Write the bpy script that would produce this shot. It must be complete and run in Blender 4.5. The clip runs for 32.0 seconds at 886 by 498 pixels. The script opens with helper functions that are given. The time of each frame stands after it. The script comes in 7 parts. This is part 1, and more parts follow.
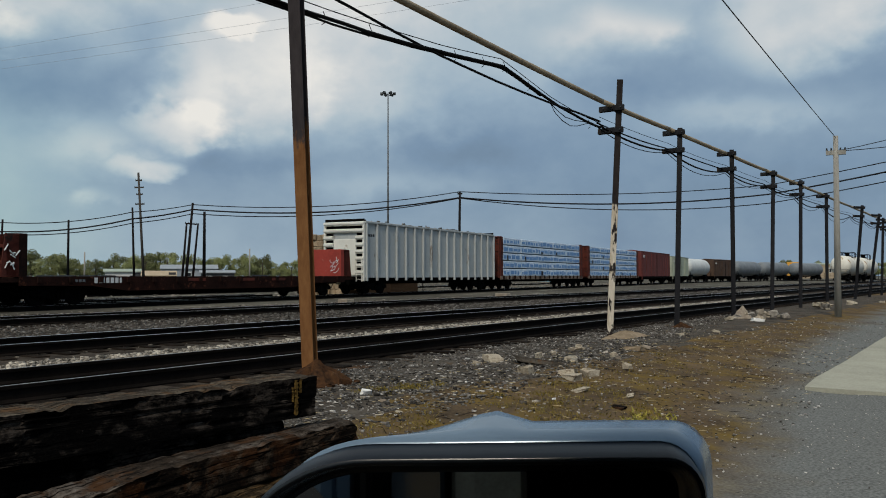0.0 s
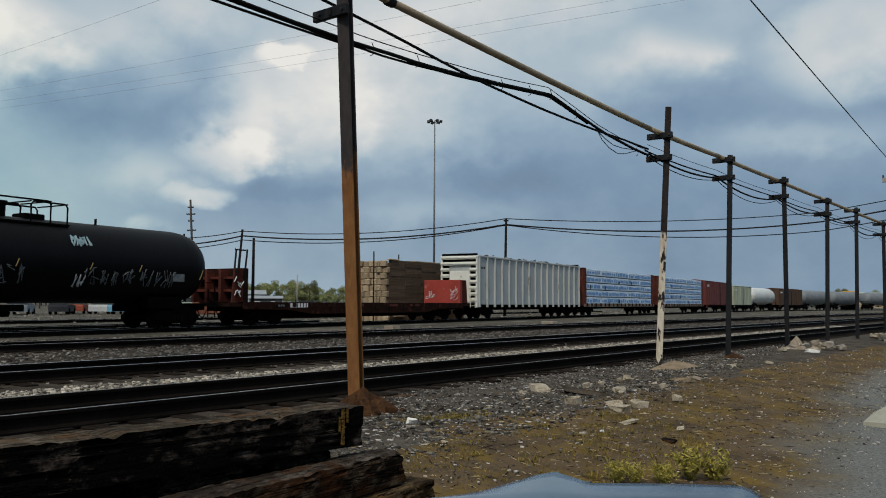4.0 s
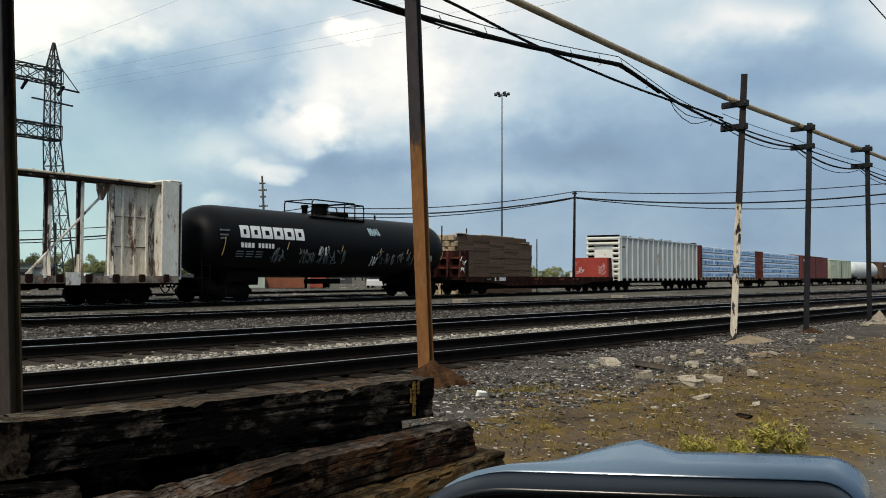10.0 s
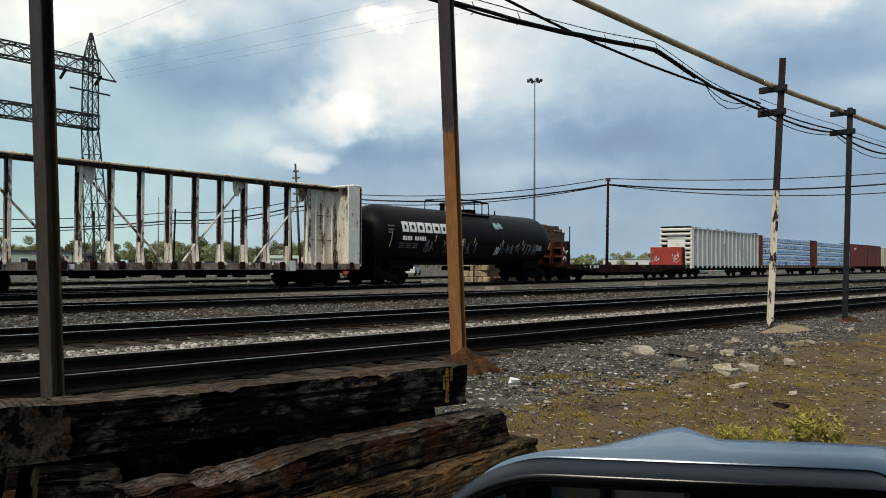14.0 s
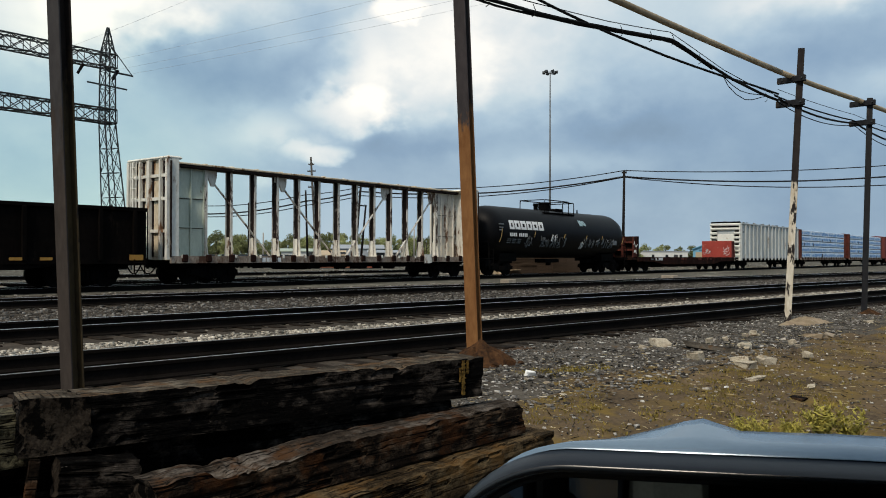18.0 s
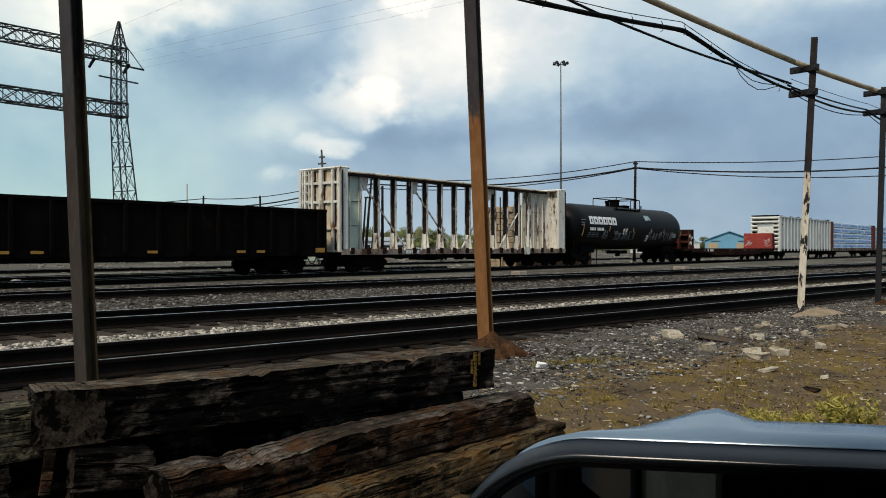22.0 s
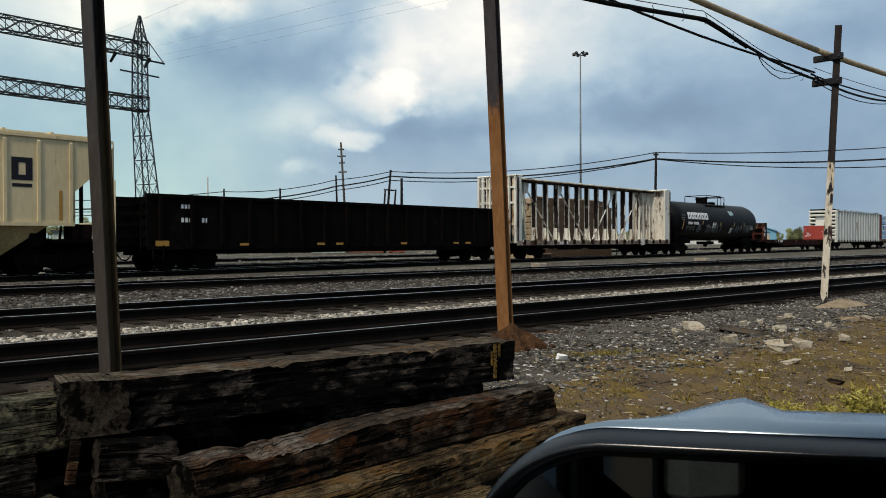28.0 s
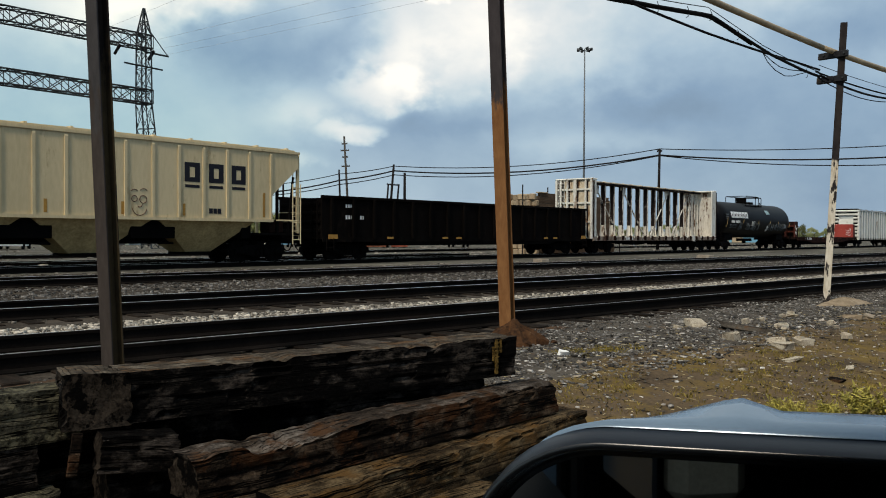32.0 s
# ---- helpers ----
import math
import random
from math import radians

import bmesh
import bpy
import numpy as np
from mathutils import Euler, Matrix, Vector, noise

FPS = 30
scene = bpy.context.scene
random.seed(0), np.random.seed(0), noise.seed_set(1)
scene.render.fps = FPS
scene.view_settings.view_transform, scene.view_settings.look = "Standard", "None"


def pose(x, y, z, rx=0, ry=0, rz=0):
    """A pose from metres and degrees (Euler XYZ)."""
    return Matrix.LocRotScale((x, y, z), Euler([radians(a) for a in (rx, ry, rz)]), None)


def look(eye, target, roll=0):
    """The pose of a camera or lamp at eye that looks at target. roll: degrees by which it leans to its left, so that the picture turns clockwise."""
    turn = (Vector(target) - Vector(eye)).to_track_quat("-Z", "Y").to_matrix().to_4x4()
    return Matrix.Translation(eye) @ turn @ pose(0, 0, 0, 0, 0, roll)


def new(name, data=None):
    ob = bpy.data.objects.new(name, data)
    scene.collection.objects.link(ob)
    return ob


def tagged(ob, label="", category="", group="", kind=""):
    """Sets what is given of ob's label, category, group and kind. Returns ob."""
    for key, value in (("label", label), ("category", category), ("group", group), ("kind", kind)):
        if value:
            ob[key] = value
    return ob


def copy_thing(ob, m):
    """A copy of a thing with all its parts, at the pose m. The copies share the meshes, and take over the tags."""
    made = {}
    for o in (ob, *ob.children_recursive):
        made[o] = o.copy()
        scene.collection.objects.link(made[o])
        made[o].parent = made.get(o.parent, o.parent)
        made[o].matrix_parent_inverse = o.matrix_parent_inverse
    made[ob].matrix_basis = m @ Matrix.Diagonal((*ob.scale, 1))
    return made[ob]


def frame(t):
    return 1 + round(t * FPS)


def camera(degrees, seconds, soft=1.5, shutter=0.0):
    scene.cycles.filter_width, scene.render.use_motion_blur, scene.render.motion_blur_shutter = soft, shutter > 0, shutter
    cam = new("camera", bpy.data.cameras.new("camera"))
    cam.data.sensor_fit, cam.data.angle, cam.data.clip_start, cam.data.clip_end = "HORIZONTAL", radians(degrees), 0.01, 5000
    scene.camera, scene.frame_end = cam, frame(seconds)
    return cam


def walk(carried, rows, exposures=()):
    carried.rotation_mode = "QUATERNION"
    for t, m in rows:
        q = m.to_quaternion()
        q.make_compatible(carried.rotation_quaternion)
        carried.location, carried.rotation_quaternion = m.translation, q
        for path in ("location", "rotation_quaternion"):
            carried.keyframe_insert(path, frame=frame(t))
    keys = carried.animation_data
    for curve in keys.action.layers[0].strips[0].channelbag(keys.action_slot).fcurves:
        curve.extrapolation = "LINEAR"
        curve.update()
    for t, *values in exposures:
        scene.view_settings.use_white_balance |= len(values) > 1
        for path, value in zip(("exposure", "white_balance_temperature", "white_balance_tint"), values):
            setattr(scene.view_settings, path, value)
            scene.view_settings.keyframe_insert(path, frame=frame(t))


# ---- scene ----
cam = camera(56.5, 32.0, soft=1.0)
PATH = [
    (0.0, pose(0.0201, -0.0282, 1.5870, 91.906, 0.123, -55.385)),
    (0.5, pose(0.0200, -0.0283, 1.5920, 91.607, 0.273, -55.290)),
    (1.0, pose(0.0203, -0.0282, 1.5974, 92.295, -0.324, -54.753)),
    (1.5, pose(0.0209, -0.0290, 1.6096, 93.313, -0.495, -53.816)),
    (2.0, pose(0.0200, -0.0273, 1.6164, 94.215, -0.570, -52.217)),
    (2.5, pose(0.0189, -0.0258, 1.6149, 94.042, -0.244, -52.495)),
    (4.5, pose(0.0148, -0.0195, 1.6098, 93.709, -0.301, -52.059)),
    (5.0, pose(0.0141, -0.0184, 1.6079, 93.670, -0.383, -51.914)),
    (5.5, pose(0.0134, -0.0173, 1.6060, 92.616, -0.405, -51.997)),
    (6.0, pose(0.0129, -0.0158, 1.6024, 91.792, -0.530, -50.837)),
    (6.5, pose(0.0126, -0.0152, 1.6031, 91.643, -0.791, -50.437)),
    (7.0, pose(0.0123, -0.0146, 1.6038, 91.848, -0.763, -49.910)),
    (7.5, pose(0.0118, -0.0142, 1.6043, 91.912, -0.656, -50.150)),
    (8.0, pose(0.0114, -0.0137, 1.6049, 91.847, -0.339, -50.162)),
    (8.5, pose(0.0109, -0.0133, 1.6055, 91.911, -0.388, -50.291)),
    (9.0, pose(0.0109, -0.0125, 1.6062, 92.036, -0.778, -48.502)),
    (9.5, pose(0.0105, -0.0116, 1.6059, 91.861, -0.428, -47.644)),
    (10.0, pose(0.0099, -0.0109, 1.6057, 91.923, -0.189, -47.503)),
    (10.5, pose(0.0093, -0.0102, 1.6055, 91.869, -0.080, -47.346)),
    (11.0, pose(0.0086, -0.0095, 1.6053, 91.785, -0.098, -47.267)),
    (11.5, pose(0.0080, -0.0087, 1.6051, 91.634, -0.154, -47.143)),
    (12.0, pose(0.0074, -0.0080, 1.6049, 91.643, -0.042, -46.985)),
    (12.5, pose(0.0068, -0.0073, 1.6047, 91.752, -0.103, -46.832)),
    (13.0, pose(0.0062, -0.0066, 1.6046, 91.332, -0.277, -46.274)),
    (13.5, pose(0.0060, -0.0062, 1.6045, 91.570, -0.059, -45.846)),
    (14.0, pose(0.0058, -0.0059, 1.6045, 91.037, -0.264, -45.273)),
    (14.5, pose(0.0055, -0.0056, 1.6046, 91.030, -0.407, -45.223)),
    (16.5, pose(0.0044, -0.0043, 1.6035, 90.618, -0.007, -44.495)),
    (17.0, pose(0.0041, -0.0041, 1.6035, 90.608, -0.413, -44.467)),
    (17.5, pose(0.0038, -0.0038, 1.6035, 90.533, -0.333, -44.260)),
    (18.0, pose(0.0035, -0.0035, 1.6035, 90.532, -0.163, -44.203)),
    (18.5, pose(0.0033, -0.0032, 1.6035, 90.497, -0.052, -44.122)),
    (19.0, pose(0.0030, -0.0029, 1.6035, 90.460, -0.057, -44.046)),
    (19.5, pose(0.0028, -0.0027, 1.6035, 90.065, -0.470, -44.013)),
    (20.0, pose(0.0027, -0.0025, 1.6034, 89.978, -0.658, -43.880)),
    (20.5, pose(0.0025, -0.0024, 1.6023, 90.084, -0.373, -43.692)),
    (21.0, pose(0.0023, -0.0022, 1.6022, 90.061, -0.172, -43.571)),
    (21.5, pose(0.0022, -0.0021, 1.6021, 90.089, -0.102, -43.708)),
    (22.0, pose(0.0020, -0.0019, 1.6021, 89.982, 0.047, -43.450)),
    (22.5, pose(0.0019, -0.0018, 1.6020, 89.966, 0.026, -43.610)),
    (23.0, pose(0.0017, -0.0016, 1.6019, 89.962, -0.298, -43.590)),
    (23.5, pose(0.0015, -0.0014, 1.6018, 89.886, -0.154, -43.438)),
    (24.0, pose(0.0014, -0.0013, 1.6018, 89.769, 0.006, -43.151)),
    (24.5, pose(0.0012, -0.0011, 1.6017, 89.770, 0.001, -43.043)),
    (26.5, pose(0.0005, -0.0005, 1.6013, 89.545, -0.221, -42.775)),
    (27.0, pose(0.0003, -0.0003, 1.6002, 89.492, -0.178, -42.565)),
    (27.5, pose(0.0002, -0.0002, 1.6001, 89.345, 0.202, -42.165)),
    (28.0, pose(0.0000, 0.0000, 1.6000, 89.434, 0.196, -42.108)),
    (28.5, pose(0.0002, -0.0002, 1.6003, 89.388, 0.023, -42.102)),
    (29.0, pose(0.0004, -0.0003, 1.6006, 89.330, 0.000, -42.100)),
    (29.5, pose(0.0005, -0.0005, 1.6008, 89.347, 0.089, -42.015)),
    (30.0, pose(0.0007, -0.0006, 1.6011, 89.280, 0.130, -41.961)),
    (30.5, pose(0.0009, -0.0008, 1.6014, 89.091, 0.197, -41.680)),
    (31.0, pose(0.0011, -0.0009, 1.6017, 89.079, 0.209, -41.681)),
    (31.5, pose(0.0012, -0.0011, 1.6020, 89.161, 0.014, -42.285)),
    (32.0, pose(0.0014, -0.0012, 1.6023, 89.081, -0.231, -41.922)),
]
EXPOSURES = [(0.0, .0, 6600, 10), (6.0, .0, 6600, 10), (6.5, .2, 6690, 10), (7.0, .42, 6780, 10), (10.0, .45, 6780, 10), (14.0, .44, 6780, 10), (18.0, .43, 6780, 10), (24.0, .42, 6780, 10), (30.0, .40, 6780, 10), (32.0, .40, 6780, 10)]
walk(cam, PATH, EXPOSURES)


# ---- world, sun, exposure ----
def nodes_of(m):
    m.use_nodes = True
    m.node_tree.nodes.clear()
    return m.node_tree.nodes, m.node_tree.links


SUN_AZ, SUN_EL = radians(203), radians(50)      # where the sun stands: angle from +x, height
sun_way = Vector((math.cos(SUN_AZ) * math.cos(SUN_EL), math.sin(SUN_AZ) * math.cos(SUN_EL), math.sin(SUN_EL)))
sun = new("sun", bpy.data.lights.new("sun", "SUN"))
sun.data.energy, sun.data.angle, sun.data.color = 2.0, radians(8), (1.0, 0.91, 0.78)
sun.matrix_world = look(sun_way * 50, (0, 0, 0))

# clouds: heading from +y (left positive) and height in degrees, half widths, weight (below 0: a dark gap)
CLOUDS = [(-38.2, 10.0, 2.3, 1.30, .40), (-37.4, 11.6, 1.8, .9, .14), (-33.0, 8.2, 3.0, 1.20, .28), (-35.9, 6.95, 1.7, .55, .30), (-32.4, 4.9, 1.1, .4, .22),
          (-42.3, 13.4, 4.4, 3.2, .31), (-49.4, 13.6, 4.4, 4.2, .26), (-47, 18.2, 6.5, 2.4, .22), (-41.5, 16.5, 1.5, .7, .30), (-39.5, 12.6, 2.0, 1.6, .14),
          (-23.2, 15.9, 3.8, 2.2, .36), (-19.0, 14.0, 3.0, 2.0, .22), (-30.0, 17.0, 2.6, 1.5, .20), (-34.6, 19.4, 3.0, 1.5, .20), (-15, 17.5, 8, 5, .28), (-28.2, 11.9, 4.8, 2.2, -.17),
          (-34.0, 12.4, 2.6, 1.3, -.08), (-36.0, 15.4, 1.6, 2.0, -.07), (-68.8, 16.4, 2.1, .9, .28), (-66.4, 17.1, 1.7, .9, .24), (-70.7, 15.9, 1.3, .8, .20), (-63.8, 16.2, 1.6, .7, .14),
          (-67.5, 13.0, 6.5, 1.5, -.10), (-79.0, 16.0, 4.0, 2.4, .30), (-75.0, 10.7, 4.5, .8, .18), (-42.2, 7.4, 4.2, 1.0, -.11), (-54.5, 8.6, 6.0, 1.3, -.10),
          (-62.0, 9.0, 8.0, 2.0, -.05), (-51.5, 6.4, 6.0, .8, .11), (-60.0, 14.8, 4.5, 2.2, .12), (-57.0, 20.5, 8, 2.2, .22), (-84, 12.5, 7, 1.4, -.10), (-20, 28, 14, 5, .25)]
world = bpy.data.worlds.new("sky")
scene.world = world
nd, ln = nodes_of(world)


def wnode(kind, **kw):
    n = nd.new(kind)
    for k, v in kw.items():
        if k == "op":
            n.operation = v
        elif k == "clamp":
            n.use_clamp = v
    return n


def wmath(op, a, b=None, clamp=False):
    n = wnode("ShaderNodeMath", op=op, clamp=clamp)
    for i, v in enumerate((a, b)):
        if v is None:
            continue
        if isinstance(v, (int, float)):
            n.inputs[i].default_value = v
        else:
            ln.new(v, n.inputs[i])
    return n.outputs[0]


coord = nd.new("ShaderNodeTexCoord")
sky = nd.new("ShaderNodeTexSky")
sky.sky_type, sky.sun_disc, sky.sun_elevation, sky.sun_rotation = "NISHITA", False, SUN_EL, math.pi / 2 - SUN_AZ
sky.air_density, sky.dust_density, sky.ozone_density = 1.2, 2.5, 1.5
skyc = nd.new("ShaderNodeMix")
skyc.data_type = "RGBA"
skyc.inputs["Factor"].default_value = 1.0
skyc.blend_type = "MULTIPLY"
skyc.inputs[7].default_value = (0.10, 0.10, 0.10, 1)
ln.new(sky.outputs[0], skyc.inputs[6])
sep = nd.new("ShaderNodeSeparateXYZ")
ln.new(coord.outputs["Generated"], sep.inputs[0])
# heading and height of a direction, in degrees
head = wmath("MULTIPLY", wmath("ARCTAN2", sep.outputs[0], sep.outputs[1]), -57.2958)
high = wmath("MULTIPLY", wmath("ARCSINE", sep.outputs[2]), 57.2958)
noise_a = nd.new("ShaderNodeTexNoise")
noise_a.inputs["Scale"].default_value, noise_a.inputs["Detail"].default_value, noise_a.inputs["Roughness"].default_value = 5.5, 6, .58
flat = nd.new("ShaderNodeVectorMath")
flat.operation = "MULTIPLY"
flat.inputs[1].default_value = (1, 1, 1.4)
ln.new(coord.outputs["Generated"], flat.inputs[0])
ln.new(flat.outputs[0], noise_a.inputs["Vector"])
noise_b = nd.new("ShaderNodeTexNoise")
noise_b.inputs["Scale"].default_value, noise_b.inputs["Detail"].default_value, noise_b.inputs["Roughness"].default_value = 14, 4, .50
ln.new(flat.outputs[0], noise_b.inputs["Vector"])
noise_c = nd.new("ShaderNodeTexNoise")
noise_c.inputs["Scale"].default_value, noise_c.inputs["Detail"].default_value, noise_c.inputs["Roughness"].default_value = 36, 3, .50
ln.new(flat.outputs[0], noise_c.inputs["Vector"])
wob = wmath("ADD", wmath("ADD", wmath("MULTIPLY", wmath("SUBTRACT", noise_b.outputs[0], .5), 2.4), wmath("MULTIPLY", wmath("SUBTRACT", noise_c.outputs[0], .5), 1.1)), wmath("MULTIPLY", wmath("SUBTRACT", noise_a.outputs[0], .5), .8))
azw = wmath("ADD", head, wmath("MULTIPLY", wob, 1.7))
elw = wmath("ADD", high, wmath("MULTIPLY", wob, .85))
total = None
for az, el, wa, we, amount in CLOUDS:
    du = wmath("DIVIDE", wmath("SUBTRACT", azw, az), wa)
    dv = wmath("DIVIDE", wmath("SUBTRACT", elw, el), we)
    d2 = wmath("ADD", wmath("MULTIPLY", du, du), wmath("MULTIPLY", dv, dv))
    if amount >= .30:
        edge = nd.new("ShaderNodeMapRange")
        edge.interpolation_type = "SMOOTHSTEP"
        for i, v in enumerate((.0, 2.7, amount * 1.06, 0.0)):
            edge.inputs[i + 1].default_value = v
        ln.new(d2, edge.inputs[0])
        blob = edge.outputs[0]
    else:
        blob = wmath("MULTIPLY", wmath("EXPONENT", wmath("MULTIPLY", d2, -.8)), amount)
    total = blob if total is None else wmath("ADD", total, blob)
lumps = wmath("ADD", wmath("MULTIPLY", noise_b.outputs[0], .50), wmath("MULTIPLY", noise_c.outputs[0], .34))
total = wmath("MULTIPLY", total, wmath("ADD", lumps, .58))
# the even cover between the clouds: darker low down and to the right
cover = nd.new("ShaderNodeValToRGB")
for i, (p, c) in enumerate(((0.0, .48), (.05, .46), (.16, .395), (.26, .41), (.42, .49), (.62, .57), (1.0, .66))):
    e = cover.color_ramp.elements[i] if i < 2 else cover.color_ramp.elements.new(p)
    e.position, e.color = p, (c, c, c, 1)
ln.new(wmath("MULTIPLY", elw, 1 / 36, clamp=True), cover.inputs[0])
toward = wmath("MULTIPLY", wmath("SUBTRACT", -34, head), 1 / 40, clamp=True)
west = wmath("MULTIPLY", wmath("ADD", head, 36), 1 / 12, clamp=True)
lower = wmath("SUBTRACT", 1.15, wmath("MULTIPLY", high, 1 / 16), clamp=True)
shade = wmath("SUBTRACT", wmath("MULTIPLY", wmath("MULTIPLY", west, lower), .12), wmath("MULTIPLY", wmath("MULTIPLY", toward, lower), .12))
# unseen sky behind the viewer, dimmed to weaken fill light on near faces
behind = wmath("MULTIPLY", wmath("MULTIPLY", sep.outputs[1], -1), .30, clamp=True)
total = wmath("ADD", wmath("ADD", total, cover.outputs[0]), wmath("SUBTRACT", shade, behind))
total = wmath("ADD", total, wmath("ADD", wmath("MULTIPLY", wmath("SUBTRACT", noise_a.outputs[0], .5), .26), wmath("MULTIPLY", wmath("SUBTRACT", noise_b.outputs[0], .5), .13)), clamp=True)
tone = nd.new("ShaderNodeValToRGB")
for i, (p, c) in enumerate(((.10, (.09, .135, .195)), (.30, (.18, .275, .40)), (.45, (.298, .408, .515)), (.60, (.43, .525, .59)), (.80, (.62, .655, .67)), (1.0, (.86, .84, .79)))):
    e = tone.color_ramp.elements[i] if i < 2 else tone.color_ramp.elements.new(p)
    e.position, e.color = p, (*c, 1)
ln.new(total, tone.inputs[0])
teal = nd.new("ShaderNodeMix")
teal.data_type = "RGBA"
teal.blend_type = "MULTIPLY"
ln.new(wmath("MULTIPLY", west, lower), teal.inputs["Factor"])
ln.new(tone.outputs[0], teal.inputs[6])
teal.inputs[7].default_value = (.89, 1.05, .95, 1)
mixc = nd.new("ShaderNodeMix")
mixc.data_type = "RGBA"
mixc.inputs["Factor"].default_value = .90
ln.new(skyc.outputs[2], mixc.inputs[6])
ln.new(teal.outputs[2], mixc.inputs[7])
bg = nd.new("ShaderNodeBackground")
ln.new(mixc.outputs[2], bg.inputs[0])
bg.inputs[1].default_value = 1.0
out = nd.new("ShaderNodeOutputWorld")
ln.new(bg.outputs[0], out.inputs[0])


# ---- materials ----
def paint(name, c1, c2=None, rough=.7, metal=0.0, scale=3.0, fine=30.0, bump=.2, worn=None, worn_amount=.0, stretch=(1, 1, 1), island=0.0, per_object=0.0, soft=.5, spec=.2, worn_soft=.03):
    """Two colours mixed by a coarse and a fine noise, an optional third colour in worn patches, and fine relief."""
    m = bpy.data.materials.new(name)
    n, l = nodes_of(m)
    c2 = c2 or tuple(v * .7 for v in c1)
    tc = n.new("ShaderNodeTexCoord")
    mp = n.new("ShaderNodeMapping")
    mp.inputs["Scale"].default_value = stretch
    l.new(tc.outputs["Object"], mp.inputs[0])
    n1, n2 = n.new("ShaderNodeTexNoise"), n.new("ShaderNodeTexNoise")
    for k, s, d in ((n1, scale, 5), (n2, fine, 4)):
        k.inputs["Scale"].default_value, k.inputs["Detail"].default_value = s, d
        k.inputs["Roughness"].default_value = .65
        l.new(mp.outputs[0], k.inputs["Vector"])
    add = n.new("ShaderNodeMath")
    add.operation = "MULTIPLY_ADD"
    add.inputs[1].default_value, add.inputs[2].default_value = .45, 0
    l.new(n2.outputs[0], add.inputs[0])
    add2 = n.new("ShaderNodeMath")
    add2.operation = "MULTIPLY_ADD"
    add2.inputs[1].default_value = .55
    l.new(n1.outputs[0], add2.inputs[0])
    l.new(add.outputs[0], add2.inputs[2])
    rp = n.new("ShaderNodeValToRGB")
    rp.color_ramp.elements[0].position, rp.color_ramp.elements[0].color = .5 - .22 * soft, (*c2, 1)
    rp.color_ramp.elements[1].position, rp.color_ramp.elements[1].color = .5 + .22 * soft, (*c1, 1)
    l.new(add2.outputs[0], rp.inputs[0])
    colour = rp.outputs[0]
    if worn:
        n3 = n.new("ShaderNodeTexNoise")
        n3.inputs["Scale"].default_value, n3.inputs["Detail"].default_value, n3.inputs["Roughness"].default_value = scale * 1.7, 8, .7
        l.new(mp.outputs[0], n3.inputs["Vector"])
        st = n.new("ShaderNodeMapRange")
        st.inputs[1].default_value, st.inputs[2].default_value = .65 - worn_amount * .325 - worn_soft, .65 - worn_amount * .325 + worn_soft
        l.new(n3.outputs[0], st.inputs[0])
        mx = n.new("ShaderNodeMix")
        mx.data_type = "RGBA"
        l.new(st.outputs[0], mx.inputs[0])
        l.new(colour, mx.inputs[6])
        mx.inputs[7].default_value = (*worn, 1)
        colour = mx.outputs[2]
    if island or per_object:
        src = n.new("ShaderNodeNewGeometry").outputs["Random Per Island"] if island else n.new("ShaderNodeObjectInfo").outputs["Random"]
        mr = n.new("ShaderNodeMapRange")
        amount = island or per_object
        mr.inputs[3].default_value, mr.inputs[4].default_value = 1 - amount, 1 + amount
        l.new(src, mr.inputs[0])
        hv = n.new("ShaderNodeHueSaturation")
        l.new(mr.outputs[0], hv.inputs["Value"])
        l.new(colour, hv.inputs["Color"])
        colour = hv.outputs[0]
    bs = n.new("ShaderNodeBsdfPrincipled")
    l.new(colour, bs.inputs["Base Color"])
    bs.inputs["Roughness"].default_value, bs.inputs["Metallic"].default_value = rough, metal
    bs.inputs["Specular IOR Level"].default_value = spec
    if bump:
        bp = n.new("ShaderNodeBump")
        bp.inputs["Strength"].default_value, bp.inputs["Distance"].default_value = bump, .02
        l.new(add2.outputs[0], bp.inputs["Height"])
        l.new(bp.outputs[0], bs.inputs["Normal"])
    o = n.new("ShaderNodeOutputMaterial")
    l.new(bs.outputs[0], o.inputs[0])
    return m


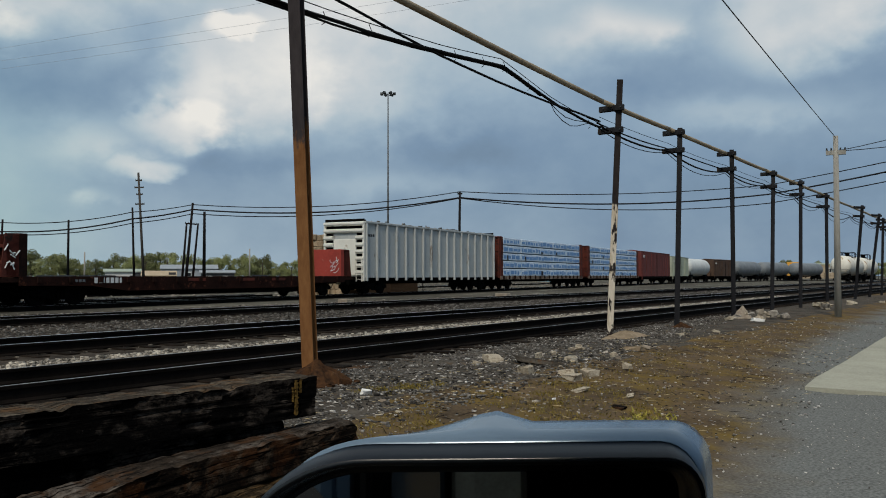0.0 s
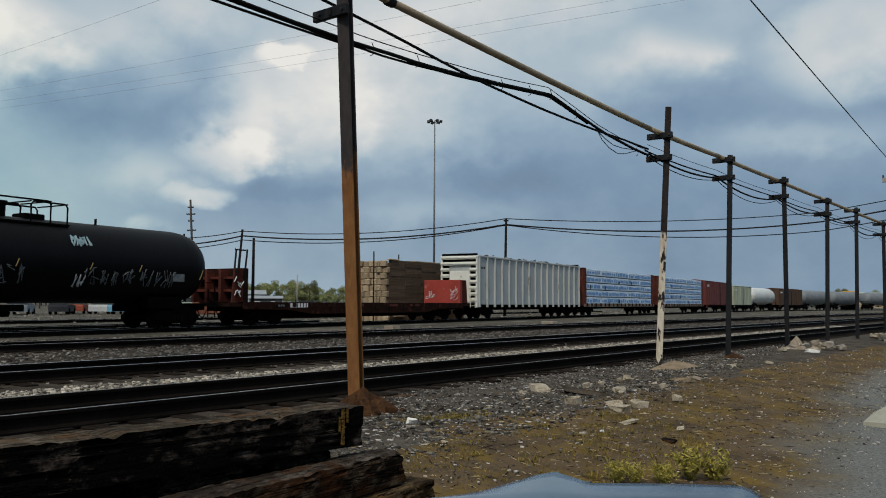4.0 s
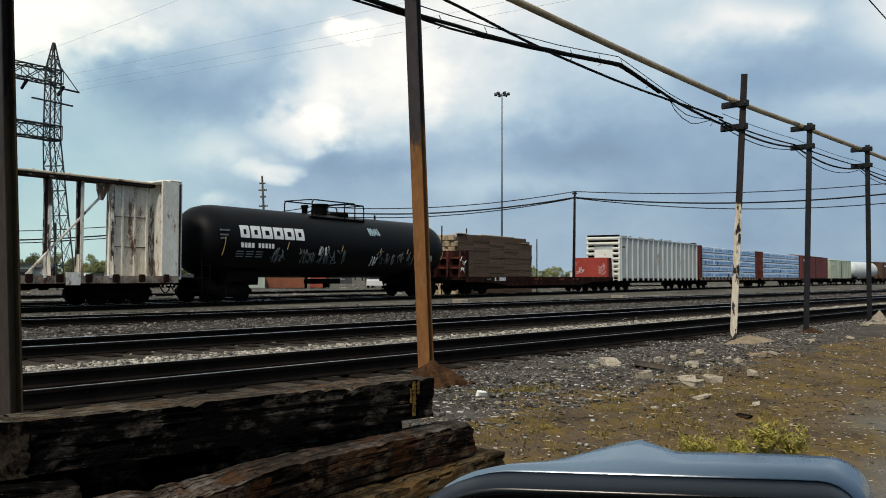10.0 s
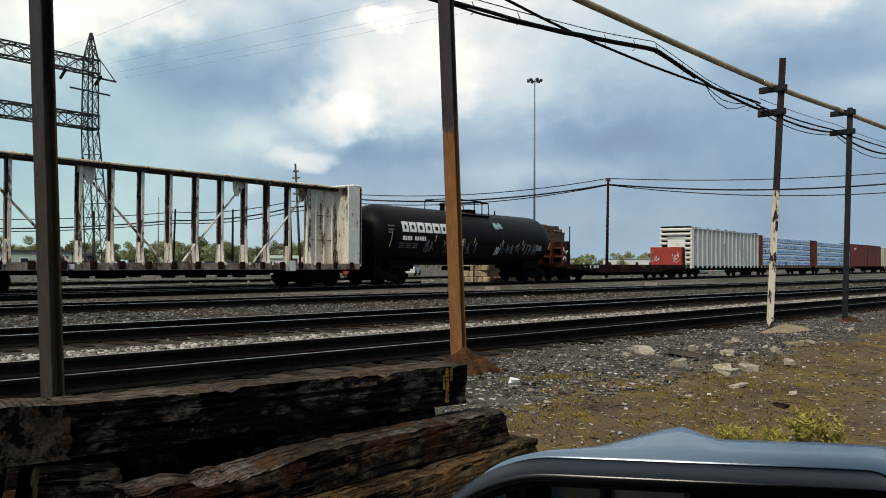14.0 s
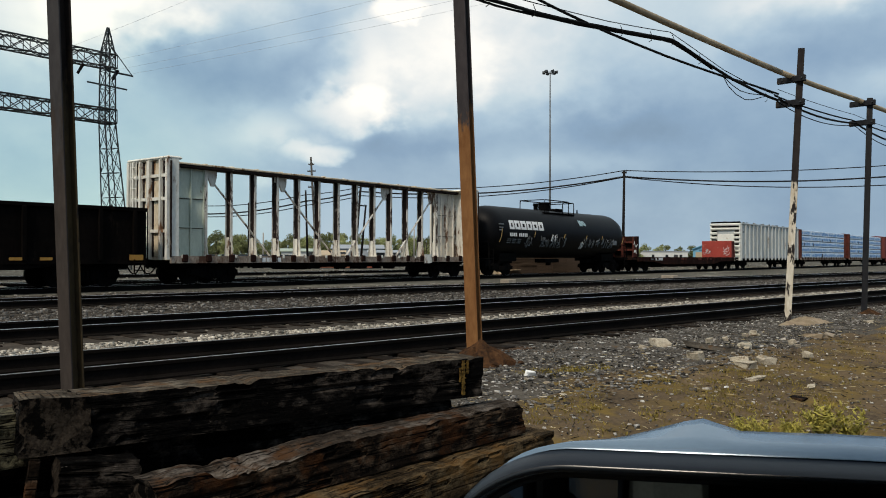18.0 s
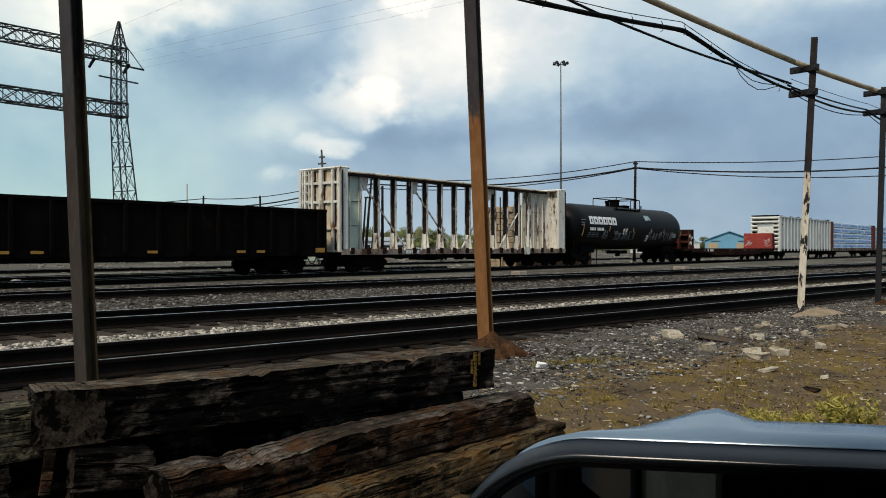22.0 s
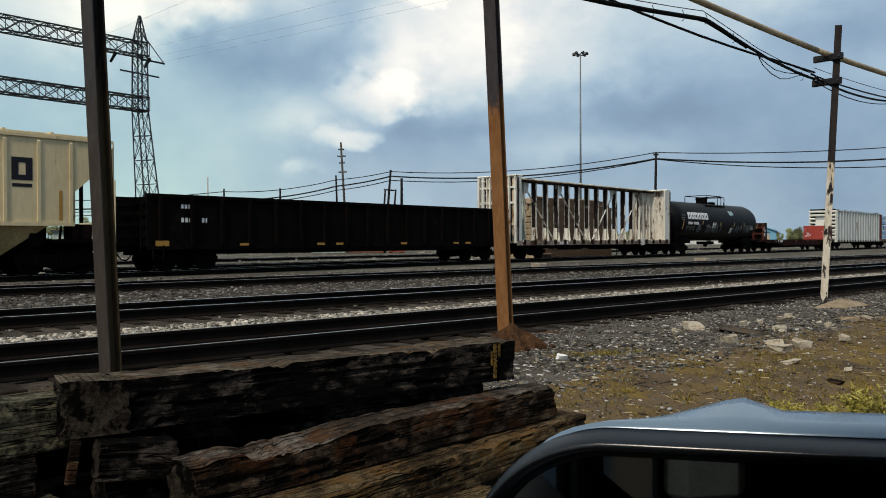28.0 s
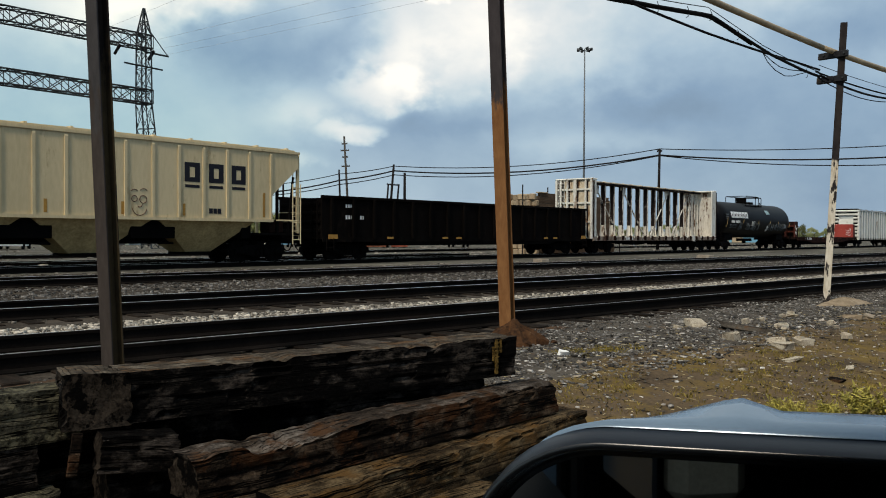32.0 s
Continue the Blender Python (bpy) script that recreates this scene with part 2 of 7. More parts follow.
def hewn(name, dark, mid, pale, amount=.5, lichen=None, lines=1.0, rust=None):
    """Old split timber: fine long grain, dark and weathered patches, deep cracks along it, pale flakes, lichen, rust stains. amount: how much of it is weathered; lines: how clear the grain is."""
    m = bpy.data.materials.new(name)
    n, l = nodes_of(m)
    tc = n.new("ShaderNodeTexCoord")

    def cloud(stretch, scale, detail, rough_):
        mp, k = n.new("ShaderNodeMapping"), n.new("ShaderNodeTexNoise")
        mp.inputs["Scale"].default_value = stretch
        l.new(tc.outputs["Object"], mp.inputs[0])
        k.inputs["Scale"].default_value, k.inputs["Detail"].default_value, k.inputs["Roughness"].default_value = scale, detail, rough_
        l.new(mp.outputs[0], k.inputs["Vector"])
        return k.outputs[0]

    def calc(op, p, q=None, clamp=False):
        k = n.new("ShaderNodeMath")
        k.operation, k.use_clamp = op, clamp
        for i, v in enumerate((p, q)):
            if isinstance(v, (int, float)):
                k.inputs[i].default_value = v
            elif v is not None:
                l.new(v, k.inputs[i])
        return k.outputs[0]

    def step(v, low, high):
        k = n.new("ShaderNodeMapRange")
        k.inputs[1].default_value, k.inputs[2].default_value = low, high
        l.new(v, k.inputs[0])
        return k.outputs[0]

    def blend(f, a, b):
        k = n.new("ShaderNodeMix")
        k.data_type = "RGBA"
        l.new(f, k.inputs[0])
        for q, v in ((6, a), (7, b)):
            if isinstance(v, tuple):
                k.inputs[q].default_value = (*v, 1)
            else:
                l.new(v, k.inputs[q])
        return k.outputs[2]
    grain = cloud((1.0, 26, 26), 2.2, 5, .6)
    fibre = cloud((6, 120, 120), 1.0, 3, .6)
    patch = cloud((1, 1.6, 1.6), 3.2, 6, .65)
    grit = cloud((1, 1, 1), 70, 3, .6)
    crack = step(calc("ABSOLUTE", calc("SUBTRACT", cloud((.8, 20, 20), .9, 3, .5), .5)), .006, .022)
    crack = calc("MULTIPLY", crack, lines)
    blotch = cloud((1, 1.5, 1.5), 11, 5, .68)
    tone = calc("ADD", calc("MULTIPLY", grain, .45 * lines), calc("ADD", calc("MULTIPLY", fibre, .25 * lines), calc("MULTIPLY", grit, .30)))
    tone = calc("ADD", tone, calc("MULTIPLY", blotch, .70 * (1 - lines)))
    worn = calc("MULTIPLY", step(patch, .62 - amount * .30, .74 - amount * .30), step(calc("ADD", calc("MULTIPLY", tone, .6), calc("MULTIPLY", blotch, .4)), .42, .58))
    col = blend(worn, blend(step(tone, .42, .60), dark, mid), pale)
    flakes = calc("MULTIPLY", step(tone, .585, .63), step(cloud((3, 9, 9), 3.0, 4, .6), .50, .60))
    col = blend(calc("MULTIPLY", flakes, .75), col, tuple(min(.5, v * 2.2 + .03) for v in pale))
    if lichen:
        col = blend(step(cloud((1, 1, 1), 16, 6, .7), .47, .60), col, lichen)
    if rust:
        col = blend(calc("MULTIPLY", step(cloud((1, 1.4, 1.4), 4.5, 5, .65), .50, .62), .85), col, rust)
    bs = n.new("ShaderNodeBsdfPrincipled")
    l.new(blend(crack, tuple(v * .2 for v in dark), col), bs.inputs["Base Color"])
    bs.inputs["Roughness"].default_value, bs.inputs["Specular IOR Level"].default_value = .95, .04
    bp = n.new("ShaderNodeBump")
    bp.inputs["Strength"].default_value, bp.inputs["Distance"].default_value = .9, .03
    l.new(calc("ADD", calc("ADD", tone, calc("MULTIPLY", patch, .4)), calc("MULTIPLY", crack, .30)), bp.inputs["Height"])
    l.new(bp.outputs[0], bs.inputs["Normal"])
    o = n.new("ShaderNodeOutputMaterial")
    l.new(bs.outputs[0], o.inputs[0])
    return m


M = {}
M["ground"] = paint("ground_dirt", (.150, .104, .060), (.042, .032, .023), .95, 0, 1.1, 24, 1.0, worn=(.150, .100, .028), worn_amount=.29, soft=.7, spec=.04, worn_soft=.09)
def add_road(m, c1, c2):
    """Blends a gravel road into the dirt along a ragged edge that follows the truck's lane."""
    n, l = m.node_tree.nodes, m.node_tree.links
    bs = next(k for k in n if k.type == "BSDF_PRINCIPLED")
    dirt = bs.inputs["Base Color"].links[0].from_socket

    def calc(op, p, q=None, clamp=False):
        k = n.new("ShaderNodeMath")
        k.operation, k.use_clamp = op, clamp
        for i, v in enumerate((p, q)):
            if isinstance(v, (int, float)):
                k.inputs[i].default_value = v
            elif v is not None:
                l.new(v, k.inputs[i])
        return k.outputs[0]
    tc = n.new("ShaderNodeTexCoord")
    xyz = n.new("ShaderNodeSeparateXYZ")
    l.new(tc.outputs["Object"], xyz.inputs[0])
    big, fine = n.new("ShaderNodeTexNoise"), n.new("ShaderNodeTexNoise")
    for k, s, dt in ((big, .55, 6), (fine, 38, 3)):
        k.inputs["Scale"].default_value, k.inputs["Detail"].default_value = s, dt
        l.new(tc.outputs["Object"], k.inputs["Vector"])
    edge = calc("SUBTRACT", 4.2, calc("MULTIPLY", 2.5, calc("EXPONENT", calc("MULTIPLY", calc("SUBTRACT", 6.5, xyz.outputs[0]), .1))))
    inside = calc("ADD", calc("SUBTRACT", edge, xyz.outputs[1]), calc("MULTIPLY", calc("SUBTRACT", big.outputs[0], .5), 2.6))
    mask = calc("ADD", calc("MULTIPLY", inside, .9), .5, True)
    grit = n.new("ShaderNodeValToRGB")
    grit.color_ramp.elements[0].position, grit.color_ramp.elements[0].color = .35, (*c2, 1)
    grit.color_ramp.elements[1].position, grit.color_ramp.elements[1].color = .65, (*c1, 1)
    l.new(fine.outputs[0], grit.inputs[0])
    mx = n.new("ShaderNodeMix")
    mx.data_type = "RGBA"
    l.new(mask, mx.inputs[0])
    l.new(dirt, mx.inputs[6])
    l.new(grit.outputs[0], mx.inputs[7])
    l.new(mx.outputs[2], bs.inputs["Base Color"])


add_road(M["ground"], (.19, .195, .185), (.10, .103, .098))
M["bed"] = paint("track_bed", (.075, .062, .050), (.018, .015, .012), .95, 0, 1.2, 25, .9, spec=.04)
M["gravel_earth"] = paint("gravelly_earth", (.105, .092, .076), (.035, .030, .025), .95, 0, 2.0, 40, 1.0, worn=(.10, .062, .035), worn_amount=.16, spec=.04)
M["earth_rust"] = paint("rusty_brown_earth", (.095, .057, .034), (.028, .019, .014), .95, 0, 1.6, 30, 1.0, worn=(.15, .075, .035), worn_amount=.16, spec=.04)
M["far_ground"] = paint("yard_ground", (.120, .112, .092), (.040, .037, .030), .95, 0, .5, 6.0, .5, worn=(.30, .285, .24), worn_amount=.14, stretch=(.18, 1, 1), spec=.04)
M["road"] = paint("gravel_road", (.20, .205, .195), (.115, .118, .112), .95, 0, .7, 55, .7)
M["concrete"] = paint("pale_concrete", (.37, .36, .29), (.27, .265, .21), .9, 0, .8, 20, .25)
M["stone"] = paint("ballast_stone", (.50, .475, .44), (.20, .185, .17), .9, 0, 6, 40, .3, island=.75, spec=.04)
M["stone_dark"] = paint("dark_gravel", (.19, .178, .162), (.046, .042, .039), .9, 0, 6, 40, .3, island=.85, spec=.04)
M["stone_mid"] = paint("grey_ballast_stone", (.29, .262, .225), (.082, .072, .061), .9, 0, 6, 40, .3, island=.8, spec=.04)
M["rail_worn"] = paint("rusty_rail_head", (.46, .45, .44), (.14, .135, .13), .36, .75, 1, 40, .05, stretch=(.2, 4, 1), soft=.3)
M["white_stone"] = paint("white_stone", (.86, .85, .82), (.68, .67, .64), .9, 0, 6, 40, .2)
M["straw"] = paint("dry_straw", (.46, .38, .22), (.28, .22, .12), .9, 0, 4, 20, 0, island=.4)
M["stone_pale"] = paint("pale_ballast_stone", (.44, .40, .34), (.14, .125, .105), .9, 0, 6, 40, .3, island=.8, spec=.04)
M["rock"] = paint("broken_concrete", (.50, .44, .34), (.27, .225, .165), .9, 0, 5, 40, .8, worn=(.16, .12, .08), worn_amount=.16)
M["rail_side"] = paint("rusty_rail", (.010, .008, .007), (.004, .0035, .003), .8, .0, 2, 30, .3, spec=.04)
M["rail_top"] = paint("worn_rail_head", (.62, .63, .65), (.40, .40, .42), .28, .9, 1, 40, .05, stretch=(.2, 4, 1))
M["tie"] = paint("old_track_tie", (.023, .017, .013), (.007, .006, .005), .95, 0, 3, 25, .5, stretch=(4, .7, 4), per_object=.4, spec=.04)
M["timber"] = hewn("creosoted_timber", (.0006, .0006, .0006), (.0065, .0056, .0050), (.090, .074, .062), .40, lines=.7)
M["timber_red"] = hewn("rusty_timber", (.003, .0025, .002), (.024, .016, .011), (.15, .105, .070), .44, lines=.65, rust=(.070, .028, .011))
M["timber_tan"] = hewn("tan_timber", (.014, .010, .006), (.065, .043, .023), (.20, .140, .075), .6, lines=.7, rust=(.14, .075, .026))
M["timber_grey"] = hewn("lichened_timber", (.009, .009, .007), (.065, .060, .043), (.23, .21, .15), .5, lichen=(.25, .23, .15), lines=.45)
# weathered wood, its colour also raised to carry the light on upper faces
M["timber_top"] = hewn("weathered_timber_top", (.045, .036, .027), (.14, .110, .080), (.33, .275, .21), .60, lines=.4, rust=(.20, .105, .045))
# end grain, painted lighter than the sides to show the ends catching light
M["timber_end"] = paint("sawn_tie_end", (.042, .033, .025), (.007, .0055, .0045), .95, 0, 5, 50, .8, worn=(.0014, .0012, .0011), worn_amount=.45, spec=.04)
# split top of the red tie, likewise brightened as if lit
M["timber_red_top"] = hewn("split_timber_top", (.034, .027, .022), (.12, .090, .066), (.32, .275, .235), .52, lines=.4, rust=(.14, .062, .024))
M["ochre_dull"] = paint("dull_yellow_stain", (.17, .105, .028), (.03, .02, .008), .9, 0, 14, 60, .2, spec=.04)
M["rust_earth"] = paint("rusty_earth", (.085, .040, .018), (.024, .014, .009), .95, 0, 3, 22, .9, worn=(.13, .085, .045), worn_amount=.06, spec=.04)
M["sill"] = paint("rusty_white_sill", (.34, .29, .24), (.11, .065, .042), .75, 0, 1.4, 14, .2, worn=(.07, .035, .022), worn_amount=.25, stretch=(1, 1, .5))
M["post_dark"] = paint("dark_post_steel", (.017, .017, .019), (.007, .007, .009), .55, .1, 1.5, 20, .3, worn=(.045, .032, .024), worn_amount=.08, stretch=(1, 1, .3), spec=.16)
def coat(name, low, low2, high, high2, mid, ragged, chips=0.0):
    """Post paint: one coat below, another above, meeting along a ragged line at a height, with chips of the upper one."""
    m = bpy.data.materials.new(name)
    n, l = nodes_of(m)
    tc, mp, xyz = n.new("ShaderNodeTexCoord"), n.new("ShaderNodeMapping"), n.new("ShaderNodeSeparateXYZ")
    mp.inputs["Scale"].default_value = (1, 1, .35)
    l.new(tc.outputs["Object"], mp.inputs[0])
    l.new(tc.outputs["Object"], xyz.inputs[0])
    outs = []
    for s, d in ((1.6, 6), (16, 5), (5, 8)):
        k = n.new("ShaderNodeTexNoise")
        k.inputs["Scale"].default_value, k.inputs["Detail"].default_value, k.inputs["Roughness"].default_value = s, d, .65
        l.new(mp.outputs[0], k.inputs["Vector"])
        outs.append(k.outputs[0])

    def calc(op, p, q, clamp=False):
        k = n.new("ShaderNodeMath")
        k.operation, k.use_clamp = op, clamp
        for i, v in enumerate((p, q)):
            if isinstance(v, (int, float)):
                k.inputs[i].default_value = v
            else:
                l.new(v, k.inputs[i])
        return k.outputs[0]

    def blend(f, a, b):
        k = n.new("ShaderNodeMix")
        k.data_type = "RGBA"
        l.new(f, k.inputs[0])
        for s, v in ((6, a), (7, b)):
            if isinstance(v, tuple):
                k.inputs[s].default_value = (*v, 1)
            else:
                l.new(v, k.inputs[s])
        return k.outputs[2]
    grain = calc("MULTIPLY", calc("SUBTRACT", calc("ADD", calc("MULTIPLY", outs[0], .5), calc("MULTIPLY", outs[1], .5)), .38), 4.2, True)
    line = calc("ADD", xyz.outputs[2], calc("MULTIPLY", calc("SUBTRACT", outs[2], .5), ragged))
    up = calc("MULTIPLY", calc("ADD", calc("SUBTRACT", line, mid), .04), 10 / max(ragged, .3), True)
    if chips:
        up = calc("MAXIMUM", up, calc("MULTIPLY", calc("SUBTRACT", outs[2], .64 - chips), 30, True))
    col = blend(up, blend(grain, low2, low), blend(grain, high2, high))
    bs = n.new("ShaderNodeBsdfPrincipled")
    l.new(col, bs.inputs["Base Color"])
    bs.inputs["Roughness"].default_value, bs.inputs["Specular IOR Level"].default_value = .85, .08
    bp = n.new("ShaderNodeBump")
    bp.inputs["Strength"].default_value, bp.inputs["Distance"].default_value = .3, .01
    l.new(outs[1], bp.inputs["Height"])
    l.new(bp.outputs[0], bs.inputs["Normal"])
    o = n.new("ShaderNodeOutputMaterial")
    l.new(bs.outputs[0], o.inputs[0])
    return m


M["post"] = coat("rust_brown_post", (.255, .125, .050), (.160, .070, .027), (.058, .050, .052), (.034, .030, .032), 2.75, 2.0)
M["post_white"] = coat("peeling_white_post", (.62, .58, .50), (.40, .33, .24), (.034, .028, .026), (.014, .012, .013), 2.72, .5, .125)
M["post_rusty"] = coat("brown_stained_post", (.080, .055, .026), (.040, .030, .019), (.026, .019, .016), (.012, .010, .010), 2.6, 3.0, .06)
# the nearest post's flange, coloured grey as its lit side
M["post_lit_flange"] = coat("dull_grey_post_flange", (.058, .047, .041), (.034, .028, .025), (.060, .056, .057), (.038, .036, .037), 2.2, 3.0, .04)
M["pipe"] = paint("tan_pipe", (.36, .29, .20), (.22, .17, .11), .7, 0, 1.5, 15, .1)
M["cable"] = paint("black_cable", (.012, .012, .013), (.006, .006, .006), .6, 0, 3, 30, .05, spec=.04)
M["wire"] = paint("black_wire", (.012, .012, .014), (.008, .008, .009), .6, 0, 3, 30, 0)
# wire colour pulled towards the sky's so far lines fade as in haze
M["wire_pale"] = paint("pale_wire", (.42, .46, .50), (.36, .40, .44), .6, 0, 3, 30, 0)
M["pole"] = paint("old_pole_wood", (.020, .018, .018), (.009, .008, .008), .95, 0, 2, 20, .3, stretch=(4, 4, .3), spec=.04)
M["pole_mid"] = paint("brown_grey_pole_wood", (.085, .078, .070), (.045, .040, .036), .95, 0, 2, 20, .3, stretch=(4, 4, .3), spec=.04)
M["pole_grey"] = paint("grey_pole_wood", (.36, .345, .31), (.22, .21, .19), .95, 0, 2, 20, .3, stretch=(4, 4, .3))
M["galv"] = paint("galvanised_steel", (.055, .062, .066), (.03, .034, .037), .6, .3, 2, 20, .05)
M["black"] = paint("black_tank_paint", (.0042, .0042, .0050), (.0018, .0018, .0022), .5, 0, .7, 9, .05, spec=0.10)
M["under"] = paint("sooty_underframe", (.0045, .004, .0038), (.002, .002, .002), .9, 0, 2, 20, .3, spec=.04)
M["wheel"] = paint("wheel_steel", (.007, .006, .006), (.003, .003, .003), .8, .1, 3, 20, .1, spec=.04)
M["cream"] = paint("cream_hopper_paint", (.63, .515, .315), (.53, .43, .255), .55, 0, .5, 8, .06, worn=(.38, .29, .16), worn_amount=.08, stretch=(1, 1, .25))
M["navy"] = paint("dark_lettering", (.012, .013, .02), (.01, .01, .015), .6, 0, 3, 20, 0)
M["ochre"] = paint("ochre_marking", (.40, .22, .05), (.30, .15, .035), .7, 0, 3, 20, 0)
M["pale_ochre"] = paint("faded_yellow_marking", (.30, .22, .09), (.18, .13, .06), .7, 0, 3, 20, 0)
M["white_mark"] = paint("white_lettering", (.74, .75, .75), (.58, .59, .59), .6, 0, 3, 20, 0)
M["grey_mark"] = paint("faded_scrawl", (.18, .195, .205), (.09, .10, .105), .7, 0, 3, 20, 0)
M["blue_mark"] = paint("pale_blue_scrawl", (.32, .45, .50), (.20, .30, .34), .7, 0, 3, 20, 0)
M["gondola"] = paint("black_gondola_paint", (.0055, .0042, .0036), (.0020, .0016, .0015), .85, 0, .8, 10, .15, worn=(.010, .007, .0055), worn_amount=.10, stretch=(1, 1, .4), spec=.03)
M["cream_panel"] = paint("stained_cream_panel", (.66, .57, .42), (.42, .34, .24), .7, 0, .9, 14, .1, worn=(.20, .11, .05), worn_amount=.22, stretch=(1, 1, .3))
# hopper cream with the shade under the car mixed into its colour
M["cream_shaded"] = paint("sooty_cream", (.54, .41, .20), (.30, .22, .10), .8, 0, 1.0, 10, .1)
M["brown_mark"] = paint("dull_brown_chalk", (.14, .075, .055), (.08, .045, .035), .9, 0, 3, 30, 0)
M["white_steel"] = paint("rust_streaked_white", (.74, .73, .67), (.52, .50, .44), .65, 0, .9, 14, .1, worn=(.20, .11, .06), worn_amount=.14, stretch=(1, 1, .35))
M["stained_white"] = paint("soot_stained_white", (.68, .66, .60), (.42, .39, .34), .7, 0, 1.1, 14, .12, worn=(.12, .07, .045), worn_amount=.26, stretch=(1, 1, .3))
M["dark_steel"] = paint("sooty_brown_steel", (.026, .019, .017), (.010, .008, .008), .85, 0, 1.5, 14, .15, worn=(.20, .17, .15), worn_amount=.06, spec=.04)
M["flaked_white"] = paint("flaking_white_steel", (.70, .68, .63), (.44, .40, .35), .7, 0, 1.6, 14, .12, worn=(.045, .03, .024), worn_amount=.34, stretch=(1, 1, .35))
M["pale_green"] = paint("pale_green_grey_steel", (.50, .56, .49), (.40, .45, .39), .65, 0, .8, 12, .1, worn=(.16, .10, .06), worn_amount=.06, stretch=(1, 1, .35))
M["rust_red"] = paint("rusty_red_steel", (.135, .030, .019), (.055, .016, .012), .8, 0, 1.2, 14, .2, worn=(.022, .015, .013), worn_amount=.14)
M["dark_red"] = paint("sooty_red_brown", (.030, .013, .010), (.010, .007, .006), .9, 0, 1.2, 14, .2, spec=.04)
M["red"] = paint("faded_red_panel", (.36, .055, .04), (.26, .04, .03), .65, 0, 1.2, 12, .06, worn=(.42, .16, .13), worn_amount=.04)
M["grey_steel"] = paint("grey_gondola_paint", (.46, .49, .49), (.36, .385, .385), .6, 0, .6, 10, .06, worn=(.22, .20, .18), worn_amount=.03, stretch=(1, 1, .35))
M["white_end"] = paint("white_end_paint", (.78, .78, .72), (.66, .66, .60), .6, 0, .8, 10, .06, worn=(.45, .40, .32), worn_amount=.04)
M["wrap"] = paint("white_lumber_wrap", (.72, .80, .88), (.44, .60, .78), .45, 0, 2.5, 9, .2, soft=.35)
M["wrap_blue"] = paint("blue_wrap_print", (.17, .34, .62), (.12, .26, .52), .5, 0, 2, 12, .1)
M["boxcar"] = paint("oxide_boxcar_paint", (.17, .045, .04), (.11, .035, .032), .75, 0, .6, 10, .1)
M["pale_grey"] = paint("pale_grey_paint", (.42, .46, .36), (.33, .37, .29), .7, 0, .6, 10, .1)
M["white_tank"] = paint("white_tank_paint", (.66, .68, .67), (.52, .54, .53), .55, 0, .6, 10, .05)
M["stained_tank"] = paint("stained_white_tank", (.80, .78, .70), (.66, .62, .52), .55, 0, .6, 10, .05, worn=(.34, .22, .10), worn_amount=.12)
M["brown_box"] = paint("brown_boxcar_paint", (.10, .06, .04), (.055, .035, .026), .8, 0, .8, 10, .15)
M["dark_tank"] = paint("grey_black_tank", (.21, .23, .245), (.13, .145, .155), .5, 0, .6, 10, .05)
M["orange"] = paint("orange_loco_paint", (.62, .33, .06), (.50, .26, .05), .6, 0, .8, 10, .05)
M["brick"] = paint("brown_weathered_wall", (.085, .055, .036), (.035, .024, .018), .9, 0, .8, 8, .3, worn=(.13, .09, .055), worn_amount=.10, stretch=(1, 1, .6), spec=.04)
M["old_tie"] = paint("old_brown_tie", (.150, .102, .070), (.074, .051, .037), .95, 0, .9, 9, .3, worn=(.20, .14, .095), worn_amount=.10, stretch=(.35, 2, 2), per_object=.14, spec=.04)
M["old_block"] = paint("patched_tan_block", (.46, .36, .25), (.25, .19, .125), .95, 0, 1.2, 9, .5, per_object=.30, spec=.04)
M["sill_rust"] = paint("sooty_rusty_sill", (.030, .012, .009), (.012, .007, .006), .9, 0, 1.2, 14, .2, worn=(.085, .030, .018), worn_amount=.12, spec=.04)
M["brick_end"] = paint("pale_stone_end", (.36, .31, .24), (.22, .18, .14), .9, 0, 2.2, 10, .4, worn=(.50, .46, .40), worn_amount=.12)
M["blue_roof"] = paint("blue_metal_cladding", (.17, .38, .52), (.13, .31, .44), .6, 0, .4, 6, .05)
M["grey_wall"] = paint("grey_metal_cladding", (.30, .33, .36), (.24, .265, .29), .7, 0, .4, 6, .05)
M["tan_wall"] = paint("tan_wall", (.45, .36, .25), (.36, .28, .19), .8, 0, .4, 6, .05)
M["white_wall"] = paint("white_wall", (.62, .63, .61), (.50, .51, .50), .8, 0, .4, 6, .05)
M["green_wall"] = paint("pale_green_wall", (.36, .42, .36), (.28, .33, .28), .8, 0, .4, 6, .05)
M["roof_dark"] = paint("dark_roof", (.06, .062, .066), (.04, .042, .045), .85, 0, .4, 6, .05)
M["container"] = paint("rusty_orange_steel", (.24, .085, .045), (.14, .055, .034), .7, 0, .8, 8, .1)
M["container_red"] = paint("red_steel", (.33, .085, .045), (.22, .055, .035), .7, 0, .8, 8, .1)
M["bark"] = paint("tree_bark", (.10, .085, .07), (.05, .042, .035), .95, 0, 2, 15, .3)
M["leaf"] = paint("spring_leaves", (.27, .285, .125), (.15, .17, .07), .85, 0, .8, 5, 0, per_object=.5)
M["weed"] = paint("yellow_green_weed", (.36, .305, .06), (.20, .18, .04), .8, 0, 4, 20, 0, island=.5)
M["moss"] = paint("moss_tuft", (.22, .165, .035), (.13, .10, .025), .9, 0, 4, 20, 0, island=.45)
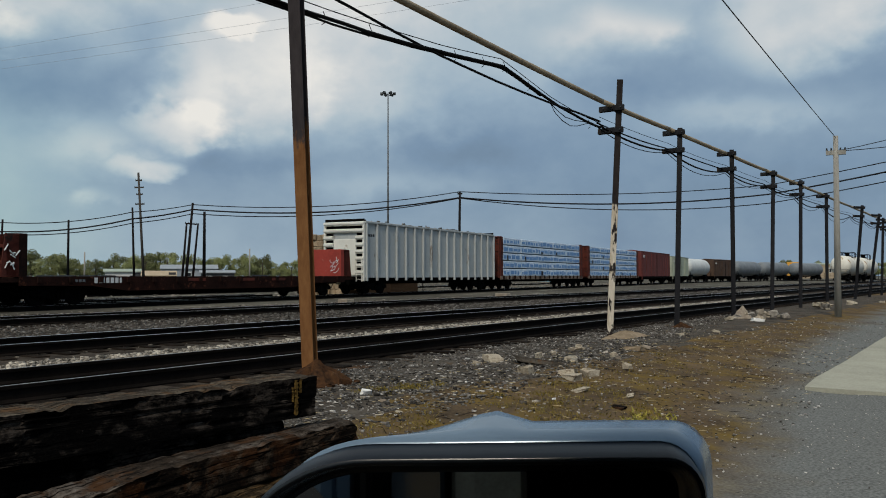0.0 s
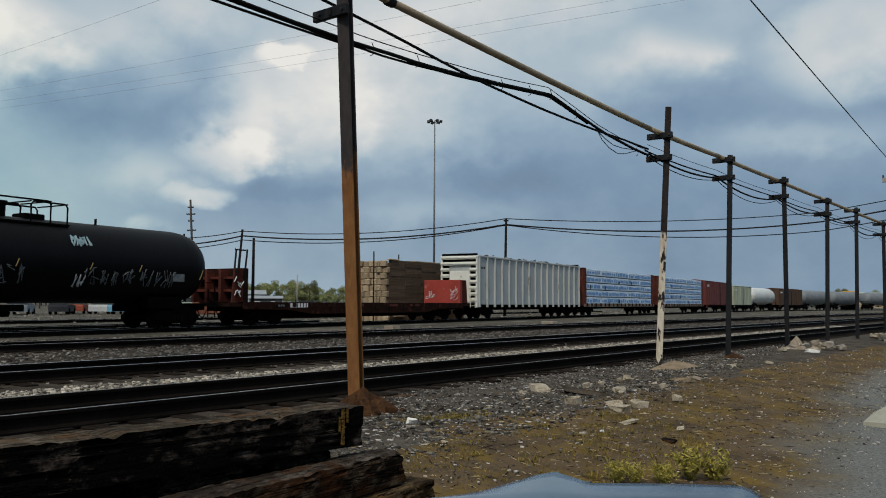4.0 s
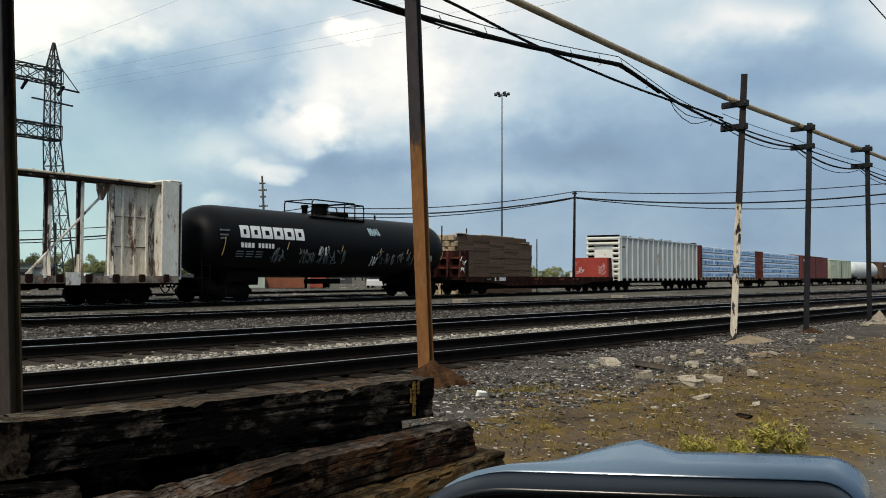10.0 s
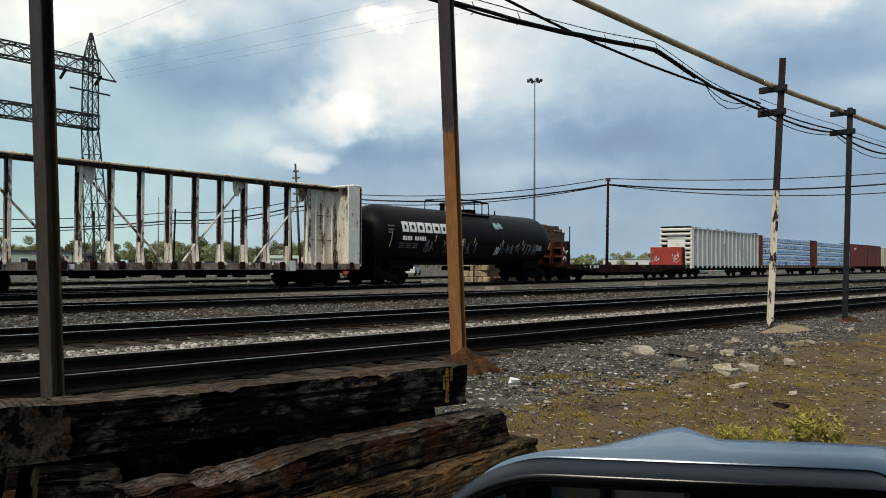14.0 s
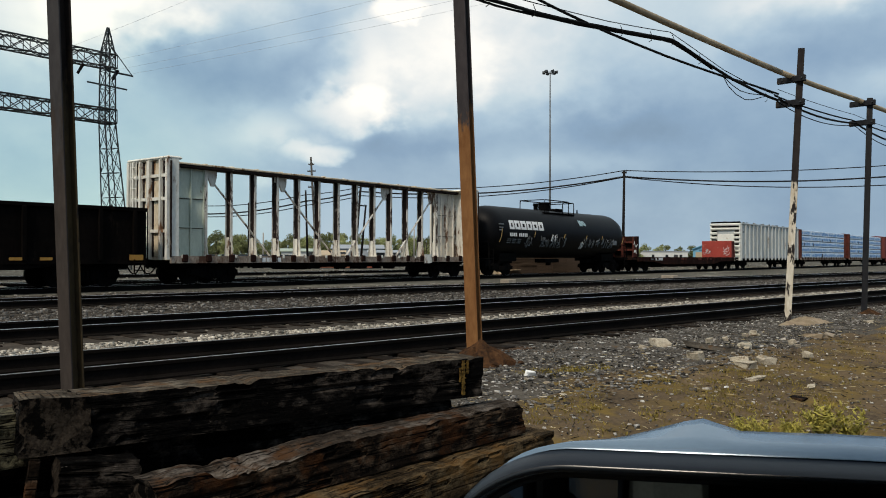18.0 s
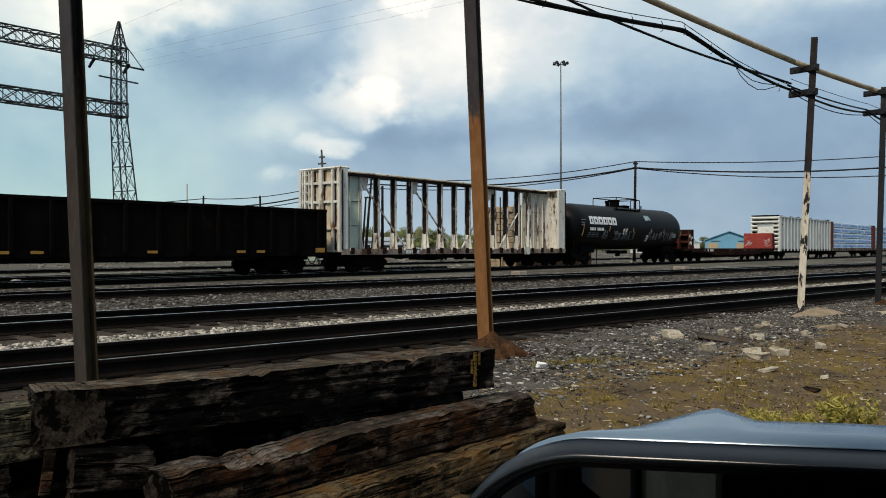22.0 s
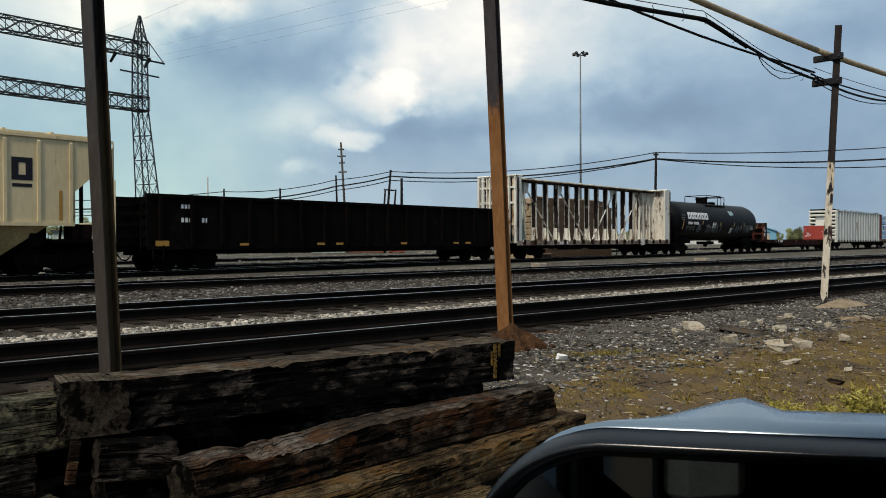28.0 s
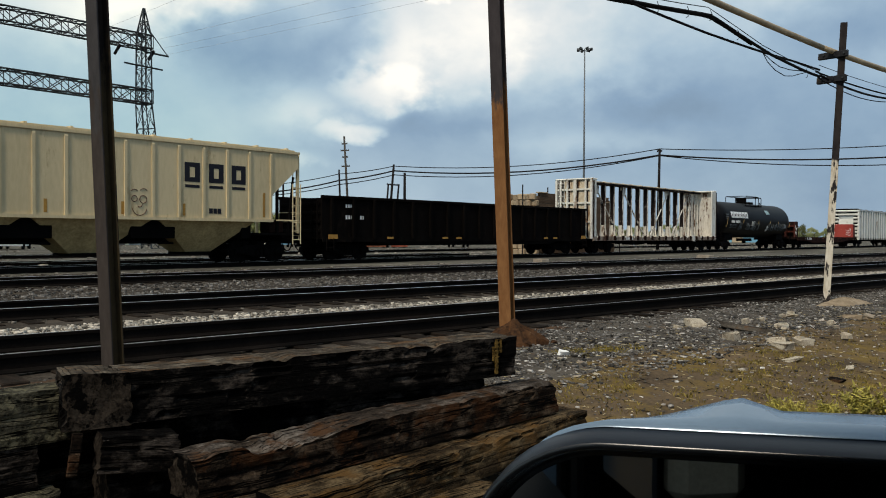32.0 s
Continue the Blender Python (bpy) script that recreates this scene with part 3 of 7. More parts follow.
M["car_paint"] = paint("silver_blue_paint", (.135, .195, .262), (.122, .178, .240), .20, .25, 5, 200, .0, spec=.5)
M["plastic"] = paint("black_plastic", (.0012, .0012, .0016), (.001, .001, .0012), .6, 0, 5, 100, .05, spec=0.03)
M["trim"] = paint("dark_satin_trim", (.004, .006, .011), (.003, .005, .009), .34, 0, 5, 100, .02, spec=.09)
M["gloss_black"] = paint("gloss_black_rim", (.004, .005, .007), (.003, .004, .005), .25, 0, 5, 100, .0, spec=.45)
M["seat"] = paint("olive_seat_cloth", (.26, .24, .185), (.19, .175, .135), .95, 0, 5, 120, .2)
M["glass_dark"] = paint("dark_window", (.02, .025, .03), (.015, .018, .02), .15, 0, 3, 20, 0)
mirror = bpy.data.materials.new("mirror_glass")
nd2, ln2 = nodes_of(mirror)
bs2 = nd2.new("ShaderNodeBsdfPrincipled")
bs2.inputs["Base Color"].default_value, bs2.inputs["Metallic"].default_value, bs2.inputs["Roughness"].default_value = (.62, .66, .68, 1), 1, .02
o2 = nd2.new("ShaderNodeOutputMaterial")
ln2.new(bs2.outputs[0], o2.inputs[0])
M["mirror"] = mirror


# ---- mesh helpers ----
def part(name, bm, material, parent=None, label="", at=None, smooth=False):
    """Links a bmesh as one mesh object, under a thing or a part if given."""
    me = bpy.data.meshes.new(name)
    bm.to_mesh(me)
    bm.free()
    me.materials.append(material)
    if smooth:
        me.polygons.foreach_set("use_smooth", [True] * len(me.polygons))
    ob = new(name, me)
    if parent:
        ob.parent = parent
    if at is not None:
        ob.matrix_basis = at
    if label:
        tagged(ob, label)
    return ob


def again(ob, at, parent=None):
    """One more object on the same mesh."""
    twin = new(ob.name.split(".")[0], ob.data)
    twin.parent = parent if parent is not None else ob.parent
    twin.matrix_basis = at
    return twin


def box(bm, x0, x1, y0, y1, z0, z1, bevel=0.0, at=None):
    made = bmesh.ops.create_cube(bm, size=1)["verts"]
    for v in made:
        v.co = Vector(((x0 + x1) / 2 + v.co.x * (x1 - x0), (y0 + y1) / 2 + v.co.y * (y1 - y0), (z0 + z1) / 2 + v.co.z * (z1 - z0)))
    if at is not None:
        bmesh.ops.transform(bm, matrix=at, verts=made)
    if bevel:
        edges = {e for v in made for e in v.link_edges}
        bmesh.ops.bevel(bm, geom=list(edges), offset=bevel, segments=1, affect="EDGES")
    return bm


def rod(bm, a, b, r, r2=None, seg=8):
    a, b = Vector(a), Vector(b)
    d = b - a
    m = Matrix.Translation((a + b) / 2) @ d.to_track_quat("Z", "Y").to_matrix().to_4x4()
    bmesh.ops.create_cone(bm, cap_ends=True, segments=seg, radius1=r, radius2=r if r2 is None else r2, depth=d.length, matrix=m)
    return bm


def prism(bm, profile, x0, x1, axis="x"):
    """A closed outline of (a, b) points drawn out from x0 to x1 along x (outline in y, z) or along y (outline in x, z)."""
    put = (lambda s, a, b: (s, a, b)) if axis == "x" else (lambda s, a, b: (a, s, b))
    lo = [bm.verts.new(put(x0, a, b)) for a, b in profile]
    hi = [bm.verts.new(put(x1, a, b)) for a, b in profile]
    n = len(profile)
    bm.faces.new(lo)
    bm.faces.new(hi[::-1])
    for i in range(n):
        bm.faces.new((lo[i], hi[i], hi[(i + 1) % n], lo[(i + 1) % n]))
    bmesh.ops.recalc_face_normals(bm, faces=bm.faces)
    return bm


def B():
    return bmesh.new()


def thing(name, label, category, group="", kind="", at=None):
    e = new(name)
    e.empty_display_size = .1
    if at is not None:
        e.matrix_basis = at
    return tagged(e, label, category, group, kind)


def sag(a, b, drop, n=14):
    a, b = Vector(a), Vector(b)
    return [a.lerp(b, i / n) - Vector((0, 0, drop * 4 * (i / n) * (1 - i / n))) for i in range(n + 1)]


def tube(bm, pts, r, seg=5):
    """One round bar swept along a line of points."""
    pts = [Vector(p) for p in pts]
    rings = []
    for i, p in enumerate(pts):
        d = (pts[min(i + 1, len(pts) - 1)] - pts[max(i - 1, 0)]).normalized()
        side = d.cross(Vector((0, 0, 1)))
        side = side.normalized() if side.length > .05 else Vector((1, 0, 0))
        up = side.cross(d)
        rings.append([bm.verts.new(p + (side * math.cos(6.28318 * k / seg) + up * math.sin(6.28318 * k / seg)) * r) for k in range(seg)])
    for a, b in zip(rings, rings[1:]):
        for k in range(seg):
            bm.faces.new((a[k], a[(k + 1) % seg], b[(k + 1) % seg], b[k]))
    bm.faces.new(rings[0][::-1])
    bm.faces.new(rings[-1])
    return bm


def pebbles(name, places, sizes, material, label, category, seed, flat_z=.6):
    """Many small angular stones in one mesh."""
    rng = np.random.default_rng(seed)
    bm = B()
    bmesh.ops.create_cube(bm, size=1.25)
    bmesh.ops.triangulate(bm, faces=list(bm.faces))
    v0 = np.array([v.co[:] for v in bm.verts])
    f0 = np.array([[v.index for v in f.verts] for f in bm.faces])
    bm.free()
    n = len(places)
    k = len(v0)
    jig = v0[None] * (1 + rng.uniform(-.62, .5, (n, k, 3))) * rng.uniform(.35, 1.55, (n, 1, 3))
    ang = rng.uniform(0, 2 * np.pi, n)
    c, s = np.cos(ang)[:, None], np.sin(ang)[:, None]
    x, y = jig[..., 0] * c - jig[..., 1] * s, jig[..., 0] * s + jig[..., 1] * c
    v = np.stack([x, y, jig[..., 2] * flat_z], -1) * np.asarray(sizes)[:, None, None] + np.asarray(places)[:, None]
    f = (f0[None] + (np.arange(n) * k)[:, None, None]).reshape(-1, 3)
    me = bpy.data.meshes.new(name)
    me.vertices.add(n * k)
    me.vertices.foreach_set("co", v.reshape(-1).astype(np.float32))
    me.loops.add(f.size)
    me.loops.foreach_set("vertex_index", f.reshape(-1).astype(np.int32))
    me.polygons.add(len(f))
    me.polygons.foreach_set("loop_start", np.arange(0, f.size, 3, dtype=np.int32))
    me.update(calc_edges=True)
    me.materials.append(material)
    return tagged(new(name, me), label, category, kind="stuff")


# ---- ground, road and tracks ----
RAIL_Z = .50
SLOPE = .13                     # the train's track swings away from the others


def lie(x, y):
    """Height of the ground."""
    if y < 2:
        z = 0.0
    elif y < 5.6:
        z = .30 * (y - 2) / 3.6
    else:
        z = .30
    return z


def rough(x, y):
    near = max(0.0, 1 - math.hypot(x - 8, y - 4) / 40)
    return lie(x, y) + near * (.035 * noise.noise((x * .9, y * .9, 1)) + .018 * noise.noise((x * 3.1, y * 3.1, 5)))


def build_ground():
    """One sheet to the horizon; the lane's cells make up the road."""
    xs = sorted({*np.arange(-20, 60, .4).round(2), *np.geomspace(60, 2600, 22).round(1), *(-np.geomspace(20, 2600, 20)).round(1)})
    ys = sorted({*np.arange(-6, 8, .3).round(2), *np.arange(8, 40, 4.0), *np.geomspace(40, 2600, 24).round(1), *(-np.geomspace(6, 2600, 20)).round(1)})
    sheets = (B(), B())
    made = ({}, {})

    def at(k, x, y):
        if (x, y) not in made[k]:
            made[k][x, y] = sheets[k].verts.new((x, y, rough(x, y) if y < 8.2 and -20 < x < 60 else lie(x, y)))
        return made[k][x, y]
    for x0, x1 in zip(xs, xs[1:]):
        edge = 3.4 - 2.5 * math.exp(min(4, (6.5 - (x0 + x1) / 2) * .1))
        for y0, y1 in zip(ys, ys[1:]):
            k = 1 if -40 < x0 < 300 and -9 < y0 and y1 < max(edge, -5) else 0
            f = sheets[k].faces.new((at(k, x0, y0), at(k, x1, y0), at(k, x1, y1), at(k, x0, y1)))
            yc = (y0 + y1) / 2
            f.material_index = (4 if yc > 7.05 + .30 * (x0 - 7.2) + .3 * noise.noise((x0 * .9, y0 * .9, 8)) or (yc > 4.6 and x0 < 3.6) else 3 if yc + .5 * noise.noise((x0 * .6, y0 * .6, 2)) > 5.3 and x0 < 60 else 0) if yc < 7.9 else 1 if yc < 27 else 2
            f.smooth = True
    g = part("ground", sheets[0], M["ground"])
    g.data.materials.append(M["bed"])
    g.data.materials.append(M["far_ground"])
    g.data.materials.append(M["gravel_earth"])
    g.data.materials.append(M["earth_rust"])
    tagged(g, "trodden brown dirt with yellow moss beside the tracks", "ground", kind="structure")
    tagged(part("road", sheets[1], M["ground"]), "grey gravel road with a ragged edge", "road", kind="structure")


build_ground()


def strip(name, pts, material, label, category, z_up=.02, thick=.05):
    """A thin flat sheet with a given outline, laid on the ground."""
    bm = B()
    top = [bm.verts.new((x, y, max(lie(x, y), 0) + z_up)) for x, y in pts]
    low = [bm.verts.new((x, y, max(lie(x, y), 0) + z_up - thick - .1)) for x, y in pts]
    bm.faces.new(top)
    n = len(pts)
    for i in range(n):
        bm.faces.new((top[i], low[i], low[(i + 1) % n], top[(i + 1) % n]))
    bmesh.ops.recalc_face_normals(bm, faces=bm.faces)
    return tagged(part(name, bm, material), label, category, kind="structure")


def wavy(x0, x1, y, amp, seed, n=40):
    return [(x0 + (x1 - x0) * i / n, y + amp * noise.noise((x0 + (x1 - x0) * i / n * .35, seed, 0))) for i in range(n + 1)]


strip("pavement", [(12.1, 2.33), (13.2, 2.40), (16, 2.42), (22, 2.55), (60, 2.6), (60, -3), (13, -3), (12.3, 1.2)], M["concrete"], "pale concrete slab with a rough corner", "pavement", .05)


def rail_outline():
    h = [(-.07, -.18), (.07, -.18), (.07, -.165), (.012, -.14), (.012, -.045), (.036, -.035), (.036, -.004), (.028, 0), (-.028, 0), (-.036, -.004), (-.036, -.035), (-.012, -.045), (-.012, -.14), (-.07, -.165)]
    return h


def line_rail(track, y, x0, x1):
    """A straight rail, dark sides and a bright worn head."""
    r = part("rail", prism(B(), [(y + a, RAIL_Z + b) for a, b in rail_outline()], x0, x1), M["rail_side"], track)
    half = .014 if y < 10 else .026
    bm = box(B(), x0, x1, y - half, y + half, RAIL_Z - .005, RAIL_Z + .003, .002)
    part("rail_head", bm, M["rail_worn" if y < 10 else "rail_top"], r, "worn rail head")
    return r


tie_mesh = box(B(), -.115, .115, -1.3, 1.3, -.16, 0, .012)
tie_first = part("tie", tie_mesh, M["tie"])
tie_data = tie_first.data
bpy.data.objects.remove(tie_first)


def straight_track(name, yc, x0, x1, label, own_ties):
    tr = thing(name, label, "track", kind="structure")
    for side in (-.752, .752):
        line_rail(tr, yc + side, x0, x1)
    rest = B()
    x, k = x0, 0
    while x < min(x1, 90):
        wob = .04 * noise.noise((x, yc, 3))
        top = RAIL_Z - .178 + .012 * noise.noise((x * 3, yc, 9))
        if own_ties[0] < x < own_ties[1]:
            t = new("tie", tie_data)
            t.parent = tr
            t.matrix_basis = pose(x, yc + wob, top, 0, 0, wob * 30)
        else:
            box(rest, x - .115, x + .115, yc - 1.3 + wob, yc + 1.3 + wob, top - .16, top)
        x += .53
    tagged(part("far_ties", rest, M["tie"], tr), kind="stuff")
    return tr


TRACKS = [("track_a", 9.05, "nearest railway track with rusty rails on dark ties"),
          ("track_b", 14.1, "railway track with worn bright rail heads"),
          ("track_c", 22.3, "railway track among dark cinders")]
straight_track(*TRACKS[0][:2], -60, 330, TRACKS[0][2], (0, 42))
straight_track(*TRACKS[1][:2], -60, 330, TRACKS[1][2], (2, 45))
straight_track(*TRACKS[2][:2], -60, 330, TRACKS[2][2], (5, 50))

# the train's track: straight, then a bend to the right far off
BEND_X, BEND_R = 135.0, 260.0
TRAIN_Y0 = 29.5


def rail_way(s):
    """Place and heading (degrees from +x) on the train's track."""
    a = math.atan(SLOPE)
    if s <= BEND_X:
        return Vector((s, TRAIN_Y0 + SLOPE * s, RAIL_Z - .02)), math.degrees(a)
    start = Vector((BEND_X, TRAIN_Y0 + SLOPE * BEND_X, RAIL_Z - .02))
    turn = (s - BEND_X) / BEND_R
    ahead, side = Vector((math.cos(a), math.sin(a), 0)), Vector((math.sin(a), -math.cos(a), 0))
    return start + ahead * BEND_R * math.sin(turn) + side * BEND_R * (1 - math.cos(turn)), math.degrees(a - turn)


def curved_track(name, label, shift=0.0):
    tr = thing(name, label, "track", kind="structure")
    stops = [-70, 0, 60, 135] + [135 + 10 * i for i in range(1, 30)]
    for side in (-.752, .752):
        bm, hd = B(), B()
        ring, ring2 = None, None
        for s in stops:
            p, deg = rail_way(s)
            m = Matrix.Translation(p + Vector((0, shift, 0))) @ pose(0, 0, 0, 0, 0, deg)
            now = [bm.verts.new(m @ Vector((0, side + a, b))) for a, b in rail_outline()]
            now2 = [hd.verts.new(m @ Vector((0, side + a, b))) for a, b in ((-.024, -.002), (.024, -.002), (.024, .004), (-.024, .004))]
            for was, cur, mesh in ((ring, now, bm), (ring2, now2, hd)):
                if was:
                    for i in range(len(cur)):
                        mesh.faces.new((was[i], cur[i], cur[(i + 1) % len(cur)], was[(i + 1) % len(cur)]))
            ring, ring2 = now, now2
        for mesh in (bm, hd):
            bmesh.ops.recalc_face_normals(mesh, faces=mesh.faces)
        r = part("rail", bm, M["rail_side"], tr)
        part("rail_head", hd, M["rail_top"], r, "bright worn rail head")
    ties = B()
    s = -20
    while s < 120:
        p, deg = rail_way(s)
        box(ties, -.115, .115, -1.3, 1.3, -.34, -.178, at=Matrix.Translation(p + Vector((0, shift, 0))) @ pose(0, 0, 0, 0, 0, deg))
        s += .55
    tagged(part("far_ties", ties, M["tie"], tr), kind="stuff")


curved_track("track_d", "railway track under the moving freight train")


def siding(name, x0, x1, shift, label):
    """A short straight track beyond the train, with a buffer at its end."""
    tr = thing(name, label, "track", kind="structure")
    a, b = rail_way(x0)[0] + Vector((0, shift, 0)), rail_way(x1)[0] + Vector((0, shift, 0))
    d = (b - a).normalized()
    side = Vector((-d.y, d.x, 0))
    turn = math.degrees(math.atan2(d.y, d.x))
    for s in (-.752, .752):
        m = Matrix.Translation(a + side * s) @ pose(0, 0, 0, 0, 0, turn)
        r = part("rail", prism(B(), [(p, q) for p, q in rail_outline()], 0, (b - a).length), M["rail_side"], tr, at=m)
        part("rail_head", box(B(), 0, (b - a).length, -.03, .03, -.003, .004), M["rail_top"], r)
    ties = B()
    for k in range(int((b - a).length / .55)):
        box(ties, -.115, .115, -1.3, 1.3, -.34, -.178, at=Matrix.Translation(a + d * (k * .55 + .3)) @ pose(0, 0, 0, 0, 0, turn))
    tagged(part("far_ties", ties, M["tie"], tr), kind="stuff")


siding("track_e", -30, 37, 5.2, "siding with rusty rails beyond the train")
siding("track_f", -30, 120, 16.5, "far siding with rusty rails in the yard")


# ---- post line with pipe and cables ----
POST_Y = 7.0
# x, foot height, top height, lean along x and y (degrees), lower paint, breadth of the section
POSTS = [(2.57, .35, 5.62, -2.4, 0, "post_dark", .130), (7.36, .52, 5.75, -3.4, 0, "post", .152), (16.42, .45, 5.90, 7.0, 0, "post_white", .130),
         (20.64, .38, 5.42, 4.7, 0, "post_dark", .125), (25.83, .42, 5.46, .2, 0, "post_dark", .12), (30.72, .42, 5.38, 5.6, 0, "post_dark", .12),
         (35.5, .42, 5.48, 4.6, 0, "post_dark", .12), (41.3, .42, 5.38, 2.6, 0, "post_dark", .125), (49.5, .4, 5.4, 0, 5.0, "post_dark", .13),
         (55.0, .4, 5.3, 0, 7.0, "post_dark", .13), (60.5, .4, 5.35, 0, 2, "post_dark", .13), (64, .4, 5.35, 0, 0, "post_dark", .13)]


def turned(bm):
    bmesh.ops.rotate(bm, cent=(0, 0, 0), matrix=Matrix.Rotation(radians(22), 3, "Z"), verts=bm.verts)
    return bm


def h_beam(w, z0, z1):
    """A rolled H section from z0 to z1: web with the far flange, and the near flange."""
    h, t = w / 2, .008
    body = box(box(B(), -h + 2 * t, h - 2 * t, -t, t, z0, z1), h - 2 * t, h, -h, h, z0, z1, .003)
    return turned(body), turned(box(B(), -h, -h + 2 * t, -h, h, z0, z1, .003))


LABELS = {"post": "rust-brown steel beam post on a rusty mound", "post_dark": "dark rusted steel beam post with two short cross arms", "post_white": "steel post with peeling white paint below, on a broken footing"}


def build_post(x, z0, z1, lean_x, lean_y, low, wide):
    p = thing("steel_post", LABELS[low], "post", "posts of the pipe line", at=pose(x, POST_Y, z0, lean_y, lean_x, 0))
    h = (z1 - z0) / math.cos(radians(lean_x))
    web, flange = h_beam(wide, -.2, h)
    beam = part("beam", web, M["post_rusty" if x < 5 else low], p)
    # on the first post the flange's paler paint stands for the lit face
    part("flange", flange, M["post_lit_flange" if x < 5 else low], beam)
    white = 10 < x < 20
    for z in ((h - .66, h - 1.16) if white else (h - .13, h - .60)):
        arm = part("cross_arm", box(B(), -wide / 2 - .07, -wide / 2 - .003, -.16, .42, z - .065, z + .065, .008), M["post_dark"], p)
        part("bracket", box(B(), -wide / 2 - .09, wide / 2 + .02, wide / 2 + .01, wide / 2 + .05, z - .04, z + .05, .006), M["post_dark"], arm)
        for y in (-.10, .30):
            part("bolt", rod(B(), (-wide / 2 - .10, y, z), (-wide / 2 - .07, y, z), .018, seg=6), M["galv"], arm)
    return p


for row in POSTS:
    build_post(*row)


def mound(name, x, y, z, rx, ry, h, material, label, category, seed, steep=1.4):
    """A crumbled heap: a ragged cone of earth."""
    bm = B()
    nr, na = 9, 28
    top = bm.verts.new((0, 0, h))
    last = None
    for i in range(1, nr + 1):
        q = i / nr
        ring = []
        for k in range(na):
            a = 6.28318 * k / na
            reach = 1 + .35 * noise.noise((math.cos(a) * 1.4 + seed, math.sin(a) * 1.4, 0)) + .16 * noise.noise((math.cos(a) * 5 + seed, math.sin(a) * 5, 4))
            px, py = math.cos(a) * rx * q * reach, math.sin(a) * ry * q * reach
            lump = .16 * h * noise.noise((px * 9, py * 9, seed)) + .10 * h * noise.noise((px * 26, py * 26, seed + 3))
            ring.append(bm.verts.new((px, py, h * (1 - q) ** steep + lump * (1 - q * .4) - .05 * q)))
        for k in range(na):
            if last:
                bm.faces.new((last[k], ring[k], ring[(k + 1) % na], last[(k + 1) % na]))
            else:
                bm.faces.new((top, ring[k], ring[(k + 1) % na]))
        last = ring
    bmesh.ops.recalc_face_normals(bm, faces=bm.faces)
    return tagged(part(name, bm, material, at=pose(x, y, z)), label, category)


mound("rust_mound", 7.36, 6.90, .27, .50, .46, .33, M["rust_earth"], "ragged mound of rusty earth round a post foot", "mound", 2, .8)
mound("post_footing", 16.60, 6.72, .27, .95, .40, .17, M["old_block"], "broken pale concrete footing of the white post", "footing", 7, .4)
mound("post_footing", 25.9, 6.75, .29, .42, .36, .40, M["brick_end"], "crumbled concrete heap round a post foot", "footing", 9, 1.0)
mound("post_footing", 20.66, 6.9, .29, .40, .36, .14, M["rust_earth"], "low rusty heap round a post foot", "footing", 11, 1.2)

PIPE_Z = 5.35
pipe_line = thing("pipe_line", "long tan pipe carried on the posts", "pipe")
px = [-6] + [p[0] for p in POSTS] + [120]
pipe_at = {-6: 6.1, 2.57: 5.82, 7.75: 5.635, 16.42: 5.335}
pipe_stops = [-6, 2.57, 7.75] + px[3:]
for a, b in zip(pipe_stops, pipe_stops[1:]):
    part("pipe_length", tube(B(), sag((a, POST_Y + .14, pipe_at.get(a, PIPE_Z)), (b, POST_Y + .14, pipe_at.get(b, PIPE_Z)), .015 if b - a < 7 else .02, 8), .055, 10), M["pipe"], pipe_line, smooth=True)
part("pipe_collar", rod(B(), (8.0, POST_Y + .14, 5.627), (8.13, POST_Y + .14, 5.622), .075, seg=12), M["post_dark"], pipe_line, "dark pipe collar")
cables = thing("cable_bundle", "sagging bundle of black cables tied to the posts", "cable")
for k, (dy, z, drop, r) in enumerate(((.18, 4.80, .17, .022), (.26, 4.88, .05, .016), (.2, 5.00, .06, .006), (.22, 4.76, .26, .010))):
    for a, b in zip(px, px[1:]):
        f = ((b - a) / 5.0) ** 1.3
        if a == 7.36 or (a == 2.57 and k != 1):
            continue
        part("cable", tube(B(), sag((a, POST_Y + dy, z), (b, POST_Y + dy, z), drop * f * (.55 + .25 * ((k * 7 + int(a)) % 3)), 14), r, 6), M["cable"], cables)


def run(points, r, name="cable"):
    part(name, tube(B(), points, r, 6), M["cable"], cables)


yk = POST_Y + .18


def line_at(y, xz):
    return [(x, y, z) for x, z in xz]


run(line_at(yk, ((2.57, 5.02), (4.4, 4.92), (6.4, 4.89), (7.37, 4.90), (8.13, 4.93), (8.63, 4.94), (9.06, 4.96), (9.66, 5.00), (10.23, 5.05), (10.76, 5.09), (11.4, 5.15), (12.1, 5.215), (12.30, 5.23), (12.45, 5.215), (12.86, 5.15), (13.25, 5.08), (13.88, 4.98), (14.44, 4.90), (15.02, 4.85), (15.64, 4.80), (16.05, 4.78), (16.4, 4.77))), .026)
run(line_at(yk + .03, ((2.57, 5.0), (4.8, 4.90), (7.0, 4.88), (8.0, 4.88), (8.63, 4.91), (9.16, 4.95), (9.71, 4.98), (10.3, 5.03), (11.1, 5.10), (12.1, 5.19), (12.35, 5.20), (12.86, 5.13), (13.74, 4.98))), .016)
run(line_at(yk, ((2.57, 5.66), (4.6, 5.47), (6.6, 5.32), (7.4, 5.26), (8.16, 5.20), (8.69, 5.15), (9.26, 5.09), (9.87, 5.04), (10.45, 5.0), (11.24, 4.965), (12.1, 4.93), (13.05, 4.91), (14.1, 4.90), (15.27, 4.91), (16.4, 4.90))), .020)
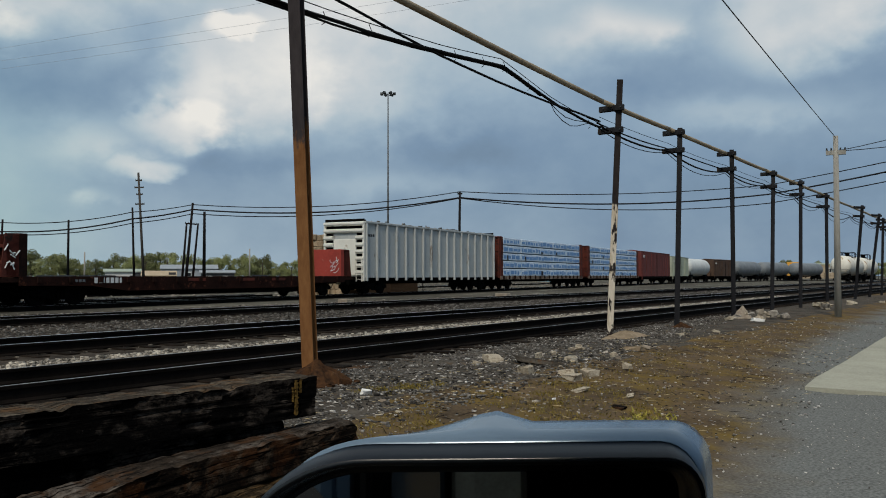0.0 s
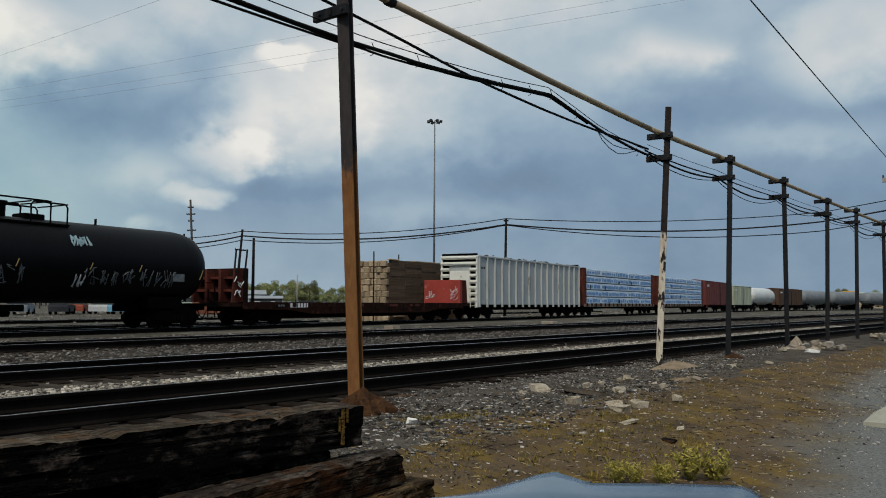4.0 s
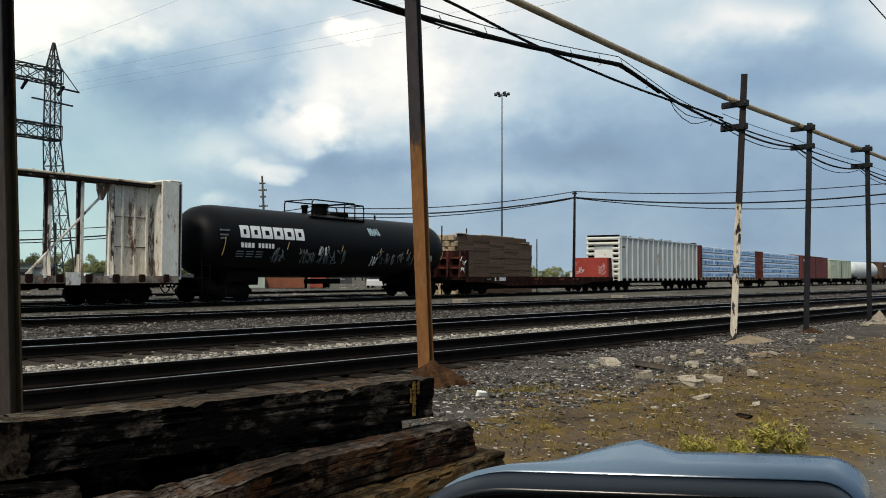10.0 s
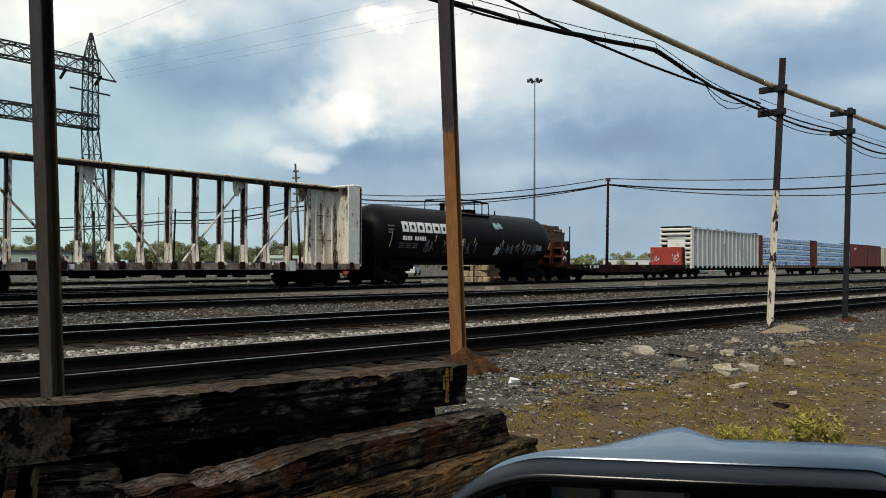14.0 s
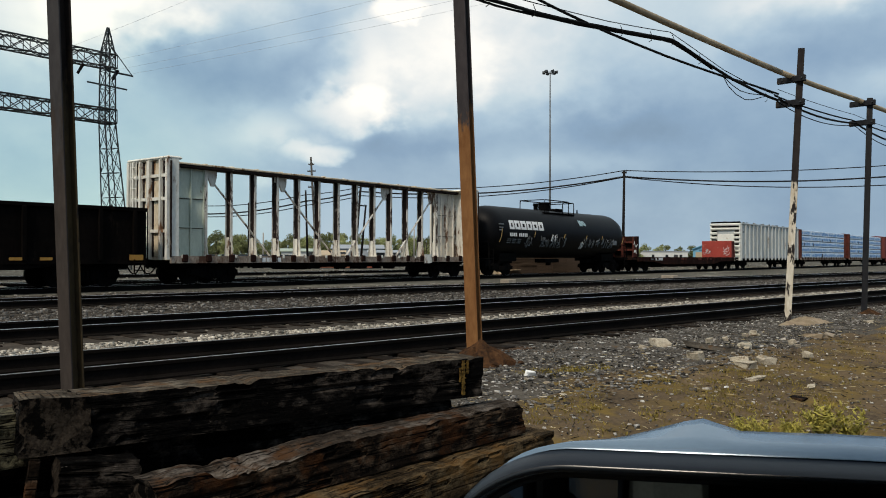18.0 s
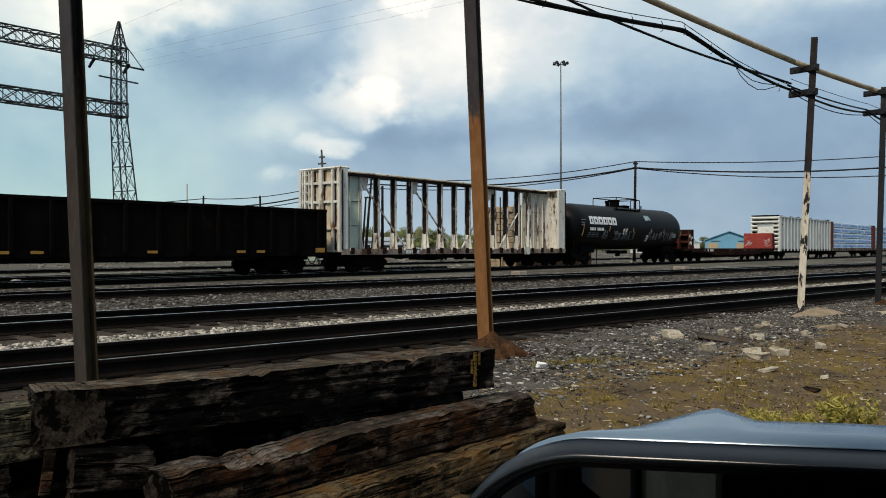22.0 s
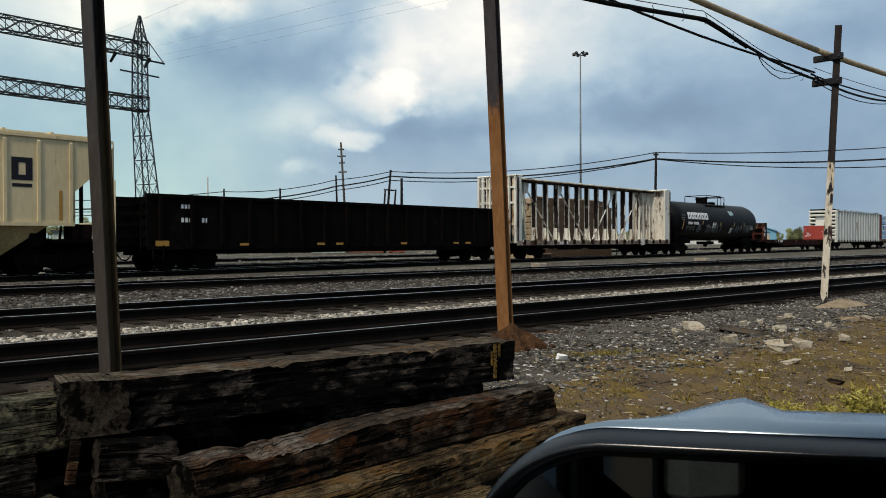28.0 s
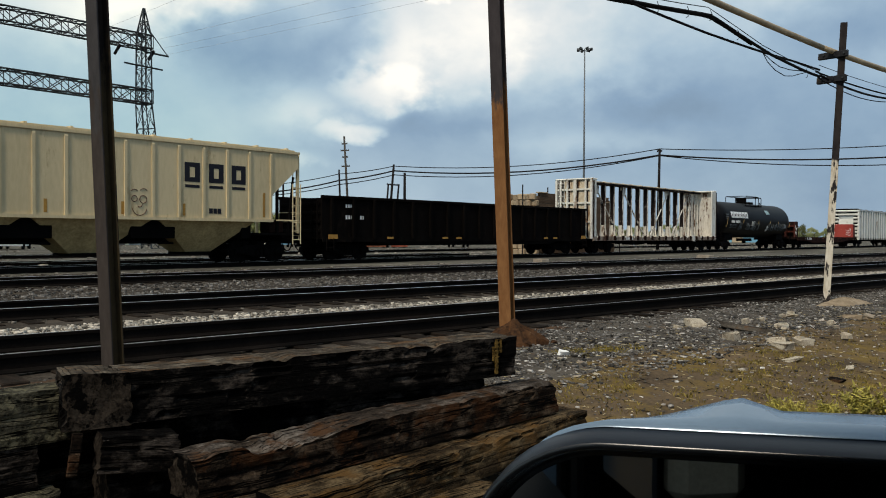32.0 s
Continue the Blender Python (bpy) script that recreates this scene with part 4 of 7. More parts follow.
run(line_at(yk, ((2.57, 5.10), (6.0, 5.04), (7.51, 5.03), (7.99, 5.04), (8.69, 5.07), (9.59, 5.12), (10.45, 5.17), (11.41, 5.26), (12.25, 5.35), (13.05, 5.21), (14.1, 5.02), (15.27, 4.90), (16.4, 4.86))), .007)
run(line_at(yk, ((14.1, 4.89), (14.28, 4.75), (14.59, 4.64), (14.95, 4.59), (15.26, 4.63), (15.64, 4.73), (15.9, 4.79))), .008, "loose_loop")
run(line_at(yk, ((14.1, 4.89), (14.44, 4.79), (14.74, 4.73), (15.14, 4.73), (15.72, 4.78))), .008, "loose_loop")
for x, z in ((7.77, 4.99), (8.69, 5.05), (10.79, 5.17), (11.63, 5.25), (12.32, 5.32), (13.21, 5.15), (15.82, 4.84)):
    run([(x, yk, z), (x + .015, yk - .03, z - .09), (x - .01, yk - .03, z - .16), (x - .03, yk, z - .18)], .006, "tie_wire")


# ---- stacked timbers ----
def timber(length, w, h, seed, notches=(), upper=False):
    """A worn square timber: hewn faces with long splits, chipped edges and broken notches (from, to, depth along it)."""
    bm = B()
    nx, ns, nt = 110, 11, 7
    side = [(-w / 2, -h / 2 + h * k / ns) for k in range(ns + 1)]
    prof = side + [(-w / 2 + w * k / nt, h / 2) for k in range(1, nt)] + [(-a, b) for a, b in side[::-1]] + [(w / 2 - w * k / 3, -h / 2) for k in range(1, 3)]
    crown = range(ns, ns + nt)
    rings = []
    for i in range(nx + 1):
        u = i / nx
        x = -length / 2 + length * u
        chip = max(0, noise.noise((x * 2.6, seed, 7)) - .10) * .035 + max(0, noise.noise((x * 11, seed, 2)) - .10) * .035
        bite = 0
        for u0, u1, deep in notches:
            if u0 < u < u1:
                s = (u - u0) / (u1 - u0)
                bite = deep * min(1, s * 9) * (1 - max(0, s - .25) / .75) * (1 + .5 * noise.noise((x * 20, seed, 1)))
        ring = []
        for a, b in prof:
            low = noise.noise((x * 1.1, a * 6, b * 6 + seed)) * .008
            mid = noise.noise((x * 2.6, a * 34, b * 34 + seed * 3)) * .008
            tiny = noise.noise((x * 15, a * 70, b * 70 + seed * 5)) * .005
            split = -.022 if abs(noise.noise((x * .9, b * 26 + seed * 2, a * 20))) < .045 and abs(b) < h * .46 else 0
            face = -1 if a < -w * .45 else 1 if a > w * .45 else 0
            near = max(0, 1 - (h / 2 - b) / .05)
            front = 1 if a < -w * .25 else .25
            end = (1 if u > .5 else -1) * (.03 * noise.noise((a * 14, b * 14, seed + u * 9))) if i in (0, nx) else 0
            dy = face * (low + mid + tiny + split) - (chip * .6 * near * face if face else 0)
            dz = (low + mid * .6 + tiny) * (1 if b > h * .4 else .4) - chip * near * front - bite * near * (1 if a < w * .3 else .4)
            ring.append(bm.verts.new((x + end + tiny * 1.5, a + dy, b + dz)))
        rings.append(ring)
    n = len(prof)
    for r0, r1 in zip(rings, rings[1:]):
        for j in range(n):
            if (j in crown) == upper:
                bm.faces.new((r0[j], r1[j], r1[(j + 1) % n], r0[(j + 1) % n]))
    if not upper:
        for cap in (rings[0][::-1], rings[-1]):
            bm.faces.new(cap).material_index = 1
    bmesh.ops.delete(bm, geom=[v for v in bm.verts if not v.link_faces], context="VERTS")
    bmesh.ops.recalc_face_normals(bm, faces=bm.faces)
    return bm


# ends of the upper near edge line: from, to (x, y), top height, thickness, width, side paint, notches
# the first three are added fillers that keep gaps in the stack dark
STACK = [((.15, 4.40), (2.6, 4.28), .69, .23, .25, "timber", (), "black filler tie added at the back of the stack"),
         ((-1.1, 4.42), (1.36, 4.46), .60, .23, .25, "timber", (), "black filler tie added at the back of the stack"),
         ((-.6, 4.25), (1.9, 4.30), .42, .23, .25, "timber", (), "black filler tie added low at the back of the stack"),
         ((1.50, 3.93), (3.97, 3.70), .944, .25, .27, "timber", ((.30, .36, .015),), "creosote-black railway tie with a weathered top painted paler as if lit"),
         ((1.52, 4.10), (3.80, 3.80), .690, .225, .24, "timber", (), "black railway tie under the top tie of the stack"),
         ((1.60, 3.39), (4.26, 3.59), .63, .21, .23, "timber_red", ((.09, .38, .06),), "split red-brown railway tie lying askew"),
         ((1.95, 3.16), (4.50, 3.52), .41, .20, .27, "timber_tan", ((.55, .62, .02),), "tan railway tie at the foot of the stack"),
         ((-.95, 4.05), (1.37, 4.16), .86, .25, .24, "timber_grey", ((.4, .5, .03),), "grey-green lichened railway tie"),
         ((-.9, 4.05), (1.18, 4.16), .61, .22, .24, "timber", (), "dark railway tie under the lichened tie"),
         ((1.42, 3.95), (3.65, 3.74), .46, .22, .24, "timber", (), "blackened railway tie low in the stack"),
         ((1.2, 4.4), (3.6, 4.05), .46, .22, .24, "timber", (), "blackened railway tie low in the stack"),
         ((-1.0, 4.0), (1.25, 4.05), .39, .22, .24, "timber_grey", (), "dark mossy railway tie low in the stack"),
         ((1.3, 3.75), (3.7, 3.74), .24, .21, .24, "timber", (), "sunken railway tie at the bottom of the stack"),
         ((1.0, 3.2), (3.3, 3.12), .21, .2, .23, "timber_tan", (), "sunken tan railway tie"),
         ((-1.1, 3.9), (1.1, 3.95), .16, .21, .24, "timber", (), "sunken railway tie at the bottom of the stack")]
for i, (p0, p1, top, h, w, side, notches, label) in enumerate(STACK):
    a, b = Vector((*p0, 0)), Vector((*p1, 0))
    d = b - a
    back = Vector((-d.y, d.x, 0)).normalized() * w / 2
    mid = (a + b) / 2 + back
    i -= 3
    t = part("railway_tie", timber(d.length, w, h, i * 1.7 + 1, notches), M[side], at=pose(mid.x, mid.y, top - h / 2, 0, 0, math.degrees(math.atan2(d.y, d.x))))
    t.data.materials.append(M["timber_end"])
    # separate top skin; on black and red ties its colour holds the top light
    part("weathered_top", timber(d.length, w, h, i * 1.7 + 1, notches, True), M[{"timber_red": "timber_red_top", "timber_grey": "timber_grey", "timber_tan": "timber_tan"}.get(side, "timber_top")], t, "weathered upper face, painted as if lit on the black and red ties")
    tagged(t, label, "railway tie", "stacked railway ties")
    for q in (-1, 1):
        if i == 3 and q > 0:
            bm = B()
            rod(bm, (q * (d.length / 2 - .3), .03, h / 2 - .03), (q * (d.length / 2 - .3), .03, h / 2 + .014), .013, seg=6)
            rod(bm, (q * (d.length / 2 - .3), .03, h / 2 + .012), (q * (d.length / 2 - .3), .03, h / 2 + .022), .02, .016, seg=6)
            part("spike", bm, M["under"], t, "rusty spike stub")
SCRAPS = [((1.41, 4.12, .815), .36, .30, .26, "timber", "timber_top", 2, 78, "short black tie stub with its sawn end outward"),
          ((1.52, 3.86, .58), .34, .15, .17, "timber", "timber", 6, -9, "short broken tie end wedged in the stack")]
for k, ((x, y, z), l, w, h, side, crown_mat, tilt, turn, label) in enumerate(SCRAPS):
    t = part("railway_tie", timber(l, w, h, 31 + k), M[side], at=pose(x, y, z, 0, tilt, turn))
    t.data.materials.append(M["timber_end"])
    part("weathered_top", timber(l, w, h, 31 + k, (), True), M[crown_mat], t, "weathered upper face, painted as if lit on the black and red ties")
    tagged(t, label, "railway tie", "stacked railway ties")
for k, (dx, z0, z1, w) in enumerate(((0, -.115, .105, .017), (.034, .02, .105, .010), (-.026, -.03, .06, .006))):
    edge = [(-w * (.55 + .9 * noise.noise((k, q * .8, 3))), z0 + (z1 - z0) * q / 24) for q in range(25)] + [(w * (.55 + .9 * noise.noise((k, q * .8, 8))), z0 + (z1 - z0) * q / 24) for q in range(24, -1, -1)]
    tagged(part("paint_stripe", prism(B(), edge, -.012, .003, "y"), M["ochre_dull"], at=pose(3.80 + dx, 3.713 - dx * .09, .83, 0, 0, -5.3)), "dull yellow paint streak on a tie end", "paint stripe", "paint streaks on a tie")
tagged(part("stake", box(B(), -.024, .024, -.01, .01, -.10, .10, .004), M["timber_red"], at=pose(1.25, 3.885, .60, 0, 8, -10)), "short tan stake standing against the tie stack", "stake")


# ---- poles, mast, lattice tower ----
def far(az, el, dist):
    """A point in a given heading (from +y, left positive) and height in degrees, at a level distance."""
    return Vector((-math.sin(radians(az)) * dist, math.cos(radians(az)) * dist, 1.6 + dist * math.tan(radians(el))))


def pole(az, el, dist, r, label, arms=(), material="pole", lean=0.0, group="line poles"):
    top = far(az, el, dist)
    foot = Vector((top.x, top.y, .0 if top.y < 5 else .28))
    shift = math.tan(radians(lean)) * (top.z - foot.z)
    foot -= Vector((math.cos(radians(az)), math.sin(radians(az)), 0)) * shift
    p = thing("utility_pole", label, "pole", group, at=pose(foot.x, foot.y, foot.z, 0, lean, az))
    h = top.z - foot.z
    part("shaft", rod(B(), (0, 0, 0), (0, 0, h), r, r * .7, 10), M[material], p, smooth=True)
    for z, w in arms:
        arm = part("cross_arm", box(B(), -w / 2, w / 2, -.07, .07, h - z - .07, h - z + .07), M[material], p)
        for s in (-1, -.5, .5, 1):
            part("insulator", rod(B(), (s * w / 2.2, 0, h - z + .07), (s * w / 2.2, 0, h - z + .16), .035, .025, 6), M["galv"], arm)
    return top


P = {}
P["w"] = pole(-56.6, 5.89, 85, .17, "dark wooden line pole between the tracks", ((.25, .5),), lean=.8)
P["lat"] = pole(-35.07, 6.80, 100, .17, "tall dark pole with stacked short cross arms", ((.9, .7), (1.7, 1.0), (2.5, .7), (3.6, 1.0)), "pole_mid", lean=-3.2)
P["b1"] = pole(-38.50, 4.93, 90, .17, "dark wooden pole braced by two stub poles", ((2.2, 1.2),), lean=4.5)
P["b1l"] = pole(-38.12, 3.58, 90, .14, "short stub pole beside a line pole", lean=4)
P["b1r"] = pole(-38.85, 3.58, 90.5, .14, "short stub pole beside a line pole", lean=5)
P["b2"] = pole(-39.25, 4.35, 92, .20, "dark weathered wooden line pole")
P["c"] = pole(-34.73, 4.52, 92, .14, "dark weathered wooden line pole", lean=-1.8)
P["d"] = pole(-27.26, 3.55, 95, .14, "dark weathered wooden line pole", lean=1.5)
P["e"] = pole(-22.3, 3.3, 100, .16, "dark weathered wooden line pole")
P["f"] = pole(-30.95, 3.61, 95, .15, "dark weathered wooden line pole")
P["far"] = pole(-81.04, 8.69, 30.0, .115, "grey weathered roadside pole", ((.55, .6),), "pole_grey", lean=.2)
P["x1"] = pole(-42.2, 1.9, 150, .16, "thin grey distant wooden pole", material="pole_grey")
P["x2"] = pole(-53.5, 1.8, 140, .16, "thin grey distant wooden pole", material="pole_grey")
P["x3"] = pole(-31.9, 1.6, 150, .16, "thin grey distant wooden pole", material="pole_grey")
pole(-26.21, 4.30, 160, .16, "thin grey distant wooden pole", material="pole_grey")
P["x4"] = pole(-46.4, 1.2, 160, .16, "thin grey distant wooden pole", material="pole_grey")


def wire(name, a, b, drop, r, material, label, n=12):
    w = part(name, tube(B(), sag(a, b, drop, n), r, 4), material)
    return tagged(w, label, "wire", "overhead wires")


V = Vector
TOWER_LINES = [((24, 73.3, 18.3), (27.4, 33.1, 19.4)),
               ((28.1, 73.9, 18.3), (40.2, 16.3, 19.4)),
               ((30.3, 74.2, 18.3), (45.2, 9.7, 19.4)),
               ((32.1, 74.5, 18.3), (48.2, 2.9, 19.4))]
LINE = "black overhead wire between line poles"
# heights in degrees of three strands at the poles d, c, b1 and w
STRANDS = [(3.35, 4.22, 4.80, 5.87, 5.80, .83, .60, .045), (2.80, 3.78, 4.48, 5.46, 5.20, .88, .85, .075), (2.62, 3.50, 4.20, 5.42, 4.62, .95, .95, .048)]
for d_, c_, b_, w_, r_, drop, drop_on, r in STRANDS:
    stops = [far(-5, d_ - .3, 110), far(-27.26, d_, 95), far(-34.73, c_, 92), far(-38.5, b_, 90), far(-56.6, w_, 85)]
    for a, b, dd in zip(stops, stops[1:], (1.2, .45, .12, drop)):
        wire("overhead_wire", a, b, dd, r, M["wire"], LINE)
    wire("overhead_wire", stops[-1], far(-77, r_ + .05, 95), drop_on, r, M["wire"], LINE, 20)
    wire("overhead_wire", far(-77, r_ + .05, 95), far(-92, r_ + 2.6, 70), .2, r, M["wire"], LINE, 12)
wire("overhead_wire", P["far"] + V((0, 0, -.05)), V((-13, 3.4, 7.9)), .1, .014, M["wire"], "thin black wire running on from the roadside pole", 20)
for az, el in ((-92, 10.6), (-92, 9.0)):
    wire("overhead_wire", P["far"] + V((0, 0, -.5)), far(az, el, 30), .2, .012, M["wire"], "thin black wire at the roadside pole", 8)
for (x0, y0, z0), (x1, y1, z1) in TOWER_LINES:
    wire("power_line", (x0, y0, z0), (x1, y1, z1), .3, .008, M["wire_pale"], "thin high-voltage line from the lattice tower, paled as if by haze", 16)


# galvanised steel made lighter and bluer in colour to suggest distance haze
M["mast"] = paint("weathered_mast_steel", (.17, .185, .20), (.11, .12, .13), .6, .2, 2, 20, .05)


def light_mast():
    top = far(-51.59, 12.6, 125)
    p = thing("light_mast", "tall slim steel mast with a ring of floodlights", "light mast", at=pose(top.x, top.y, .28))
    h = top.z - .28
    part("shaft", rod(B(), (0, 0, 0), (0, 0, h), .19, .085, 10), M["mast"], p, smooth=True)
    part("ring", box(B(), -.9, .9, -.06, .06, h - .35, h - .22), M["galv"], p)
    for k in range(6):
        a = k * math.pi / 3
        part("floodlight", box(B(), -.22, .22, -.2, .2, -.25, .15, .04, at=pose(math.cos(a) * .95, math.sin(a) * .95, h - .1, 25, 0, math.degrees(a))), M["galv"], p)


light_mast()


def lattice(bm, a, b, w0, w1, bays, r=.06, r2=.035):
    """A square lattice from a to b: four chords, rings and crossed braces."""
    a, b = Vector(a), Vector(b)
    q = (b - a).to_track_quat("Z", "Y").to_matrix()

    def corner(i, k):
        t = k / bays
        w = w0 + (w1 - w0) * t
        c = [(-1, -1), (1, -1), (1, 1), (-1, 1)][i % 4]
        return a.lerp(b, t) + q @ Vector((c[0] * w / 2, c[1] * w / 2, 0))
    for i in range(4):
        rod(bm, corner(i, 0), corner(i, bays), r, seg=4)
        for k in range(bays):
            rod(bm, corner(i, k), corner(i + 1, k), r2, seg=4)
            rod(bm, corner(i, k), corner(i + 1, k + 1), r2, seg=4)
            rod(bm, corner(i + 1, k), corner(i, k + 1), r2, seg=4)
    return bm


def tower():
    top = far(-22.0, 14.4, 80)
    t = thing("lattice_tower", "grey steel lattice tower with two long gantry beams", "lattice tower", at=pose(top.x, top.y, .28, 0, 0, 8))
    h = top.z - .28
    part("lower_body", lattice(B(), (1.1, 0, 0), (0, 0, h - 8.7), 1.75, 1.02, 6, .07, .032), M["galv"], t)
    part("upper_body", lattice(B(), (0, 0, h - 8.7), (0, 0, h - 2.4), 1.02, .92, 4, .07, .032), M["galv"], t)
    part("peak", lattice(B(), (0, 0, h - 2.4), (0, 0, h), .92, .10, 2, .07, .04), M["galv"], t)
    part("gantry_beam", lattice(B(), (.6, 0, h - 3.05), (-40, 0, h - 3.05), 1.2, 1.2, 26, .07, .04), M["galv"], t)
    part("gantry_beam", lattice(B(), (.6, 0, h - 8.0), (-40, 0, h - 8.0), 1.2, 1.2, 26, .07, .04), M["galv"], t)
    part("side_arm", rod(B(), (0, 0, h - 3.9), (2.5, 0, h - 3.95), .09, seg=5), M["galv"], t)
    part("side_arm", rod(B(), (-1.9, 0, h - 5.2), (1.9, 0, h - 5.3), .08, seg=5), M["galv"], t)
    part("stay", rod(B(), (.3, 0, h - 1.6), (2.4, 0, h - 3.9), .05, seg=4), M["galv"], t)
    for x in (-2.3, 1.0):
        part("insulator", rod(B(), (x, 0, h - 3.7), (x - .5, 0, h - 4.6), .16, .12, 6), M["pole"], t)


tower()


# ---- distant buildings ----
def shed(name, az, dist, width, depth, wall, ridge, wall_mat, roof_mat, label, turn=0.0, windows=0, door=True):
    c = far(az, 0, dist)
    s = thing(name, label, "building", "distant buildings", at=pose(c.x, c.y, .28, 0, 0, az + turn))
    part("wall", box(B(), -width / 2, width / 2, -depth / 2, depth / 2, 0, wall), M[wall_mat], s)
    if ridge > 0:
        part("roof", prism(B(), [(-depth / 2 - .3, wall - .05), (depth / 2 + .3, wall - .05), (depth / 2 + .3, wall + .1), (0, wall + ridge), (-depth / 2 - .3, wall + .1)], -width / 2 - .3, width / 2 + .3), M[roof_mat], s)
    else:
        part("roof", box(B(), -width / 2 - .2, width / 2 + .2, -depth / 2 - .2, depth / 2 + .2, wall, wall + .25), M[roof_mat], s)
    for k in range(windows):
        x = -width / 2 + width * (k + .5) / windows
        w = part("window", box(B(), x - .5, x + .5, -depth / 2 - .05, -depth / 2 + .02, wall * .4, wall * .75), M["white_wall"], s)
        part("pane", box(B(), x - .4, x + .4, -depth / 2 - .07, -depth / 2 - .05, wall * .45, wall * .7), M["glass_dark"], w)
    if door:
        part("door", box(B(), width * .3, width * .3 + 1.2, -depth / 2 - .06, -depth / 2 + .02, 0, 2.1), M["roof_dark"], s)
    return s


def blue_shed():
    c = far(-62.6, 0, 210)
    s = thing("blue_shed", "sky-blue gabled metal shed with tan doors beyond the yard", "building", "distant buildings", at=pose(c.x, c.y, .28, 0, 0, -62.1))
    part("wall", prism(B(), [(-5.6, 0), (5.6, 0), (5.6, 3.3), (0, 5.3), (-5.6, 3.3)], 0, 16, "y"), M["blue_roof"], s)
    part("roof", prism(B(), [(-5.9, 3.2), (-5.9, 3.4), (0, 5.6), (5.9, 3.4), (5.9, 3.2), (0, 5.38)], -.4, 16.4, "y"), M["blue_roof"], s)
    for x in (-5.0, 1.6):
        part("door", box(B(), x, x + 2.5, -.08, .02, 0, 2.6), M["tan_wall"], s, "tan roller door")
    part("vent_strip", box(B(), -4.2, -2.0, -.06, .02, 3.0, 3.2), M["roof_dark"], s)
    part("vent_strip", box(B(), 2.0, 4.2, -.06, .02, 3.0, 3.2), M["roof_dark"], s)


blue_shed()
shed("grey_shed", -38.3, 230, 14, 12, 3.4, 1.2, "grey_wall", "grey_wall", "grey metal-clad building beyond the yard", windows=3)
shed("tan_hut", -36.4, 150, 5.2, 5, 1.5, .9, "tan_wall", "tan_wall", "low tan-roofed hut in the yard")
shed("white_hut", -34.2, 170, 6.4, 5, 2.3, .6, "white_wall", "green_wall", "pale green-roofed hut in the yard", windows=2)
shed("dark_cabin", -40.1, 150, 5.5, 4, 2.0, .5, "roof_dark", "grey_wall", "dark grey-roofed cabin in the yard", windows=2)
shed("yard_office", -21.3, 112, 3.2, 4, 2.2, .5, "white_wall", "roof_dark", "small white yard office with a dark roof", windows=2)
shed("green_house", -18.9, 110, 8, 6, 2.5, 0, "green_wall", "roof_dark", "low pale green yard building with a dark flat roof", windows=4)
shed("far_block", -58.5, 260, 20, 10, 3, 0, "white_wall", "grey_wall", "low white block beyond the yard", windows=5)
shed("long_warehouse", -80.2, 420, 30, 14, 6.4, .6, "tan_wall", "pale_grey", "long tan warehouse far along the tracks", windows=6)


def locomotive():
    c = far(-78.3, 0, 240)
    s = thing("locomotive", "orange locomotive standing far down the yard", "locomotive", at=pose(c.x, c.y, .28, 0, 0, 8))
    part("hood", box(B(), -7, 4.5, -1.3, 1.3, 1.2, 4.2, .1), M["orange"], s)
    part("cab", box(B(), 4.5, 7.0, -1.5, 1.5, 1.2, 5.0, .1), M["orange"], s)
    part("frame", box(B(), -8, 8, -1.5, 1.5, .8, 1.2), M["under"], s)
    for x in (-5, 5):
        part("truck", box(B(), x - 1.8, x + 1.8, -1.2, 1.2, .0, .8, .1), M["under"], s)
    part("cab_window", box(B(), 5.0, 6.5, -1.53, -1.5, 3.3, 4.3), M["glass_dark"], s)


locomotive()


